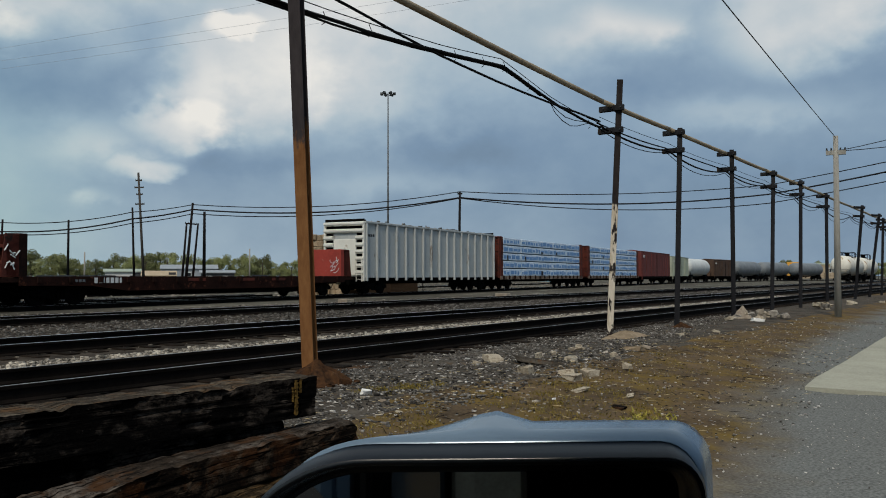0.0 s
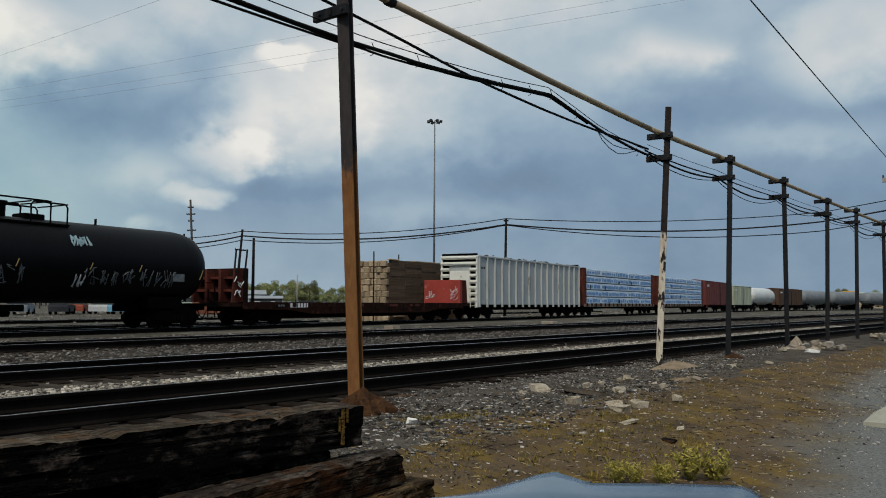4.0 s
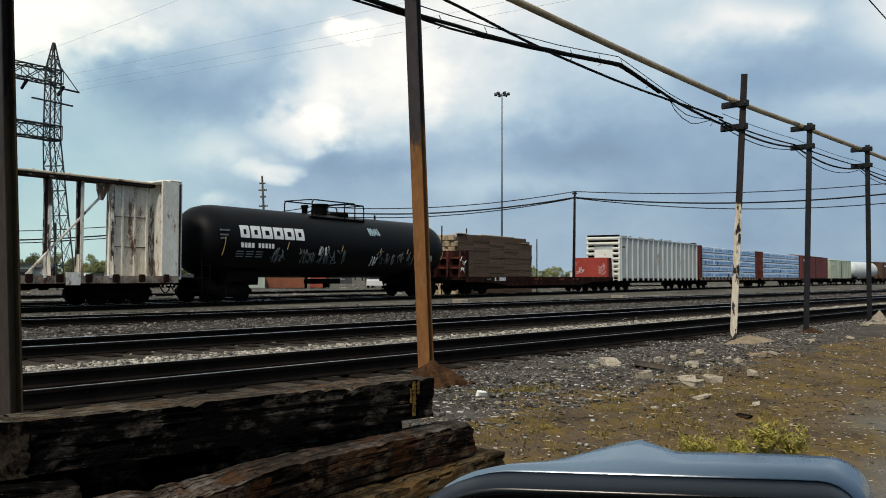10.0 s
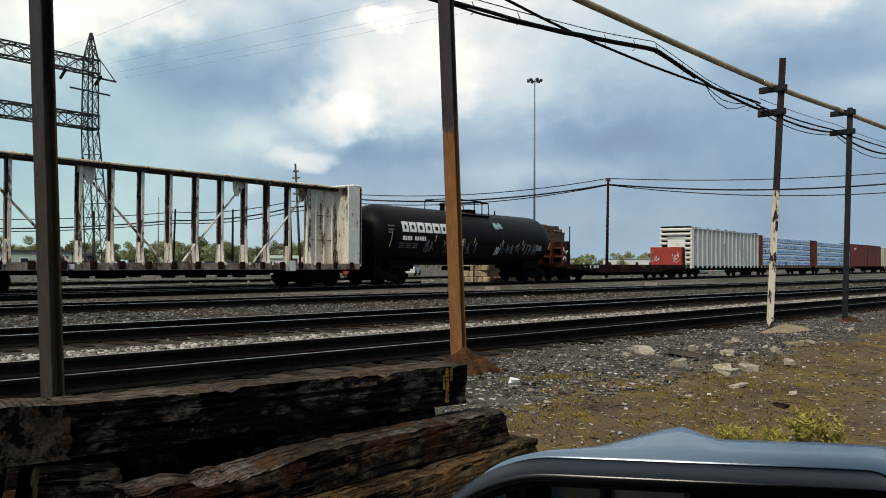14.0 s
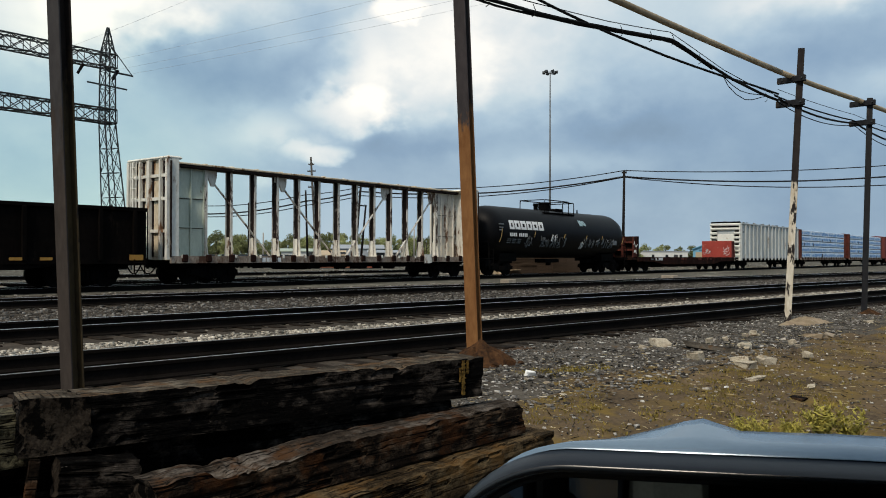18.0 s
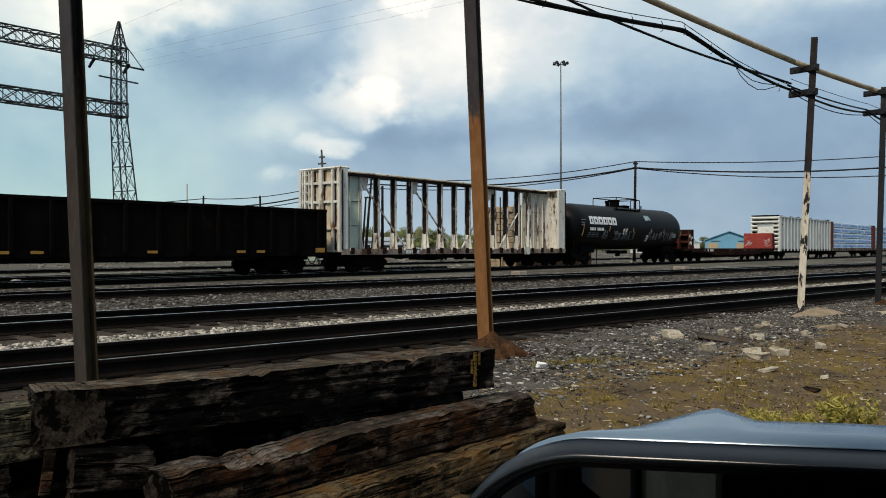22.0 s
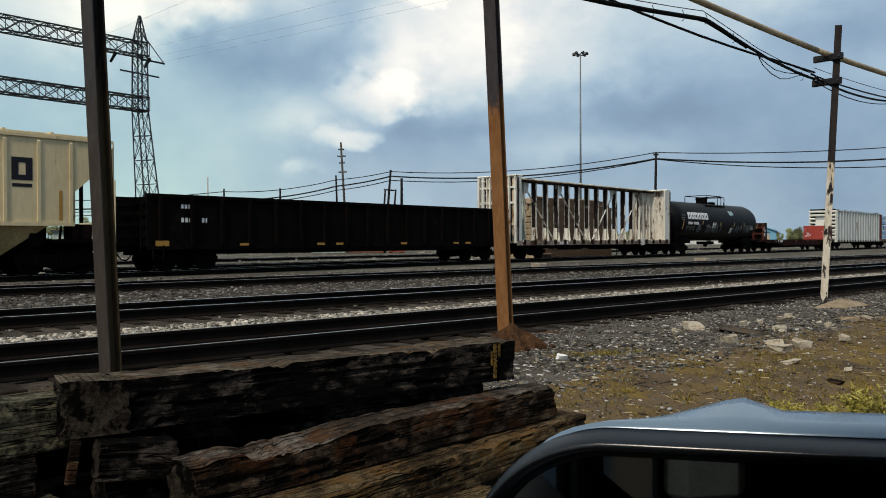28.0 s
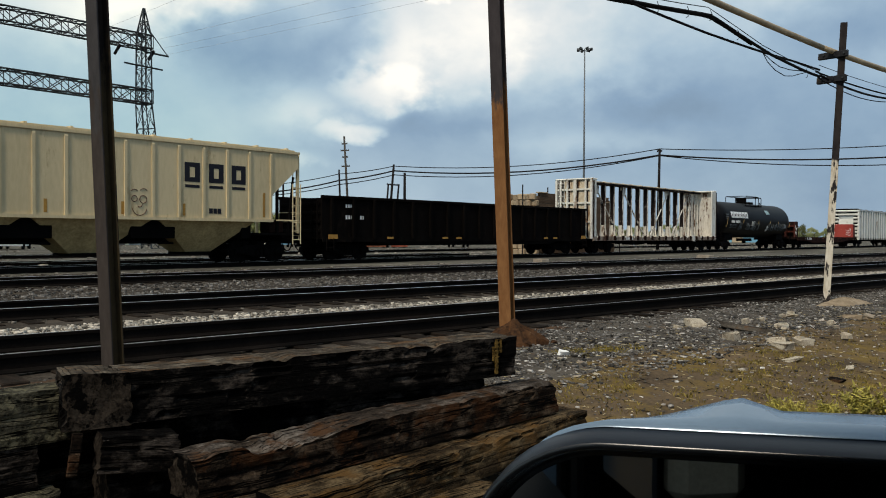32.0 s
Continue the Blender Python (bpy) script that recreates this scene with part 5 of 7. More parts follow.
def tie_stack():
    """The big dark stack of old ties beyond the train: long courses on the side, pale sawn ends."""
    s = thing("tie_stack", "tall stack of old brown railway ties with pale sawn ends", "timber stack", at=pose(43.4, 38.5, .28, 0, 0, 7.4))
    rk = random.Random(8)
    part("core", box(B(), .12, 10.7, .14, 2.9, 0, 4.10), M["brick"], s)
    side_tie = part("long_tie", box(B(), 0, 2.175, 0, .22, 0, .229, .006), M["old_tie"], s)
    n = 0
    for r in range(19):
        top_cut = .30 if r == 18 else 0
        for c in range(5):
            m = pose(.05 + c * 2.18 + rk.uniform(-.04, .04) + (top_cut if c == 0 else 0), rk.uniform(-.02, .02), r * .23, rk.uniform(-.8, .8), 0, rk.uniform(-.2, .2))
            if r > 16 and c == 4:
                m = m @ Matrix.Diagonal((.82 - .25 * (r - 17), 1, 1, 1))
            if n == 0:
                side_tie.matrix_basis = m
            else:
                again(side_tie, m)
            n += 1
    end = part("sawn_end", box(B(), -.26, .06, 0, .48, 0, .42, .05), M["old_block"], s)
    n = 0
    for r in range(10):
        for c in range(6):
            m = pose(rk.uniform(-.05, .12), .5 * c + rk.uniform(-.05, .05) + .12 * (r % 2) - .06, .43 * r + rk.uniform(-.02, .02), rk.uniform(-3, 3), rk.uniform(-3, 3), rk.uniform(-4, 4))
            if n == 0:
                end.matrix_basis = m
            else:
                again(end, m)
            n += 1
    for x, y, z, l in ((.1, -.10, 4.36, 1.1), (3.5, .1, 4.38, 4.8), (9.2, -.06, 3.95, 1.2), (.7, -.2, .35, 1.2)):
        part("loose_board", box(B(), x, x + l, y, y + .3, z, z + .07, .01), M["old_block"], s, "pale loose board")
    for x, y, h in ((-.9, .6, 4.9), (3.6, 1.5, 4.95), (11.25, -.3, 4.4)):
        part("upright", rod(B(), (x, y, 0), (x, y, h), .05, seg=6), M["pole"], s)
    return s


tie_stack()


def container(az, dist, material, label, length=6.1, turn=0.0):
    c = far(az, 0, dist)
    s = thing("steel_bin", label, "steel bin", "bins in the yard", at=pose(c.x, c.y, .29, 0, 0, az + turn))
    part("body", box(B(), -length / 2, length / 2, -1.2, 1.2, .1, 1.3, .02), M[material], s)
    for k in range(int(length / .5)):
        x = -length / 2 + .3 + k * .5
        part("rib", box(B(), x, x + .12, -1.24, -1.2, .2, 1.2), M[material], s)


container(-36.6, 88, "container", "rust-orange low steel bin in the yard", 4.2)
container(-38.9, 90, "container_red", "red low steel bin in the yard", 1.8)
container(-34.2, 86, "green_wall", "pale grey-green low steel bin in the yard", 3.4)


def parked_car(az, dist, material, label, turn=80):
    c = far(az, 0, dist)
    s = thing("parked_car", label, "car", "vehicles parked beyond the train", at=pose(c.x, c.y, .29, 0, 0, az + turn))
    part("body", prism(B(), [(-2.2, .3), (2.2, .3), (2.2, .85), (1.3, .95), (-2.1, 1.0), (-2.2, .8)], -.9, .9, "y"), M[material], s)
    part("cabin", prism(B(), [(-1.7, .95), (1.0, .95), (.4, 1.5), (-1.3, 1.5)], -.8, .8, "y"), M["glass_dark"], s)
    for x in (-1.4, 1.4):
        for y in (-.85, .85):
            part("wheel", rod(B(), (x, y - .1, .33), (x, y + .1, .33), .33, seg=12), M["under"], s)


for az, dist, mt, lb in ((-14.5, 80, "white_wall", "white car parked in the yard"), (-27.5, 92, "roof_dark", "dark car parked in the yard"), (-29.8, 94, "white_wall", "white car parked in the yard"),
                         (-25.2, 90, "grey_wall", "grey car parked in the yard"), (-30.9, 93, "blue_roof", "blue car parked in the yard"), (-32.2, 95, "roof_dark", "dark car parked in the yard"), (-28.4, 97, "container_red", "red car parked in the yard"), (-43, 95, "white_wall", "white car parked in the yard"), (-33.2, 96, "container_red", "red car parked in the yard")):
    parked_car(az, dist, mt, lb)


# ---- trees ----
def tree_meshes(seed):
    rng = random.Random(seed)
    h = rng.uniform(6.5, 9)
    tr = B()
    rod(tr, (0, 0, 0), (0, 0, h * .6), .22, .10, 7)
    tips = []
    for k in range(9):
        a, z = rng.uniform(0, 6.28), rng.uniform(.10, .6) * h
        tip = Vector((math.cos(a) * rng.uniform(1, 2.3), math.sin(a) * rng.uniform(1, 2.3), z + rng.uniform(1, 2.6)))
        rod(tr, (0, 0, z), tip, .07, .03, 5)
        tips.append(tip)
    cr = B()
    for k in range(1700):
        t = rng.choice(tips)
        d = Vector((rng.gauss(0, 1), rng.gauss(0, 1), rng.gauss(0, 1))).normalized() * (1.35 * rng.random() ** .45)
        p = t + Vector((d.x, d.y, d.z * .85 - .25))
        s = rng.uniform(.13, .27)
        m = Matrix.Translation(p) @ Euler((rng.uniform(0, 6), rng.uniform(0, 6), rng.uniform(0, 6))).to_matrix().to_4x4()
        vs = [cr.verts.new(m @ Vector(v)) for v in ((-s, 0, -.05), (0, -s * .6, .04), (s, 0, -.05), (0, s * .6, .04))]
        cr.faces.new(vs)
    return tr, cr


TREES = []
for k in range(4):
    tr, cr = tree_meshes(20 + k)
    e = thing("tree", "young leafy tree in the far tree line", "tree", "far tree line", at=pose(0, 400, .28))
    part("trunk", tr, M["bark"], e)
    part("crown", cr, M["leaf"], e)
    TREES.append(e)
rng = random.Random(5)
placed = 0
for k in range(230):
    az = -8 - k * .33 + rng.uniform(-.3, .3)
    if az < -68:
        dist = rng.uniform(420, 520)
    else:
        dist = rng.uniform(250, 330)
    c = far(az, 0, dist)
    m = pose(c.x, c.y, .28, 0, 0, rng.uniform(0, 360))
    s = rng.uniform(.75, 1.25) * (.6 if -70 < az < -48 else 1)
    if k < 4:
        TREES[k].matrix_basis = m
    else:
        copy_thing(TREES[k % 4], m).scale = (s, s, s)


# ---- freight train ----
# a car's own space: x along the track, y to the far side, z from the rail head
CARS = []
GROUP = "cars of the freight train"


def car_root(name, label, u0, u1, category="freight car"):
    e = thing(name, label, category, GROUP)
    CARS.append((e, (u0 + u1) / 2))
    return e, (u1 - u0) / 2


WHEELS = []
wheel_src = {}


def truck(car, x, wheel_r=.46, base=1.78):
    """A two-axle truck: side frames with springs, bolster, two wheelsets."""
    if "frame" not in wheel_src:
        bm = B()
        for y in (-.98, .98):
            prof = [(-1.25, .36), (-.95, .36), (-.55, .30), (-.30, .22), (.30, .22), (.55, .30), (.95, .36), (1.25, .36), (1.25, .56), (.75, .72), (-.75, .72), (-1.25, .56)]
            prism(bm, prof, y - .07, y + .07, "y")
            for k in (-.18, 0, .18):
                rod(bm, (k, y - .10, .30), (k, y - .10, .58), .07, seg=8)
            for k in (-.89, .89):
                box(bm, k - .16, k + .16, y - .13, y + .13, .34, .60, .02)
        box(bm, -.2, .2, -1.05, 1.05, .55, .86, .02)
        wheel_src["frame"] = bm
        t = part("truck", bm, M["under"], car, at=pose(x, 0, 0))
        wheel_src["frame"] = t
    else:
        t = again(wheel_src["frame"], pose(x, 0, 0), car)
    for k in (-base / 2, base / 2):
        if "set" not in wheel_src:
            bm = B()
            rod(bm, (0, -.80, 0), (0, .80, 0), .08, seg=10)
            for y in (-.76, .76):
                s = 1 if y > 0 else -1
                rod(bm, (0, y - .05, 0), (0, y + .07 * s, 0), wheel_r, seg=28)
                rod(bm, (0, y - .09 * s, 0), (0, y - .06 * s, 0), wheel_r + .02, seg=28)
                rod(bm, (0, y + .07 * s, 0), (0, y + .10 * s, 0), .14, seg=12)
                for a in range(4):
                    rod(bm, (.28 * math.cos(a * 1.57), y + .06 * s, .28 * math.sin(a * 1.57)), (.28 * math.cos(a * 1.57), y + .085 * s, .28 * math.sin(a * 1.57)), .05, seg=6)
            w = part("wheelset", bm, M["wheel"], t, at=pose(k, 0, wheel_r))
            wheel_src["set"] = w
        else:
            w = again(wheel_src["set"], pose(k, 0, wheel_r), t)
        WHEELS.append((w, k, wheel_r, car))
    return t


def running_gear(car, half, inset=2.0, gap=.55):
    for s in (-1, 1):
        truck(car, s * (half - inset))
        part("coupler", box(B(), min(s * half, s * (half + gap)), max(s * half, s * (half + gap)), -.14, .14, .75, 1.0, .02), M["under"], car)
        hose = sag((s * (half - .1), -.35, .8), (s * (half + gap), -.25, .75), .35, 8)
        part("air_hose", tube(B(), hose, .025, 5), M["under"], car)


def ladder(car, x, y, z0, z1, mat, rungs=6, w=.42, axis="x"):
    bm = B()
    d = Vector((w / 2, 0, 0)) if axis == "x" else Vector((0, w / 2, 0))
    c = Vector((x, y, 0))
    for s in (-1, 1):
        rod(bm, c + d * s + Vector((0, 0, z0)), c + d * s + Vector((0, 0, z1)), .025, seg=5)
    for i in range(rungs):
        z = z0 + (z1 - z0) * (i + .5) / rungs
        rod(bm, c - d + Vector((0, 0, z)), c + d + Vector((0, 0, z)), .018, seg=5)
    return part("ladder", bm, mat, car)


def blocks(car, x, y, z, sizes, height, gap, mat, name="marking", ring=False):
    """A row of plain blocks in place of lettering."""
    for w in sizes:
        bm = B()
        if ring:
            t = min(w, height) * .33
            box(bm, x, x + t, y - .006, y, z, z + height)
            box(bm, x + w - t, x + w, y - .006, y, z, z + height)
            box(bm, x + t, x + w - t, y - .006, y, z + height - t * .8, z + height)
            box(bm, x + t, x + w - t, y - .006, y, z, z + t * .8)
        else:
            box(bm, x, x + w, y - .006, y, z, z + height)
        part(name, bm, mat, car)
        x += w + gap


def scrawl(car, x, y, z, w, h, mat, seed, strokes=7, r=.02, bend=None):
    """Loose painted strokes on a side; bend gives the y of a rounded shell at a height."""
    rg = random.Random(seed)
    for k in range(strokes):
        px0 = x + rg.uniform(0, w)
        p = [(px0 + rg.uniform(-.1, .1) * w + i * rg.uniform(-.04, .07) * w, z + h * (rg.random() if i % 2 else rg.uniform(.0, 1))) for i in range(4)]
        pts = [Vector((a, (bend(b) if bend else y) - .004, b)) for a, b in p]
        part("scrawl_stroke", tube(B(), pts, r, 4), mat, car)


def covered_hopper(u0, u1):
    car, hf = car_root("covered_hopper", "cream covered hopper car with ribbed sides and dark lettering blocks", u0, u1, "hopper car")
    top, low, w = 4.72, 1.72, 1.52
    bm = B()
    # side body: long at the top, shorter below, with sloped ends
    prism(bm, [(-hf + .15, top - .1), (-hf + .15, top - .75), (-hf + 1.55, low + 1.03), (-hf + 1.55, low), (hf - 1.55, low), (hf - 1.55, low + 1.03), (hf - .15, top - .75), (hf - .15, top - .1), (hf - .4, top), (-hf + .4, top)], -w, w, "y")
    part("body", bm, M["cream"], car)
    for k in range(15):
        x = -hf + 1.6 + k * (2 * hf - 3.2) / 14
        z0 = low
        part("rib", prism(B(), [(-w - .05, z0 + .05), (-w - .05, top - .28), (-w, top - .18), (-w, z0)], x - .05, x + .05), M["cream"], car)
    part("side_sill", box(B(), -hf + 1.5, hf - 1.5, -w - .06, -w, low - .06, low + .06), M["cream"], car)
    part("top_edge", box(B(), -hf + .1, hf - .1, -w - .05, -w + .04, top - .16, top - .06), M["cream"], car)
    for k in range(7):
        x = -hf + 1.6 + k * (2 * hf - 3.2) / 6
        part("hatch", box(B(), x - .9, x + .9, -.5, .5, top, top + .10, .02), M["cream"], car)
    part("running_board", box(B(), -hf + .2, hf - .2, -1.0, -.6, top + .05, top + .09), M["cream"], car)
    for k in range(12):
        x = -hf + .6 + k * (2 * hf - 1.2) / 11
        part("roof_bracket", box(B(), x - .05, x + .05, -1.35, -.7, top + .0, top + .09), M["cream"], car)
    for x in (-4.6, 0, 4.6):
        bm = B()
        v = [bm.verts.new(p) for p in ((x - 2.2, -1.45, low), (x + 2.2, -1.45, low), (x + 2.2, 1.45, low), (x - 2.2, 1.45, low), (x - .55, -.6, .45), (x + .55, -.6, .45), (x + .55, .6, .45), (x - .55, .6, .45))]
        for q in ((0, 1, 5, 4), (1, 2, 6, 5), (2, 3, 7, 6), (3, 0, 4, 7), (4, 5, 6, 7), (3, 2, 1, 0)):
            bm.faces.new([v[i] for i in q])
        bmesh.ops.recalc_face_normals(bm, faces=bm.faces)
        # bays take the darker cream that stands for shade below the body
        h = part("discharge_bay", bm, M["cream_shaded"], car)
        part("gate", box(B(), x - .5, x + .5, -.75, .75, .36, .46), M["under"], h)
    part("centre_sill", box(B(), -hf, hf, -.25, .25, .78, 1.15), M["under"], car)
    # black boxes added between the bays in place of the shade there
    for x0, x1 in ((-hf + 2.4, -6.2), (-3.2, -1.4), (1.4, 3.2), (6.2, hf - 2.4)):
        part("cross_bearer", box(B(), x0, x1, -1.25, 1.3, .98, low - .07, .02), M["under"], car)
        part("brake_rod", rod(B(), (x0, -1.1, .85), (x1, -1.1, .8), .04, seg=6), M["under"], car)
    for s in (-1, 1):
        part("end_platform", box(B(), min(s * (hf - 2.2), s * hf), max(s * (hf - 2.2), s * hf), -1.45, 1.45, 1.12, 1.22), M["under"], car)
        for y in (-1.42, 1.42):
            part("end_post", box(B(), s * (hf - .12) - .05, s * (hf - .12) + .05, y - .05, y + .05, 1.2, top - .3), M["cream"], car)
            part("slope_post", box(B(), s * (hf - 1.2) - .05, s * (hf - 1.2) + .05, y - .05, y + .05, 1.2, 3.1), M["under"], car)
            part("slope_post", rod(B(), (s * (hf - .65), y, 1.2), (s * (hf - .35), y, 3.6), .05, seg=6), M["under"], car)
        ladder(car, s * (hf - .25), -1.54, .75, 3.3, M["cream"], 7)
        part("grab_iron", rod(B(), (s * (hf - 1.3), -1.5, low + .02), (s * (hf - .1), -1.5, low + .02), .03, seg=6), M["cream"], car)
        part("brake_box", box(B(), min(s * (hf - 1.4), s * (hf - .7)), max(s * (hf - 1.4), s * (hf - .7)), -1.2, -.5, 1.22, 1.75, .03), M["dark_red"], car)
        ladder(car, s * (hf - .02), -1.2, .9, top - .1, M["cream"], 9, .4, "y")
        for z in (1.7, 2.1):
            part("hand_rail", rod(B(), (s * (hf - .1), -1.4, z), (s * (hf - .1), 1.4, z), .02, seg=5), M["cream"], car)
    running_gear(car, hf, 1.75)
    y = -w - .004
    for k, x in enumerate((3.43, 4.49, 5.53)):
        blocks(car, x, y, 3.14, [.66], .74, 0, M["navy"], "logo_block", ring=True)
        blocks(car, x + .02, y, 2.92, [.62], .11, 0, M["navy"], "logo_bar")
    blocks(car, 4.5, y, 1.95, [.16, .16, .16], .2, .03, M["navy"])
    for x in (-7.3, -4.6, -1.8, .9, 3.35, 7.05):
        part("marker_strip", box(B(), x, x + .11, y - .006, y, 1.85, 2.3 if x < 6 else 2.85), M["ochre"], car)
    tube_y = y - .006
    face = B()
    for a0, a1, r0, cx, cz in ((0, 6.28, .11, 1.40, 2.42), (0, 6.28, .14, 1.74, 2.40), (3.3, 6.1, .28, 1.60, 2.10), (.6, 2.6, .15, 1.40, 2.60), (.6, 2.5, .17, 1.76, 2.62), (4.0, 6.4, .10, 1.60, 2.22)):
        pts = [Vector((cx + r0 * math.cos(a0 + (a1 - a0) * i / 12), tube_y, cz + r0 * math.sin(a0 + (a1 - a0) * i / 12))) for i in range(13)]
        tube(face, pts, .014, 4)
    part("graffiti", face, M["brown_mark"], car, "dull brown painted scrawl")
    return car


def gondola(u0, u1):
    car, hf = car_root("gondola_car", "black ribbed open gondola car with yellow reflector patches", u0, u1, "gondola car")
    top, low, w = 2.78, .95, 1.50
    for y in (-w, w - .08):
        part("side", box(B(), -hf, hf, y, y + .08, low, top), M["gondola"], car)
    for x in (-hf, hf - .1):
        e = part("end_wall", box(B(), x, x + .1, -w + .08, w - .08, low, top), M["gondola"], car)
        for z in (1.25, 1.65, 2.05, 2.45):
            part("end_rib", box(B(), x - .09 if x < 0 else x + .1, x if x < 0 else x + .19, -w + .1, w - .1, z, z + .14, .02), M["gondola"], e)
    part("floor", box(B(), -hf, hf, -w + .08, w - .08, low, low + .1), M["under"], car)
    part("top_chord", box(B(), -hf - .02, hf + .02, -w - .09, -w + .1, top - .02, top + .12, .02), M["gondola"], car)
    part("top_chord", box(B(), -hf - .02, hf + .02, w - .1, w + .09, top - .02, top + .12, .02), M["gondola"], car)
    part("side_sill", box(B(), -hf, hf, -w - .07, -w, low - .12, low + .1), M["gondola"], car)
    part("fish_belly_sill", prism(B(), [(-hf + 2.8, low - .1), (hf - 2.8, low - .1), (hf - 4.6, low - .3), (-hf + 4.6, low - .3)], -w - .02, -w + .1, "y"), M["gondola"], car)
    n = 17
    for k in range(n):
        x = -hf + .5 + k * (2 * hf - 1.0) / (n - 1)
        part("rib", box(B(), x - .07, x + .07, -w - .13, -w, low, top, .015), M["gondola"], car)
    part("centre_sill", box(B(), -hf, hf, -.25, .25, .62, .95), M["under"], car)
    y = -w - .074
    for k, x in enumerate((-hf + .25, -hf + 3.95, -hf + 8.0, -hf + 9.1, hf - 9.0, hf - 5.0, hf - 4.0, hf - .75)):
        part("reflector", box(B(), x, x + (.55 if k in (0, 7) else .42), y - .075, y - .065, .96, 1.16 if k in (0, 7) else 1.06), M["ochre"], car, "yellow reflector patch")
    yb = -w - .006
    blocks(car, -hf + 1.40, -w, 2.38, [.10, .10, .10, .10], .15, .05, M["white_mark"])
    blocks(car, -hf + 1.40, -w, 1.86, [.11, .11, .11], .17, .06, M["white_mark"])
    blocks(car, -hf + 2.30, -w, 1.86, [.10, .06], .17, .06, M["white_mark"])
    for s in (-1, 1):
        ladder(car, s * (hf - .35), -w - .15, .45, 1.0, M["gondola"], 2)
        ladder(car, s * (hf + .16), -1.15, .8, top, M["gondola"], 5, .4, "y")
    running_gear(car, hf, 2.05)
    return car


def centre_beam(u0, u1, loaded=False):
    lab = "centre-beam lumber car loaded with blue-printed wrapped bundles" if loaded else "empty white centre-beam lumber car streaked with rust"
    car, hf = car_root("centre_beam_car", lab, u0, u1, "lumber car")
    steel = M["rust_red"] if loaded else M["white_steel"]
    deck, top, w = 1.08, (4.42 if loaded else 4.86), 1.42
    part("deck", box(B(), -hf, hf, -w, w, deck - .12, deck, .01), M["dark_red"] if loaded else M["cream_panel"], car)
    part("side_sill", box(B(), -hf, hf, -w - .06, -w + .06, deck - .24, deck + .04), M["sill"], car)
    n = 13
    for k in range(18):
        x = -hf + .6 + k * (2 * hf - 1.2) / 17
        part("winch", box(B(), x - .13, x + .13, -w - .13, -w - .03, deck - .20, deck + .10, .03), M["dark_red"], car)
    for s in (-1, 1):
        x0, x1 = min(s * hf, s * (hf - .12)), max(s * hf, s * (hf - .12))
        b = part("bulkhead", box(B(), x0, x1, -w, w, deck, top, .02), steel if loaded else M["stained_white"] if s > 0 else M["cream_panel"], car)
        cw = .55 if loaded else .80 if s > 0 else .36
        for y in (-w - .04, w - .06):
            part("corner_post", box(B(), min(s * hf, s * (hf - cw)), max(s * hf, s * (hf - cw)), y, y + .10, deck, top + .05, .02), steel, b)
        part("bulkhead_cap", box(B(), min(s * (hf + .14), s * (hf - .5)), max(s * (hf + .14), s * (hf - .5)), -w - .05, w + .05, top, top + .12, .05), steel, b)
        for y, wd in ((-w, .14), (-.95, .10), (-.20, .20), (.45, .10), (.95, .10), (w - .14, .14)):
            part("stiffener", box(B(), min(s * hf, s * (hf + .16)), max(s * hf, s * (hf + .16)), y, y + wd, deck - .1, top), steel, b)
            if not loaded:
                part("rust_seam", box(B(), min(s * hf, s * (hf + .03)), max(s * hf, s * (hf + .03)), y - .10, y, deck, top - .05), M["dark_steel"], b)
        for z in (deck + .95, deck + 2.2, deck + 3.1):
            part("stiffener", box(B(), min(s * hf, s * (hf + .10)), max(s * hf, s * (hf + .10)), -w, w, z, z + .12), steel, b)
        ladder(car, s * (hf + .16), w - .5, deck, top, steel, 9, .4, "y")
    if not loaded:
        part("top_chord", box(B(), -hf + .3, hf - .3, -.32, .32, top - .15, top - .02, .03), M["dark_steel"], car)
        part("chord_cap", box(B(), -hf + .3, hf - .3, -.34, .34, top - .02, top + .06, .02), M["cream_panel"], car, "pale rust-flecked cap of the top chord")
        for k in range(14):
            x = -hf + 1.2 + k * (2 * hf - 2.4) / 13
            part("lifting_lug", box(B(), x - .09, x + .09, -.10, .10, top + .06, top + .12, .02), M["cream_panel"], car)
        for s in (-1, 1):
            x0, x1 = (-hf + .55, -hf + 2.45) if s < 0 else (hf - 2.2, hf - .55)
            skin = M["pale_green"] if s < 0 else M["stained_white"]
            p = part("solid_panel", box(B(), x0, x1, -.06, .06, deck, top - .15), skin, car)
            for k in range(4):
                x = x0 + (x1 - x0) * k / 3
                part("panel_rib", box(B(), x - .04, x + .04, -.13, -.06, deck, top - .15), skin, p)
                part("seam", box(B(), x + .04, x + .065, -.10, -.06, deck + .05, top - .2), M["dark_steel"], p)
            for z in (deck + 1.2, deck + 2.4):
                part("panel_rib", box(B(), x0, x1, -.10, -.06, z, z + .06), skin, p)
                part("seam", box(B(), x0, x1, -.09, -.06, z - .025, z), M["dark_steel"], p)
        # thirteen columns of H section: pale worn flanges, dark brown web
        cols = [-7.49 + 1.28 * k for k in range(13)]
        for k, x in enumerate(cols):
            c = part("column", box(B(), x - .012, x + .012, -.15, .15, deck, top - .15), M["dark_steel"], car, "dark brown column web")
            part("column_flange", box(B(), x - .065, x + .065, -.175, -.15, deck, top - .15, .004), M["flaked_white"], c, "flaking white column flange")
            part("column_flange", box(B(), x - .065, x + .065, .15, .175, deck, top - .15, .004), M["flaked_white"], c)
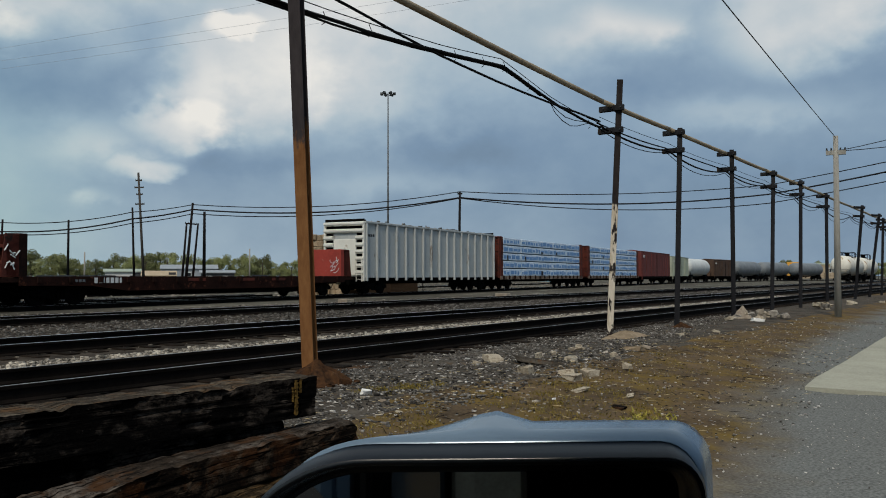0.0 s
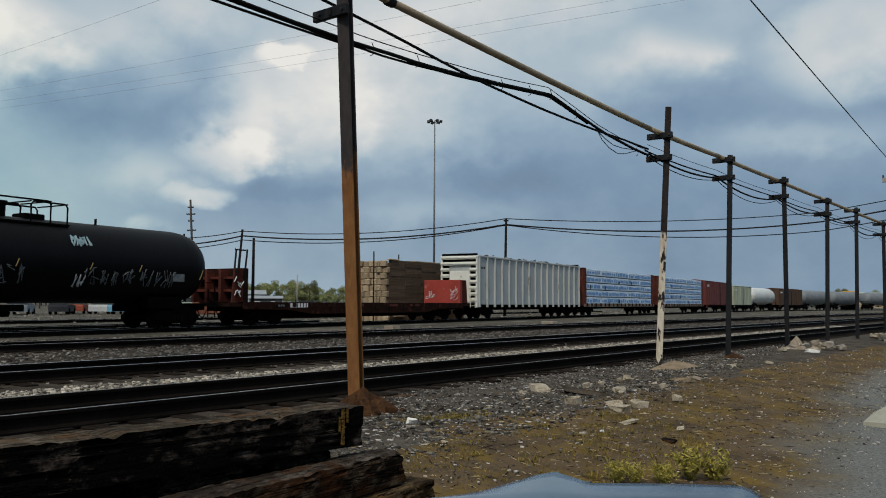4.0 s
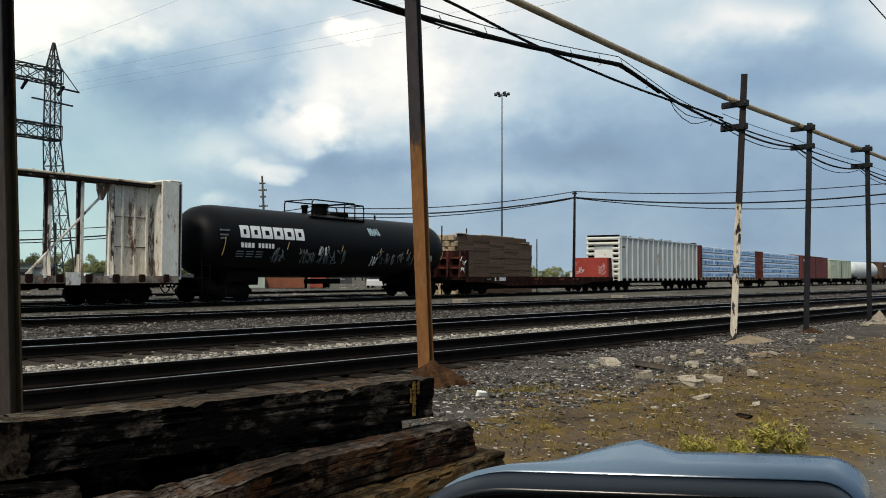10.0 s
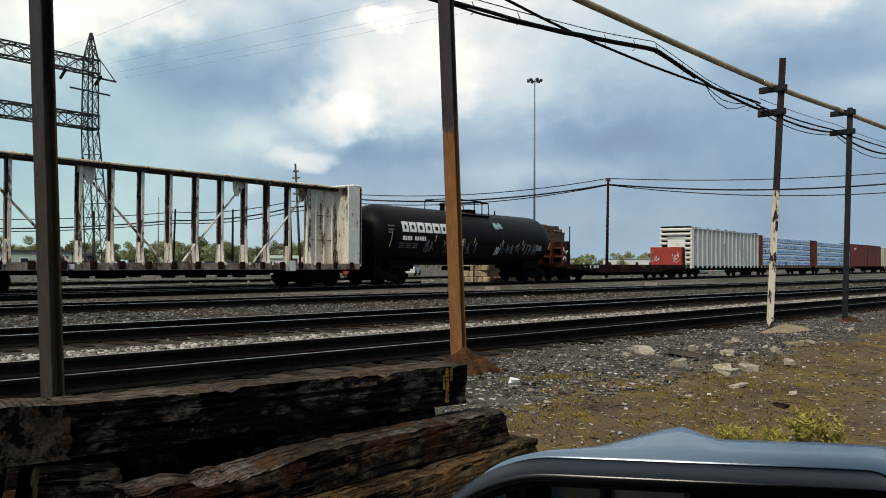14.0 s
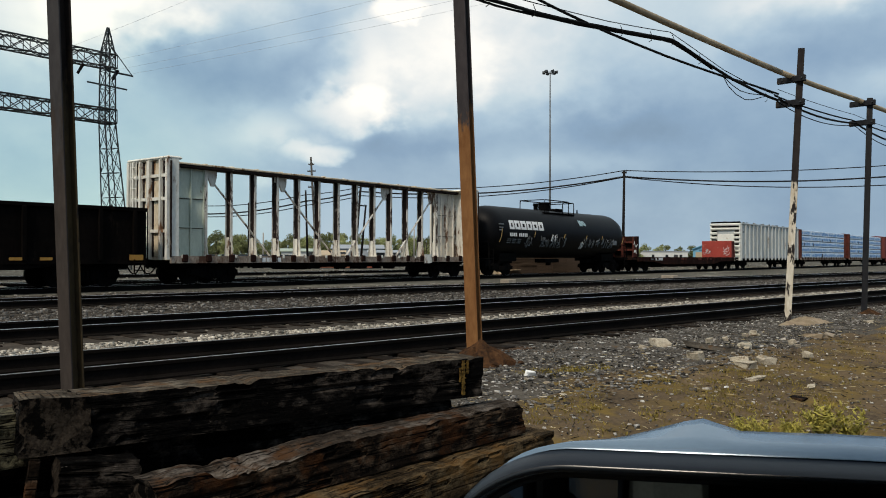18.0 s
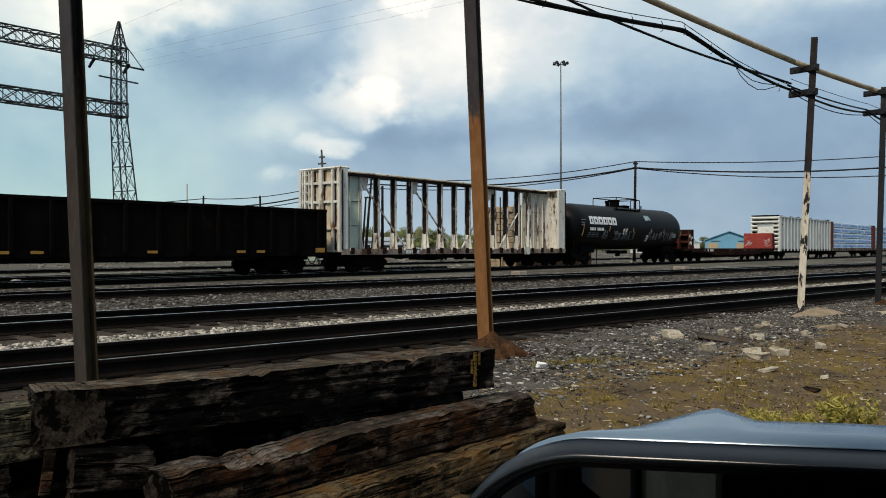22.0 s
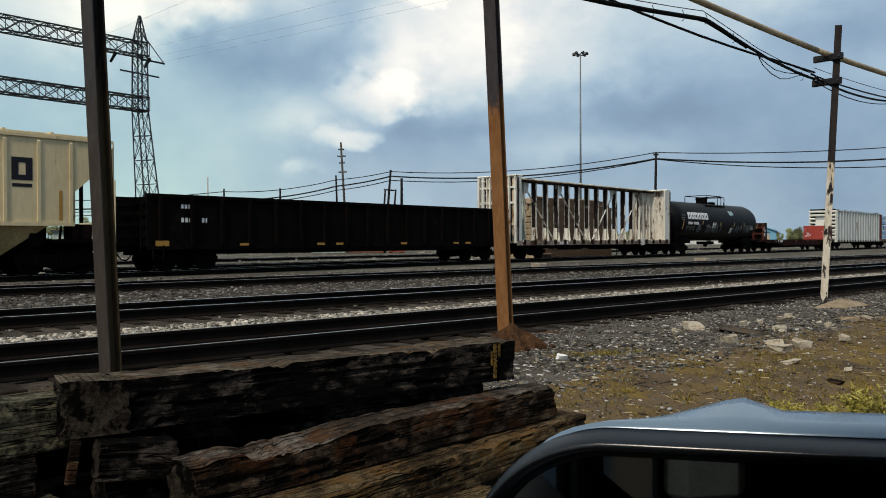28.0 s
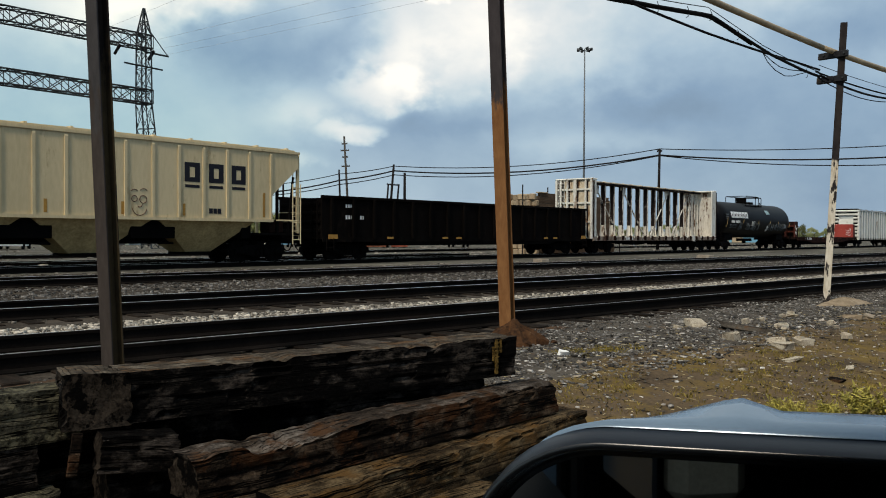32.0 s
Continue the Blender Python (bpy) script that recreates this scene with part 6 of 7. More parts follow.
            part("column_foot", prism(B(), [(-.30, deck), (.30, deck), (.17, deck + .85), (-.17, deck + .85)], x - .025, x + .025), M["stained_white"], c)
            part("strap", box(B(), x - .05, x - .02, -.15, -.10, deck + .1, top - .25), M["dark_red"], c)
        for k, end in ((0, 2.7), (3, 5.8), (12, 9.4), (9, 6.5)):
            s = 1 if end > k else -1
            a, b = cols[k], -7.49 + 1.28 * end
            br = part("brace", rod(B(), (a + s * .5, -.04, top - .72), (b, -.04, deck + .08), .05, seg=6), M["flaked_white"], car)
            part("gusset", prism(B(), [(a - s * .05, top - .15), (a + s * .62, top - .15), (a + s * .60, top - .42), (a + s * .50, top - .80), (a + s * .34, top - .80), (a + s * .18, top - .45), (a - s * .05, top - .38)], -.05, .03, "y"), M["stained_white"], br, "pale gusset plate")
        for k in range(16):
            x = -hf + .5 + k * (2 * hf - 1.0) / 15
            part("anchor", box(B(), x - .05, x + .05, -w - .10, -w - .06, deck - .04, deck + .09, .01), M["white_steel"], car)
        rk = random.Random(14)
        for k in range(22):
            x, l = rk.uniform(-hf + 4.5, hf - 5), rk.uniform(.15, .7)
            part("brake_gear", box(B(), x, x + l, -w + rk.uniform(.1, .9), -w + 1.0, .62 + rk.uniform(-.12, .1), deck - .13, .02), M["under"], car)
        part("step_box", box(B(), 5.2, 5.75, -w - .10, -w - .06, deck - .30, deck + .16), M["white_steel"], car)
        blocks(car, -hf + 4.4, -w - .065, deck - .2, [.18, .16, .18, .12, .18], .18, .05, M["white_mark"])
    else:
        # five tiers of wrapped bundles on the near side and one block behind
        tiers, lz = 5, deck
        th = (4.48 - deck) / tiers
        bl = (2 * hf - 1.5) / 5
        for t in range(tiers):
            for k in range(5):
                x = -hf + .75 + k * bl
                z = lz + t * th
                b = part("wrapped_pack", box(B(), x + .02, x + bl - .02, -w + .02, -.12, z + .07, z + th - .02, .03), M["wrap"], car)
                rq = random.Random(t * 31 + k * 7 + int(u0))
                xx = x + .1
                while xx < x + bl - .5:
                    wd = rq.uniform(.25, .9)
                    part("print_block", box(B(), xx, min(xx + wd, x + bl - .08), -w + .008, -w + .02, z + rq.uniform(.16, .24), z + th - rq.uniform(.14, .26)), M["wrap_blue"], b)
                    xx += wd + rq.uniform(.06, .3)
                if rq.random() < .25:
                    part("torn_flap", box(B(), x + .8, x + .8 + rq.uniform(.2, .5), -w + .002, -w + .008, z + .1, z + rq.uniform(.3, .55)), M["navy"], b)
        part("far_load", box(B(), -hf + .75, hf - .75, .12, w - .02, deck + .05, 4.45, .03), M["wrap"], car)
        part("top_chord", box(B(), -hf + .3, hf - .3, -.2, .2, top - .25, top - .05), steel, car)
    part("centre_sill", box(B(), -hf, hf, -.3, .3, .66, deck - .12), M["under"], car)
    part("belly_truss", prism(B(), [(-hf + 4, deck - .2), (hf - 4, deck - .2), (hf - 5.5, .62), (-hf + 5.5, .62)], -.5, .5, "y"), M["under"], car)
    running_gear(car, hf, 2.2)
    return car


def tank_car(u0, u1, paint_mat, label, dome=True, detail=False):
    car, hf = car_root("tank_car", label, u0, u1, "tank car")
    r, zc = 1.60, 2.66
    half = hf - .15
    bm = B()
    prof = [(-half, .0), (-half + .03, .45), (-half + .14, .85), (-half + .36, 1.22), (-half + .68, 1.45), (-half + 1.05, 1.55), (-half + 1.5, r)]
    prof += [(-a, b) for a, b in prof[::-1]]
    seg, rings = 40, []
    for x, q in prof:
        q = max(q, .001)
        rings.append([bm.verts.new((x, q * math.cos(6.28318 * k / seg), zc + q * math.sin(6.28318 * k / seg))) for k in range(seg)])
    for a, b in zip(rings, rings[1:]):
        for k in range(seg):
            bm.faces.new((a[k], b[k], b[(k + 1) % seg], a[(k + 1) % seg]))
    bmesh.ops.recalc_face_normals(bm, faces=bm.faces)
    shell = part("tank_shell", bm, paint_mat, car, smooth=True)
    if dome:
        part("manway", rod(B(), (-.5, 0, zc + r - .05), (-.5, 0, zc + r + .44), .36, seg=16), M["under"], car)
        part("manway_lid", rod(B(), (-.5, 0, zc + r + .44), (-.5, 0, zc + r + .54), .42, seg=16), M["under"], car)
        part("valve", rod(B(), (-1.6, 0, zc + r - .05), (-1.6, 0, zc + r + .30), .15, seg=10), M["under"], car)
        part("valve_cap", rod(B(), (-1.6, 0, zc + r + .28), (-1.6, 0, zc + r + .42), .21, .17, 12), M["under"], car)
        part("vent_pipe", rod(B(), (3.6, -.2, zc + r - .1), (3.6, -.2, zc + r + .22), .05, seg=8), M["under"], car)
        part("walkway", box(B(), -2.1, 1.9, -.98, -.62, zc + r - .26, zc + r - .20), M["under"], car)
        part("fitting_box", box(B(), .4, 1.25, -.4, .4, zc + r - .1, zc + r + .16, .04), M["under"], car)
        rail = B()
        for x0, x1, h in ((-2.05, 1.1, .62), (.3, 1.8, .56)):
            for y in (-.95, .95):
                tube(rail, [V((x0, y, zc + 1.1)), V((x0, y, zc + r + h - .12)), V((x0 + .10, y, zc + r + h)), V((x1 - .10, y, zc + r + h)), V((x1, y, zc + r + h - .12)), V((x1, y, zc + 1.1))], .036, 6)
            for x in (x0, x1):
                rod(rail, (x, -.95, zc + r + h), (x, .95, zc + r + h), .028, seg=6)
        part("safety_rail", rail, M["under"], car)
    for s in (-1, 1):
        part("saddle", box(B(), s * (hf - 2.6) - .9, s * (hf - 2.6) + .9, -1.1, 1.1, .85, 1.35), M["under"], car)
        part("stub_sill", box(B(), min(s * (hf - 4.2), s * hf), max(s * (hf - 4.2), s * hf), -.3, .3, .72, 1.0), M["under"], car)
        part("end_platform", box(B(), min(s * (hf - .5), s * (hf + .05)), max(s * (hf - .5), s * (hf + .05)), -1.45, 1.45, 1.0, 1.06), M["under"], car)
        ladder(car, s * (hf - .3), -1.45, .45, 1.7, M["under"], 4)
        rl = B()
        tube(rl, [V((s * (hf - .1), -1.4, 1.05)), V((s * (hf - .1), -1.4, 2.0)), V((s * (hf - .1), 1.4, 2.0)), V((s * (hf - .1), 1.4, 1.05))], .025, 6)
        part("end_rail", rl, M["under"], car)
    part("brake_rig", box(B(), -1.4, .4, -.6, .2, .75, 1.0), M["under"], car)
    part("bottom_outlet", rod(B(), (0, 0, .55), (0, 0, 1.0), .18, seg=10), M["under"], car)
    if detail:
        def side(z):
            return -math.sqrt(max(.01, (r + .012) ** 2 - (z - zc) ** 2))
        # big white name as six plain outlined blocks, number row below as bars
        x, zb, hh = -hf + 2.02, 2.80, .54
        for k, wd in enumerate((.52, .56, .61, .57, .61, .56)):
            bm = B()
            for (a0, a1, z0, z1) in ((0, wd, hh - .17, hh), (0, .18, .0, hh), (wd - .18, wd, .0, hh), (0, wd, 0, .15)):
                zs = np.linspace(zb + z0, zb + z1, 6)
                lo = [[bm.verts.new((x + a_, side(z) - .012, z)) for z in zs] for a_ in (a0, a1)]
                for q in range(5):
                    bm.faces.new((lo[0][q], lo[1][q], lo[1][q + 1], lo[0][q + 1]))
            bmesh.ops.recalc_face_normals(bm, faces=bm.faces)
            bmesh.ops.solidify(bm, geom=list(bm.faces), thickness=.006)
            part("name_block", bm, M["white_mark"], shell)
            x += wd + .09
        x = -hf + 2.05
        for k, wd in enumerate((.14, .14, .14, .14, 0, .12, .12, .12, .12, .12)):
            if wd:
                part("number_bar", box(B(), x, x + wd, side(2.48) - .012, side(2.48) + .004, 2.37, 2.58), M["white_mark"], shell)
            x += .20
        for row in range(3):
            for k in range(3):
                part("data_bar", box(B(), -hf + 1.85 + k * .55, -hf + 2.25 + k * .55, side(2.20 - row * .11) - .01, side(2.20 - row * .11) + .006, 2.18 - row * .11, 2.22 - row * .11), M["grey_mark"], shell)
        for x, z, wd in ((-hf + .95, 3.05, .5), (-hf + .95, 2.85, .4), (-hf + .95, 2.7, .3)):
            part("data_bar", box(B(), x, x + wd, side(z) * .985 - .02, side(z) * .985 + .02, z, z + .07), M["grey_mark"], shell)
        for x, z0, z1 in ((-hf + 1.2, 2.0, 2.8), (-hf + 4.9, 2.35, 2.70), (-hf + 8.6, 2.35, 2.65), (hf - 6.6, 2.35, 2.62), (hf - 4.3, 2.35, 2.62), (hf - 1.0, 2.1, 2.55)):
            pts = [V((x - .10 * (z1 - z) / (z1 - z0), side(z) - .008, z)) for z in np.linspace(z0, z1, 6)]
            part("marker_strip", tube(B(), pts, .022, 5), M["pale_ochre"], shell)
        for k, (x, w0, n) in enumerate(((-hf + 4.1, 1.0, 10), (-hf + 5.9, 1.3, 11), (-hf + 7.3, 1.0, 8), (-hf + 8.3, 1.1, 9), (hf - 6.4, 1.0, 8), (hf - 5.2, 1.0, 10), (hf - 3.8, .9, 8), (hf - 2.9, .8, 7))):
            scrawl(shell, x - .45, 0, 1.72, w0, .74, M["grey_mark"], 40 + k, n, .020, side)
        scrawl(shell, -hf + 6.9, 0, 2.1, .65, .5, M["white_mark"], 60, 9, .018, side)
        scrawl(shell, hf - 7.3, 0, 1.65, .5, .55, M["white_mark"], 61, 8, .018, side)
        scrawl(shell, hf - 7.4, 0, 3.22, .8, .42, M["blue_mark"], 62, 12, .035, side)
        part("tag_plate", box(B(), hf - 2.6, hf - 2.0, side(2.2) - .015, side(2.2) + .03, 2.0, 2.4), M["grey_mark"], shell)
    running_gear(car, hf, 1.9)
    return car


def bulkhead_flat(u0, u1):
    car, hf = car_root("bulkhead_flat_car", "empty rusty bulkhead flat car with red end walls", u0, u1, "flat car")
    deck, w = 1.12, 1.45
    part("deck", box(B(), -hf, hf, -w, w, deck - .12, deck, .01), M["dark_red"], car)
    part("side_sill", prism(B(), [(-hf, deck + .02), (hf, deck + .02), (hf, deck - .32), (hf - 3.2, deck - .36), (hf - 5, deck - .58), (-hf + 5, deck - .58), (-hf + 3.2, deck - .36), (-hf, deck - .32)], -w - .06, -w, "y"), M["sill_rust"], car)
    for k in range(15):
        x = -hf + .8 + k * (2 * hf - 1.6) / 14
        part("stake_pocket", box(B(), x - .09, x + .09, -w - .13, -w - .06, deck - .22, deck + .02), M["dark_red"], car)
    for s in (-1, 1):
        xo = s * hf
        inner = s * (hf - .35)
        b = part("bulkhead", box(B(), min(xo, inner), max(xo, inner), -w, w, deck, deck + 1.62, .02), M["red"] if s > 0 else M["dark_red"], car, "red steel bulkhead wall")
        for y in (-w, -.5, .4, w - .16):
            part("stiffener", box(B(), min(xo, xo + s * .5), max(xo, xo + s * .5), y, y + .16, deck, deck + 1.55), M["rust_red"], b)
        for z in (deck + .5, deck + 1.1):
            part("stiffener", box(B(), min(xo, xo + s * .3), max(xo, xo + s * .3), -w, w, z, z + .12), M["rust_red"], b)
        part("platform", box(B(), min(xo, xo + s * .9), max(xo, xo + s * .9), -w, w, deck - .2, deck - .05), M["dark_red"], car)
        part("side_plate", prism(B(), [(xo, deck), (xo + s * .75, deck), (xo + s * .55, deck + 1.6), (xo, deck + 1.62)], -w, -w + .05, "y"), M["rust_red"], b)
    rg = random.Random(3)
    for y0 in (-1.10, .78):
        sc = B()
        for k in range(7):
            yy, zz = y0 + rg.uniform(-.22, .30), deck + .75 + rg.uniform(-.35, .30)
            pts = [V((hf - .362, yy + .16 * math.cos(a) * rg.uniform(.5, 1.2) + .03 * q, zz + .20 * math.sin(a))) for q, a in enumerate(np.linspace(rg.uniform(0, 3), rg.uniform(3.5, 6.5), 8))]
            tube(sc, pts, .018, 4)
        part("scrawl", sc, M["white_mark"], car, "looping white painted scrawl")
    for k in range(12):
        xx, zz = -hf - .35 + rg.uniform(-.25, .25), deck + rg.uniform(.3, 1.0)
        part("scrawl_stroke", rod(B(), (xx, -w - .012, zz), (xx + rg.uniform(-.2, .2), -w - .012, zz + rg.uniform(-.25, .25)), .025, seg=4), M["white_mark"], car)
    blocks(car, -hf + 3.3, -w - .062, deck - .25, [.16, .16, .05, .16, .16, .16, .10], .22, .07, M["white_mark"])
    blocks(car, -hf + 2.4, -w - .062, deck - .2, [.12, .12, .12], .1, .05, M["grey_mark"])
    for x in (-hf + 8.5, -hf + 12, -hf + 14.5):
        part("deck_mark", box(B(), x, x + 1.1, -w - .066, -w - .06, deck - .2, deck - .06), M["rust_red"], car)
    part("centre_sill", prism(B(), [(-hf, deck - .12), (hf, deck - .12), (hf, .7), (hf - 3.6, .62), (hf - 4.2, .34), (-hf + 4.2, .34), (-hf + 3.6, .62), (-hf, .7)], -.9, .9, "y"), M["under"], car)
    running_gear(car, hf, 2.1)
    return car


def grey_gondola(u0, u1):
    car, hf = car_root("high_side_gondola", "tall grey ribbed gondola car with a white louvred end", u0, u1, "gondola car")
    top, low, w = 4.52, 1.12, 1.50
    part("side", box(B(), -hf, hf, -w, -w + .08, low, top), M["grey_steel"], car)
    part("side", box(B(), -hf, hf, w - .08, w, low, top), M["grey_steel"], car)
    for s in (-1, 1):
        x0, x1 = min(s * hf, s * (hf - .1)), max(s * hf, s * (hf - .1))
        e = part("end_wall", box(B(), x0, x1, -w + .08, w - .08, low, top), M["grey_steel"], car, "pale end wall with white horizontal ribs")
        part("end_panel", box(B(), min(s * hf, s * (hf + .05)), max(s * hf, s * (hf + .05)), -.85, .80, low + .05, top - 1.05, .02), M["white_end"], e, "smooth white middle panel")
        for k in range(8):
            z = low + .10 + k * .44
            for y0, y1 in ((-w, -w + .60), (w - .66, w)) if k < 6 else ((-w, w),):
                part("end_rib", prism(B(), [(s * hf, z), (s * (hf + .14), z + .02), (s * (hf + .20), z + .10), (s * (hf + .20), z + .20), (s * hf, z + .26)], y0, y1, "y"), M["white_end"], e)
                part("slot", box(B(), min(s * hf, s * (hf + .012)), max(s * hf, s * (hf + .012)), y0 + .02, y1 - .02, z + .27, z + .43), M["under"], e)
        for y in (-w - .02, w - .10):
            part("corner_post", box(B(), min(s * (hf - .02), s * (hf + .14)), max(s * (hf - .02), s * (hf + .14)), y, y + .12, low - .3, top + .02, .02), M["white_end"], e)
    n = 17
    for k in range(n):
        x = -hf + .12 + k * (2 * hf - .24) / (n - 1)
        part("rib", box(B(), x - .065, x + .065, -w - .15, -w, low - .28, top - .1, .02), M["grey_steel"], car)
    part("top_chord", box(B(), -hf, hf, -w - .10, -w + .1, top - .08, top + .06, .02), M["grey_steel"], car)
    part("top_chord", box(B(), -hf, hf, w - .10, w + .1, top - .08, top + .06, .02), M["grey_steel"], car)
    part("side_sill", box(B(), -hf, hf, -w - .05, -w, low - .08, low + .08), M["grey_steel"], car)
    part("floor", box(B(), -hf, hf, -w + .08, w - .08, low - .2, low), M["under"], car)
    rg = np.random.default_rng(8)
    pl = np.stack([rg.uniform(-hf + .3, hf - .3, 420), rg.uniform(-1.2, 1.2, 420), top - .10 + rg.uniform(0, .30, 420)], -1)
    load = pebbles("scrap_load", pl, rg.uniform(.07, .2, 420), M["stone_dark"], "", "", 3)
    load["kind"] = "stuff"
    load.parent = car
    part("load_bed", box(B(), -hf + .1, hf - .1, -w + .09, w - .09, top - .6, top - .1), M["under"], car)
    blocks(car, -hf + .4, -w, top - .9, [.2, .2, .2], .16, .06, M["galv"])
    part("centre_sill", box(B(), -hf, hf, -.3, .3, .62, low - .2), M["under"], car)
    ladder(car, -hf - .2, -1.2, .8, 2.2, M["white_end"], 5, .4, "y")
    running_gear(car, hf, 2.1)
    return car


def box_car(u0, u1, mat, label, h=4.5):
    car, hf = car_root("boxcar", label, u0, u1, "boxcar")
    w = 1.5
    part("body", box(B(), -hf, hf, -w, w, 1.05, h - .12, .02), M[mat], car)
    part("roof", prism(B(), [(-w - .05, h - .14), (w + .05, h - .14), (0, h + .08)], -hf - .05, hf + .05), M[mat], car)
    d = part("door", box(B(), -1.6, 1.6, -w - .07, -w, 1.05, h - .3, .01), M[mat], car)
    part("door_bar", box(B(), -.05, .05, -w - .12, -w - .07, 1.1, h - .4), M["under"], d)
    for k in range(13):
        x = -hf + .1 + k * (2 * hf - .2) / 12
        if abs(x) > 1.7:
            part("rib", box(B(), x - .04, x + .04, -w - .05, -w, 1.05, h - .2), M[mat], car)
    part("side_sill", box(B(), -hf, hf, -w - .04, -w, .85, 1.08), M["under"], car)
    blocks(car, -hf + 1.0, -w - .06, h - 1.0, [.3, .3, .3], .32, .1, M["white_mark"])
    part("centre_sill", box(B(), -hf, hf, -.3, .3, .62, 1.05), M["under"], car)
    ladder(car, -hf + .3, -w - .08, .6, h - .3, M[mat], 8)
    running_gear(car, hf, 2.1)
    return car


covered_hopper(-67.05, -48.95)
gondola(-47.92, -25.6)
centre_beam(-24.7, -4.7)
tank_car(-3.8, 14.4, M["black"], "black tank car with a big white name block and pale scrawls", True, True)
bulkhead_flat(15.9, 37.2)
grey_gondola(39.2, 59.1)
centre_beam(60.5, 83.2, True)
centre_beam(85.3, 108.0, True)
box_car(109.2, 127.8, "boxcar", "oxide red boxcar with a sliding door", 4.7)
box_car(129.4, 142.8, "pale_grey", "pale grey weathered covered car", 4.4)
tank_car(144.6, 160.2, M["white_tank"], "plain white tank car of the train", False)
box_car(162, 177, "brown_box", "brown weathered sliding-door boxcar", 4.4)
tank_car(179, 195, M["dark_tank"], "grey sooty tank car", False)
tank_car(197, 213, M["dark_tank"], "grey sooty tank car", False)
tank_car(217, 233, M["dark_tank"], "grey sooty tank car", False)
MOVING = list(CARS)
ROLLING = list(WHEELS)
# two stained tank cars left standing on the third track, far off
for x in (150, 167.5):
    stood = tank_car(-8, 8, M["stained_tank"], "white tank car with brown stains, standing still")
    stood.matrix_basis = pose(x, 22.3, RAIL_Z)
    stood["group"] = "standing tank cars"


def went(t):
    """How far the train has rolled by t seconds."""
    return 2.22 * t - .003 * t * t


def motions():
    for car, u in MOVING:
        rows = []
        for k in range(17):
            t = k * 2.0
            p, deg = rail_way(u + went(t))
            rows.append((t, pose(p.x, p.y, p.z, 0, 0, deg)))
        walk(car, rows)
    for w, k, r, car in ROLLING:
        rows = []
        for i in range(65):
            t = i * .5
            rows.append((t, pose(k, 0, r, 0, math.degrees(went(t) / r), 0)))
        walk(w, rows)


# ---- pickup truck from which the view is taken ----
def pickup():
    """Door mirror and the nearest parts of the cab."""
    t = thing("pickup_truck", "silver-blue pickup truck with a large door mirror", "truck", at=pose(0, 0, 0))
    # mirror space: x to the right along the glass, y away from the driver, z up from eye height
    at = Matrix.Translation((.883 * .56, .469 * .56, 1.6)) @ pose(0, 0, 0, 0, 0, -62)

    def ring(y, out=0.0, up=0.0, hump=0.0, bulge=0.0, tuck=0.0):
        """The mirror's outline: a wide soft corner on the left, a tight one on the right."""
        pts = []
        for k in range(15):
            a = math.pi / 2 * k / 14
            pts.append((-.080 - (.108 + out - tuck * math.cos(a)) * math.cos(a), -.232 + (.098 + out) * math.sin(a)))
        for k in range(1, 14):
            pts.append((-.080 + .190 * k / 14, -.134 + out + .006 * k / 14))
        for k in range(8):
            a = math.pi / 2 * (1 - k / 7)
            pts.append((.117 + (.027 + out) * math.cos(a), -.158 + (.030 + out) * math.sin(a)))
        for k in range(1, 8):
            pts.append((.144 + out + .004 * k / 7, -.158 - .19 * k / 7))
        for k in range(1, 8):
            pts.append((.148 + out - .30 * k / 7, -.350 - out))
        for k in range(1, 6):
            pts.append((-.188 - out + .03 * (1 - k / 5), -.345 + .10 * k / 6))
        res = []
        for x, z in pts:
            if z > -.20:
                rise = .0085 + (x + .004) * .30 if x < -.004 else .0085 if x < .008 else .0085 * max(0, 1 - (x - .008) / .014)
                z += up + hump * max(-.03, rise)
            res.append((x + (bulge if x > .1 else 0), y, z))
        return res

    def loft(rings, cap=False):
        bm = B()
        vs = [[bm.verts.new(p) for p in r_] for r_ in rings]
        for a, b in zip(vs, vs[1:]):
            for k in range(len(a)):
                bm.faces.new((a[k], b[k], b[(k + 1) % len(a)], a[(k + 1) % len(a)]))
        if cap:
            bm.faces.new(vs[-1])
        bmesh.ops.recalc_face_normals(bm, faces=bm.faces)
        return bm
    shell = part("mirror_housing", loft([ring(.034, .0005, tuck=.012), ring(.036, .003, .001, tuck=.020), ring(.06, .004, .001, .25, .006, .026), ring(.085, .004, .001, .7, .014, .030), ring(.10, .003, .001, 1.0, .018, .034), ring(.108, -.004, -.003, 1.0, .016, .04), ring(.120, -.04, -.02, .6, .0, .04)], True),
                 M["car_paint"], t, "silver-blue mirror housing", at=at, smooth=True)
    part("trim_band", loft([ring(.0345, .0), ring(.006, -.001), ring(.0, -.003)]), M["trim"], shell, "dark satin band round the mirror", smooth=True)
    part("mirror_rim", loft([ring(.0, -.003), ring(-.002, -.0055), ring(.001, -.008), ring(.020, -.012), ring(.022, -.020)]), M["gloss_black"], shell, "black rim round the mirror glass", smooth=True)
    bm = B()
    bm.faces.new([bm.verts.new(p) for p in ring(.021, -.017)])
    bmesh.ops.recalc_face_normals(bm, faces=bm.faces)
    part("mirror_glass", bm, M["mirror"], shell, "mirror glass reflecting the dark cab")
    part("mirror_arm", box(B(), .10, .34, .03, .09, -.33, -.25, .01), M["plastic"], shell)
    # cab round the driver: door sill, pillars, roof, back wall, seat
    part("door", box(B(), -.9, .62, .10, .20, .35, 1.06, .02), M["car_paint"], t)
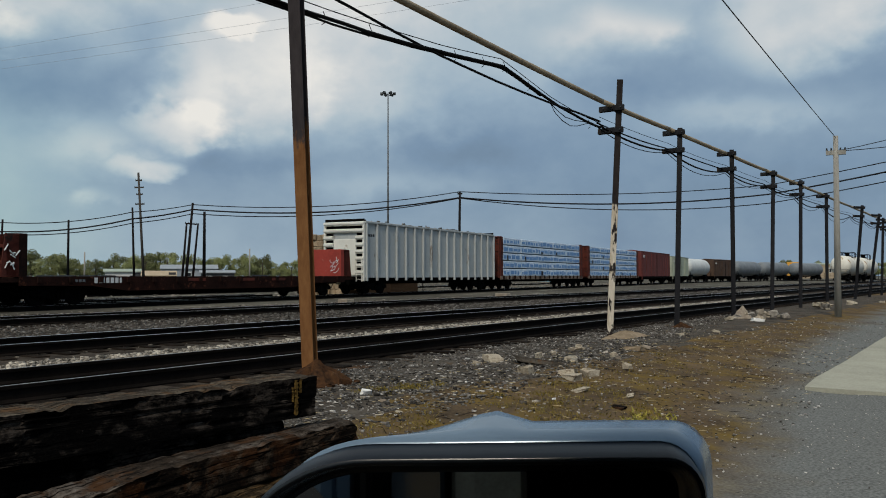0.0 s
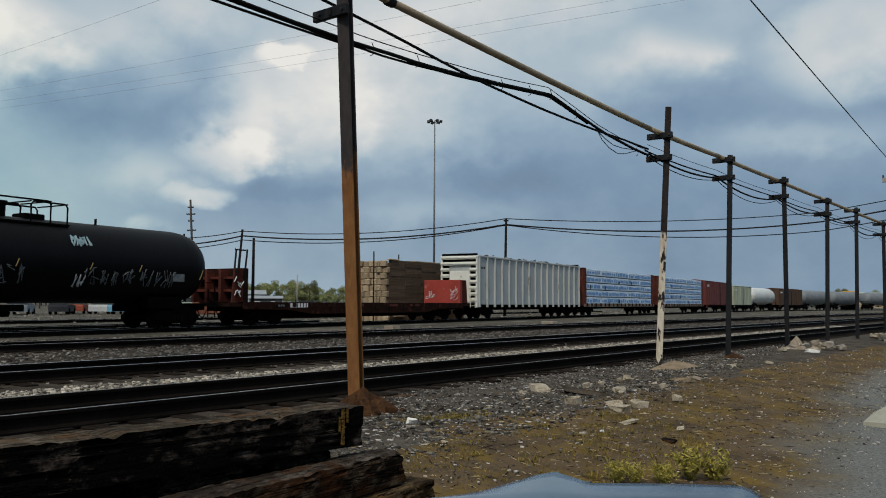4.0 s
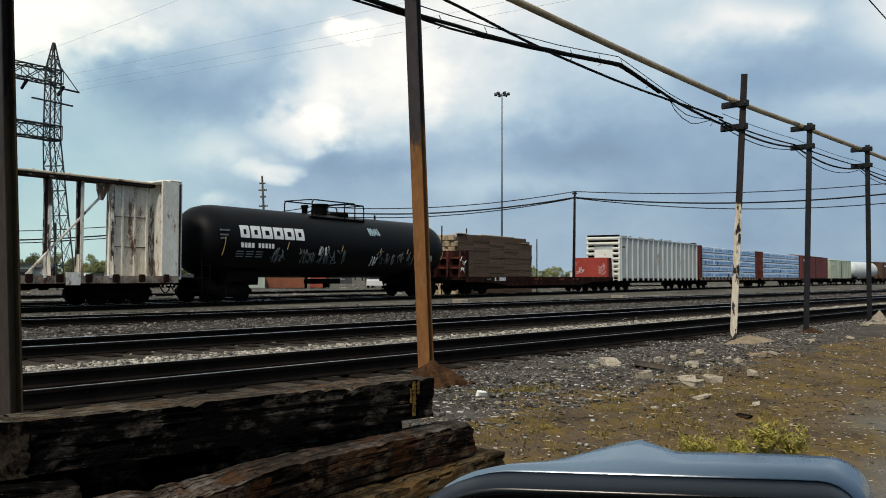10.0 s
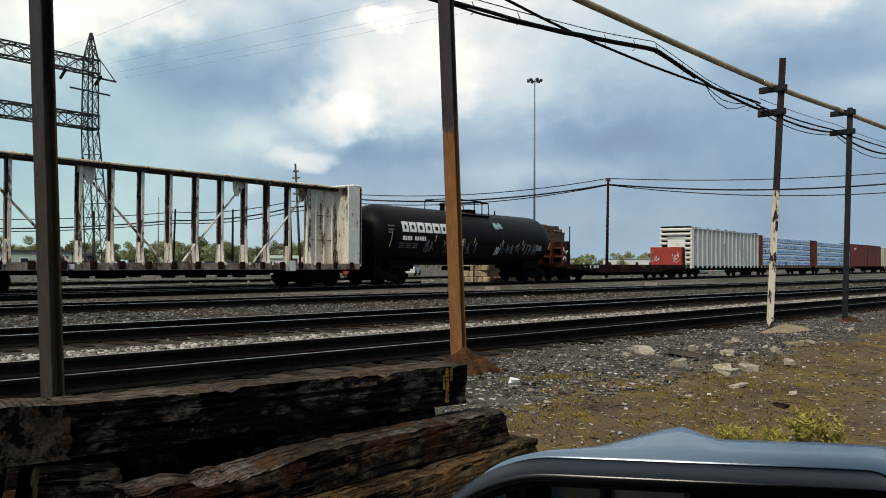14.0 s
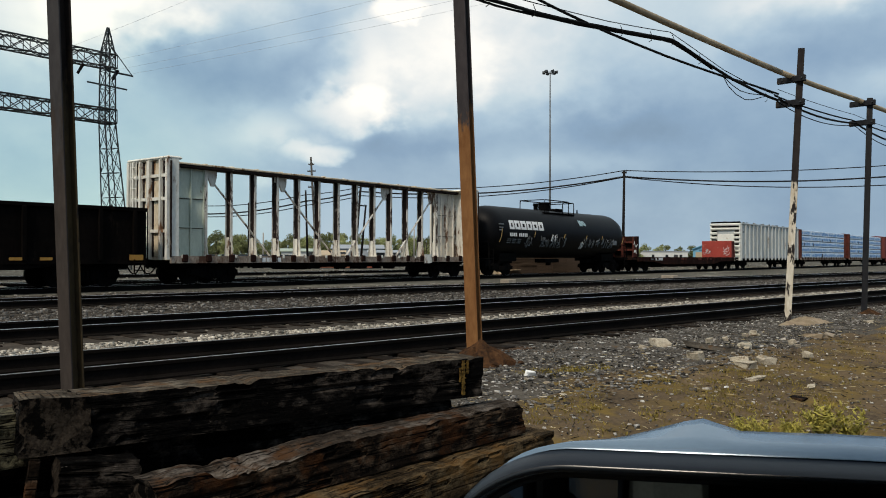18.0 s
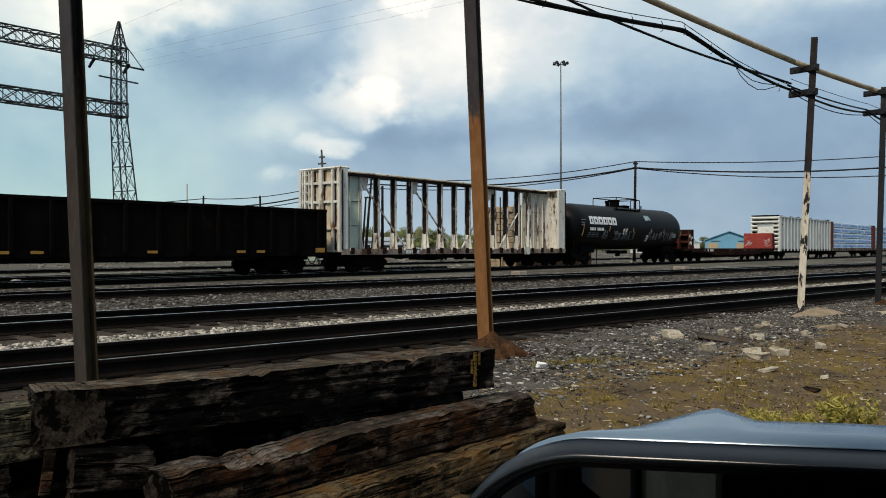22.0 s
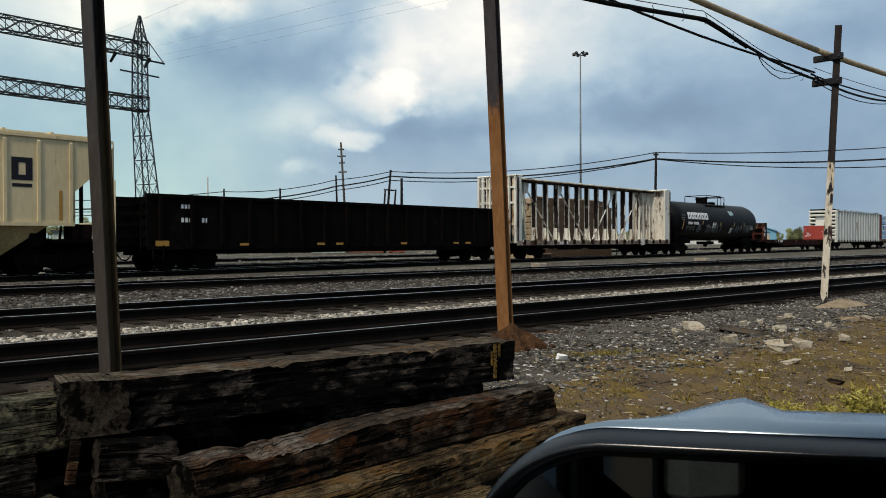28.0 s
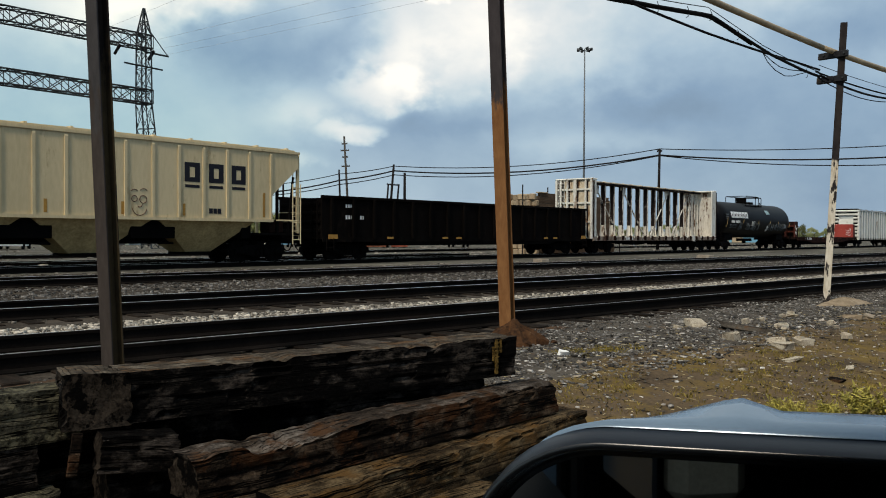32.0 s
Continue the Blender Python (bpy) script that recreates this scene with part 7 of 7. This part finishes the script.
    part("window_sill", box(B(), -.9, .62, .08, .21, 1.06, 1.10, .01), M["plastic"], t)
    part("front_pillar", rod(B(), (.84, .07, 1.15), (.2, -.18, 2.02), .045, seg=10), M["plastic"], t)
    part("dashboard", box(B(), .66, 1.05, -1.3, .15, .95, 1.22, .03), M["plastic"], t)
    part("roof", box(B(), -1.0, .25, -1.4, .06, 1.98, 2.04, .02), M["plastic"], t)
    part("rear_wall", box(B(), -1.04, -.98, -1.4, -.04, .4, 2.0, .01), M["plastic"], t)
    part("far_door", box(B(), -1.0, .7, -1.42, -1.36, .35, 2.0, .01), M["plastic"], t)
    part("rear_pillar", box(B(), -.60, -.52, -.30, -.135, 1.06, 2.0, .03), M["seat"], t, "olive trim on the rear pillar")
    part("door_frame", box(B(), -.50, -.44, .035, .085, 1.06, 2.0, .01), M["plastic"], t)
    part("rear_side_glass", box(B(), -.98, -.52, -.10, -.09, 1.06, 1.9), M["glass_dark"], t)
    part("seat_back", box(B(), -.86, -.66, -.76, -.40, .75, 1.42, .06), M["plastic"], t)
    part("head_rest", box(B(), -.74, -.62, -.55, -.32, 1.46, 1.66, .05), M["plastic"], t)
    part("cab_floor", box(B(), -1.0, 1.0, -1.4, .12, .30, .36), M["plastic"], t)
    part("roof_skin", prism(B(), [(-1.06, 2.03), (.26, 2.03), (.20, 2.08), (.0, 2.11), (-.9, 2.11), (-1.04, 2.08)], -1.42, .05, "y"), M["car_paint"], t)
    part("hood", prism(B(), [(.90, .60), (2.52, .60), (2.52, .95), (2.42, 1.04), (1.6, 1.12), (.90, 1.14)], -1.42, -.03, "y"), M["car_paint"], t)
    part("grille", box(B(), 2.52, 2.56, -1.25, -.20, .66, .92, .01), M["plastic"], t)
    part("front_bumper", box(B(), 2.50, 2.68, -1.45, .0, .42, .60, .04), M["trim"], t)
    for y in (-1.38, -.20):
        part("headlight", box(B(), 2.50, 2.57, y, y + .15, .70, .92, .02), M["white_wall"], t)
    part("windshield", prism(B(), [(.90, 1.14), (.93, 1.14), (.27, 2.02), (.24, 2.02)], -1.36, -.10, "y"), M["glass_dark"], t)
    part("rear_window", box(B(), -1.06, -1.045, -1.2, -.25, 1.35, 1.9), M["glass_dark"], t)
    for y in (-1.42, -.02):
        part("bed_side", box(B(), -3.15, -1.08, y, y + .06, .55, 1.22, .015), M["car_paint"], t)
    part("tailgate", box(B(), -3.20, -3.15, -1.42, .04, .55, 1.20, .01), M["car_paint"], t)
    part("bed_front", box(B(), -1.12, -1.08, -1.36, -.02, .55, 1.22), M["car_paint"], t)
    part("bed_floor", box(B(), -3.15, -1.1, -1.36, -.02, .60, .66), M["plastic"], t)
    part("rear_bumper", box(B(), -3.34, -3.20, -1.4, .02, .42, .58, .03), M["trim"], t)
    for x in (-2.35, 1.75):
        for y in (-1.36, -.08):
            w = part("wheel", rod(B(), (x, y - .12, .37), (x, y + .12, .37), .37, seg=28), M["plastic"], t)
            part("rim", rod(B(), (x, y - .125, .37), (x, y + .125, .37), .22, seg=20), M["galv"], w)
    part("chassis", box(B(), -3.1, 2.3, -1.2, -.1, .32, .50), M["plastic"], t)


pickup()


# ---- stones, weeds and litter ----
def stone(x, y, s, seed, material="rock", sx=1.0, sz=.55, label="pale lump of broken concrete on the dirt"):
    """An angular broken lump: a jittered block with chipped corners."""
    r_ = random.Random(seed * 13 + 5)
    bm = B()
    bmesh.ops.create_cube(bm, size=1.6)
    for v in bm.verts:
        v.co = Vector((v.co.x * r_.uniform(.7, 1.15), v.co.y * r_.uniform(.7, 1.15), v.co.z * r_.uniform(.6, 1.1)))
    bmesh.ops.bevel(bm, geom=list(bm.edges), offset=.16, segments=1, affect="EDGES")
    bmesh.ops.triangulate(bm, faces=list(bm.faces))
    for v in bm.verts:
        v.co += Vector((r_.gauss(0, .10), r_.gauss(0, .10), r_.gauss(0, .07)))
        v.co = Vector((v.co.x * s * sx, v.co.y * s, v.co.z * s * sz)) * .85
    ob = part("rock", bm, M[material], at=pose(x, y, rough(x, y) + s * sz * .30, r_.uniform(-14, 14), r_.uniform(-14, 14), seed * 47 % 360))
    return tagged(ob, label, "rock", "stones beside the track")


def heap(x, y, n, rad, s0, s1, seed):
    r_ = random.Random(seed)
    for k in range(n):
        a, q = r_.uniform(0, 6.28), rad * r_.random() ** .7
        ob = stone(x + math.cos(a) * q * 1.6, y + math.sin(a) * q, r_.uniform(s0, s1), seed * 10 + k, r_.choice(("rock", "rock", "brick_end", "stone_mid")), r_.uniform(.8, 1.6), r_.uniform(.5, .9), "broken stone in a rubble heap by the posts")
        ob.location.z += max(0, .22 * (1 - q / rad))


rg = random.Random(11)
ROCKS = [(10.69, 6.41, .185, 1, 1.25, .45, "rock", "pale square lump of broken concrete"), (10.28, 6.44, .07, 2, 1.2, .6, "rock", "small pale stone beside a concrete lump"),
         (6.95, 5.77, .085, 3, 1.1, .75, "white_stone", "bright white stone on the gravel"), (9.85, 5.40, .13, 4, 1.1, .95, "rock", "pale stone on the gravel"),
         (9.95, 4.75, .15, 5, 1.7, .6, "rock", "long pale slab of broken concrete"), (10.55, 4.80, .15, 15, 1.4, .7, "rock", "pale stone on the gravel"),
         (10.25, 5.0, .12, 6, 1.4, .7, "rock", "pale stone on the gravel"), (11.55, 5.55, .14, 16, 1.7, .3, "rock", "flat pale slab of broken concrete"),
         (9.17, 4.30, .10, 7, 1.9, .28, "rock", "flat pale stone on the dirt"), (9.33, 3.72, .06, 8, 1.9, .3, "rock", "flat pale stone on the dirt"),
         (8.47, 4.28, .024, 9, 1.2, .7, "white_stone", "small white stone on the dirt"), (6.78, 5.39, .045, 10, 1.3, .6, "brick_end", "small tan stone on the gravel"),
         (8.02, 4.42, .06, 12, 1.4, .5, "stone_mid", "grey stone on the dirt"), (8.20, 4.36, .05, 28, 1.3, .5, "stone_mid", "grey stone on the dirt"),
         (8.60, 3.57, .085, 13, 1.8, .35, "timber_red", "dark scrap of wood on the dirt"), (10.85, 5.75, .21, 14, 2.1, .34, "gravel_earth", "dark slab lying among the stones"),
         (13.9, 5.48, .17, 17, 1.6, .4, "old_block", "tan lump of broken concrete"), (14.4, 5.4, .12, 19, 1.3, .4, "brick_end", "tan stone on the dirt"),
         (6.32, 5.10, .035, 18, 2.4, .3, "rock", "pale sliver of stone on the gravel"), (6.55, 5.02, .03, 29, 1.8, .4, "rock", "pale sliver of stone on the gravel"), (6.72, 5.62, .03, 30, 1.4, .6, "rock", "small pale stone on the gravel"),
         (24.2, 5.9, .16, 22, 1.4, .5, "white_stone", "whitish stone heaped by a post"), (17.6, 5.9, .10, 24, 1.3, .5, "rock", "pale stone on the gravel"),
         (19.2, 5.6, .09, 25, 1.3, .5, "rock", "pale stone on the gravel"), (40, 5.8, .26, 26, 1.2, .7, "rock", "pale boulder by the posts"), (45, 5.2, .22, 27, 1.4, .5, "rock", "pale boulder by the posts")]
for x, y, s, seed, sx, sz, mt, lb in ROCKS:
    stone(x, y, s, seed, mt, sx, sz, lb)
for k, (x, y, s) in enumerate(((7.62, 6.72, .10), (7.78, 6.86, .07), (7.48, 6.55, .08), (7.20, 6.52, .06), (7.70, 6.55, .05))):
    stone(x, y, s, 70 + k, "rust_earth", 1.3, .8, "crumbled lump of rusty earth by a post foot")
heap(25.2, 6.1, 18, .95, .06, .17, 3)
heap(11.4, 5.35, 16, .9, .03, .085, 5)
heap(34.5, 6.0, 10, .7, .08, .2, 7)


def scatter(n, x0, x1, y0, y1, s0, s1, seed, pull=1.6):
    """Places on the ground, denser towards the near end."""
    r_ = np.random.default_rng(seed)
    x = x0 + (x1 - x0) * r_.random(n) ** pull
    y = r_.uniform(y0, y1, n)
    s = s0 + (s1 - s0) * r_.random(n) ** 2.2
    z = np.array([rough(a, b) if b < 8.2 else lie(a, b) for a, b in zip(x, y)]) + s * .25
    return np.stack([x, y, z], -1), s


def below_bank(found):
    """Keeps the stones that lie on the near side of the bare earth along the track."""
    p, q = found
    stray = np.random.default_rng(6).normal(0, .14, len(q))
    keep = (p[:, 1] < np.minimum(8.15, 7.10 + .30 * (p[:, 0] - 7.2)) + stray) & (p[:, 1] > 4.7 + .16 * np.maximum(0, p[:, 0] - 9.5) + 2 * stray)
    return p[keep], q[keep]


pebbles("gravel", *below_bank(scatter(40000, 4.2, 48, 4.7, 8.15, .006, .030, 1, 1.5)), M["stone_dark"], "grey gravel between the posts and the track", "gravel", 1)
pebbles("pale_gravel", *below_bank(scatter(6000, 4.4, 42, 4.9, 8.0, .008, .032, 2, 1.45)), M["stone"], "pale chips among the grey gravel", "gravel", 2, .4)
pebbles("earth_pebbles", *scatter(2500, -1, 6.4, 4.8, 7.9, .006, .022, 12, 1.0), M["stone_dark"], "small stones in the rusty earth by the track", "gravel", 12)
pebbles("dirt_pebbles", *scatter(9000, 3.0, 30, 1.9, 5.2, .004, .018, 3), M["stone_dark"], "small pebbles trodden into the dirt", "gravel", 3)
pebbles("pale_pebbles", *scatter(2600, 3.0, 28, 1.9, 5.4, .006, .024, 4), M["stone"], "pale pebbles scattered on the dirt", "gravel", 4)
pebbles("ballast", *scatter(10500, 1.0, 55, 11.25, 12.2, .022, .055, 5), M["stone_pale"], "pale crushed-stone ballast beside the nearest track", "ballast", 5)
pebbles("ballast_between_rails", *scatter(3000, 1.0, 50, 8.4, 9.7, .015, .04, 6), M["stone_dark"], "dark ballast between the rails", "ballast", 6)
pebbles("dark_ballast", *scatter(3000, 2, 70, 13.0, 16.6, .015, .05, 7), M["stone_mid"], "dark ballast round the second track", "ballast", 7)
pebbles("grey_ballast", *scatter(10000, 3, 90, 17.3, 21.3, .02, .06, 8, 1.3), M["stone_dark"], "grey ballast between the tracks", "ballast", 8)
pebbles("far_ballast", *scatter(5000, 6, 110, 24.2, 28.5, .02, .07, 9, 1.2), M["stone_mid"], "grey ballast beyond the third track", "ballast", 9)
yr = np.random.default_rng(77)
yx, yy = yr.uniform(-10, 140, 5200), yr.uniform(0, 1, 5200) ** 1.5 * 60
pebbles("yard_debris", np.stack([yx, 33.5 + .13 * yx + yy, np.full(5200, .31)], -1), .04 + .16 * yr.random(5200) ** 3, M["stone_mid"], "pale stones and debris scattered over the yard", "gravel", 78)
pebbles("road_gravel", *scatter(3500, 4.5, 26, -1.0, 2.3, .005, .013, 10), M["stone"], "fine grey gravel on the road", "gravel", 10)


def tufts(name, centres, n, spread, height, material, label, category, seed, kind=""):
    """Thin blades that stand out from a few centres, in one mesh."""
    r_ = random.Random(seed)
    bm = B()
    for cx, cy, rad in centres:
        for k in range(n):
            a, q = r_.uniform(0, 6.28), rad * math.sqrt(r_.random())
            x, y = cx + math.cos(a) * q, cy + math.sin(a) * q
            h = height * r_.uniform(.4, 1.1)
            w = h * r_.uniform(.10, .2)
            b0 = V((x, y, rough(x, y) - .005))
            tip = b0 + V((r_.uniform(-1, 1) * spread * h, r_.uniform(-1, 1) * spread * h, h))
            s = V((math.cos(a), math.sin(a), 0)).cross(V((0, 0, 1))) * w
            mid = b0.lerp(tip, .55) + V((0, 0, h * .08))
            v = [bm.verts.new(p) for p in (b0 - s * .5, b0 + s * .5, mid + s, tip, mid - s)]
            bm.faces.new(v)
    return tagged(part(name, bm, material), label, category, kind=kind)


def weed(x, y, size, seed, label):
    """A leafy weed: stems with many small leaves."""
    r_ = random.Random(seed)
    w = thing("weed", label, "plant", "weeds by the truck", at=pose(x, y, rough(x, y)))
    for k in range(22):
        a, l = r_.uniform(0, 6.28), size * r_.uniform(.6, 1.1)
        tip = V((math.cos(a) * l * r_.uniform(.2, .8), math.sin(a) * l * r_.uniform(.2, .8), l * r_.uniform(.5, 1)))
        st = part("stem", rod(B(), (0, 0, -.02), tip, .004, .002, 4), M["weed"], w)
        lf = B()
        for q in range(26):
            p = tip * r_.uniform(.25, 1.05)
            s = size * r_.uniform(.05, .11)
            m = Matrix.Translation(p + V((r_.gauss(0, .02), r_.gauss(0, .02), r_.gauss(0, .02)))) @ Euler((r_.uniform(-1, 1), r_.uniform(-1, 1), r_.uniform(0, 6))).to_matrix().to_4x4()
            lf.faces.new([lf.verts.new(m @ V(c_)) for c_ in ((-s, 0, 0), (0, -s * .28, .004), (s * 1.3, 0, .01), (0, s * .28, .004))])
        tagged(part("leaves", lf, M["weed"], st), kind="stuff")


for x, y, s, seed, lb in ((6.58, 3.17, .17, 1, "yellow-green leafy weed on the dirt"), (6.72, 3.08, .15, 2, "low yellow-green weed on the dirt"), (6.93, 2.90, .18, 3, "yellow-green leafy weed on the dirt"),
                          (7.28, 2.80, .30, 4, "tall yellow weed clump on the dirt"), (7.42, 2.66, .24, 5, "tall yellow weed clump on the dirt"), (7.12, 2.98, .14, 6, "low yellow-green weed on the dirt")):
    weed(x, y, s * 1.15, seed, lb)
r5 = random.Random(21)
moss_at = [(r5.uniform(5.2, 9.5), r5.uniform(3.2, 4.9), r5.uniform(.1, .35)) for k in range(60)] + [(r5.uniform(7.0, 8.2), r5.uniform(5.6, 6.0), .15) for k in range(14)] + [(r5.uniform(9, 14), r5.uniform(3.6, 5.0), r5.uniform(.15, .4)) for k in range(14)]
tufts("moss", moss_at, 70, .9, .035, M["moss"], "yellow-green moss and short grass on the dirt", "grass", 22, "stuff")


def litter(name, n, x0, x1, y0, y1, l0, l1, material, label, category, seed):
    """Thin dry stalks lying about, in one mesh."""
    r_ = random.Random(seed)
    bm = B()
    for k in range(n):
        x, y, a, l = x0 + (x1 - x0) * r_.random() ** 1.6, r_.uniform(y0, y1), r_.uniform(0, 6.28), r_.uniform(l0, l1)
        z = rough(x, y) + .006
        d, s = V((math.cos(a), math.sin(a), r_.uniform(-.05, .12))) * l, V((-math.sin(a), math.cos(a), 0)) * .0035
        p = V((x, y, z))
        q = [bm.verts.new(c) for c in (p - s, p + s, p + d + s * .5, p + d - s * .5, p + d * .5 + V((0, 0, .006)))]
        bm.faces.new((q[0], q[1], q[4]))
        bm.faces.new((q[1], q[2], q[4]))
        bm.faces.new((q[2], q[3], q[4]))
        bm.faces.new((q[3], q[0], q[4]))
    tagged(part(name, bm, material), label, category, kind="stuff")


litter("straw", 1500, 3.5, 20, 2.2, 6.6, .03, .11, M["straw"], "pale dry stalks scattered on the dirt and gravel", "straw", 41)
litter("dark_twigs", 900, 3.5, 18, 2.4, 6.6, .05, .22, M["timber"], "dark twigs scattered on the dirt", "twigs", 42)
part_stick = part("stick", tube(B(), [(1.62, 3.42, .30), (1.72, 3.46, .36), (1.80, 3.44, .42)], .012, 6), M["timber_top"])
tagged(part_stick, "pale broken stick beside the tie stack", "stick")
for x, w in ((52.2, 1.1), (78, 1.6)):
    bm = box(B(), -.25, .25, -w / 4, w / 4, 0, .26, .02)
    tagged(part("track_box", bm, M["brick_end"], at=pose(x * .55, 25.2, .3)), "small tan box beside the track", "box")

motions()
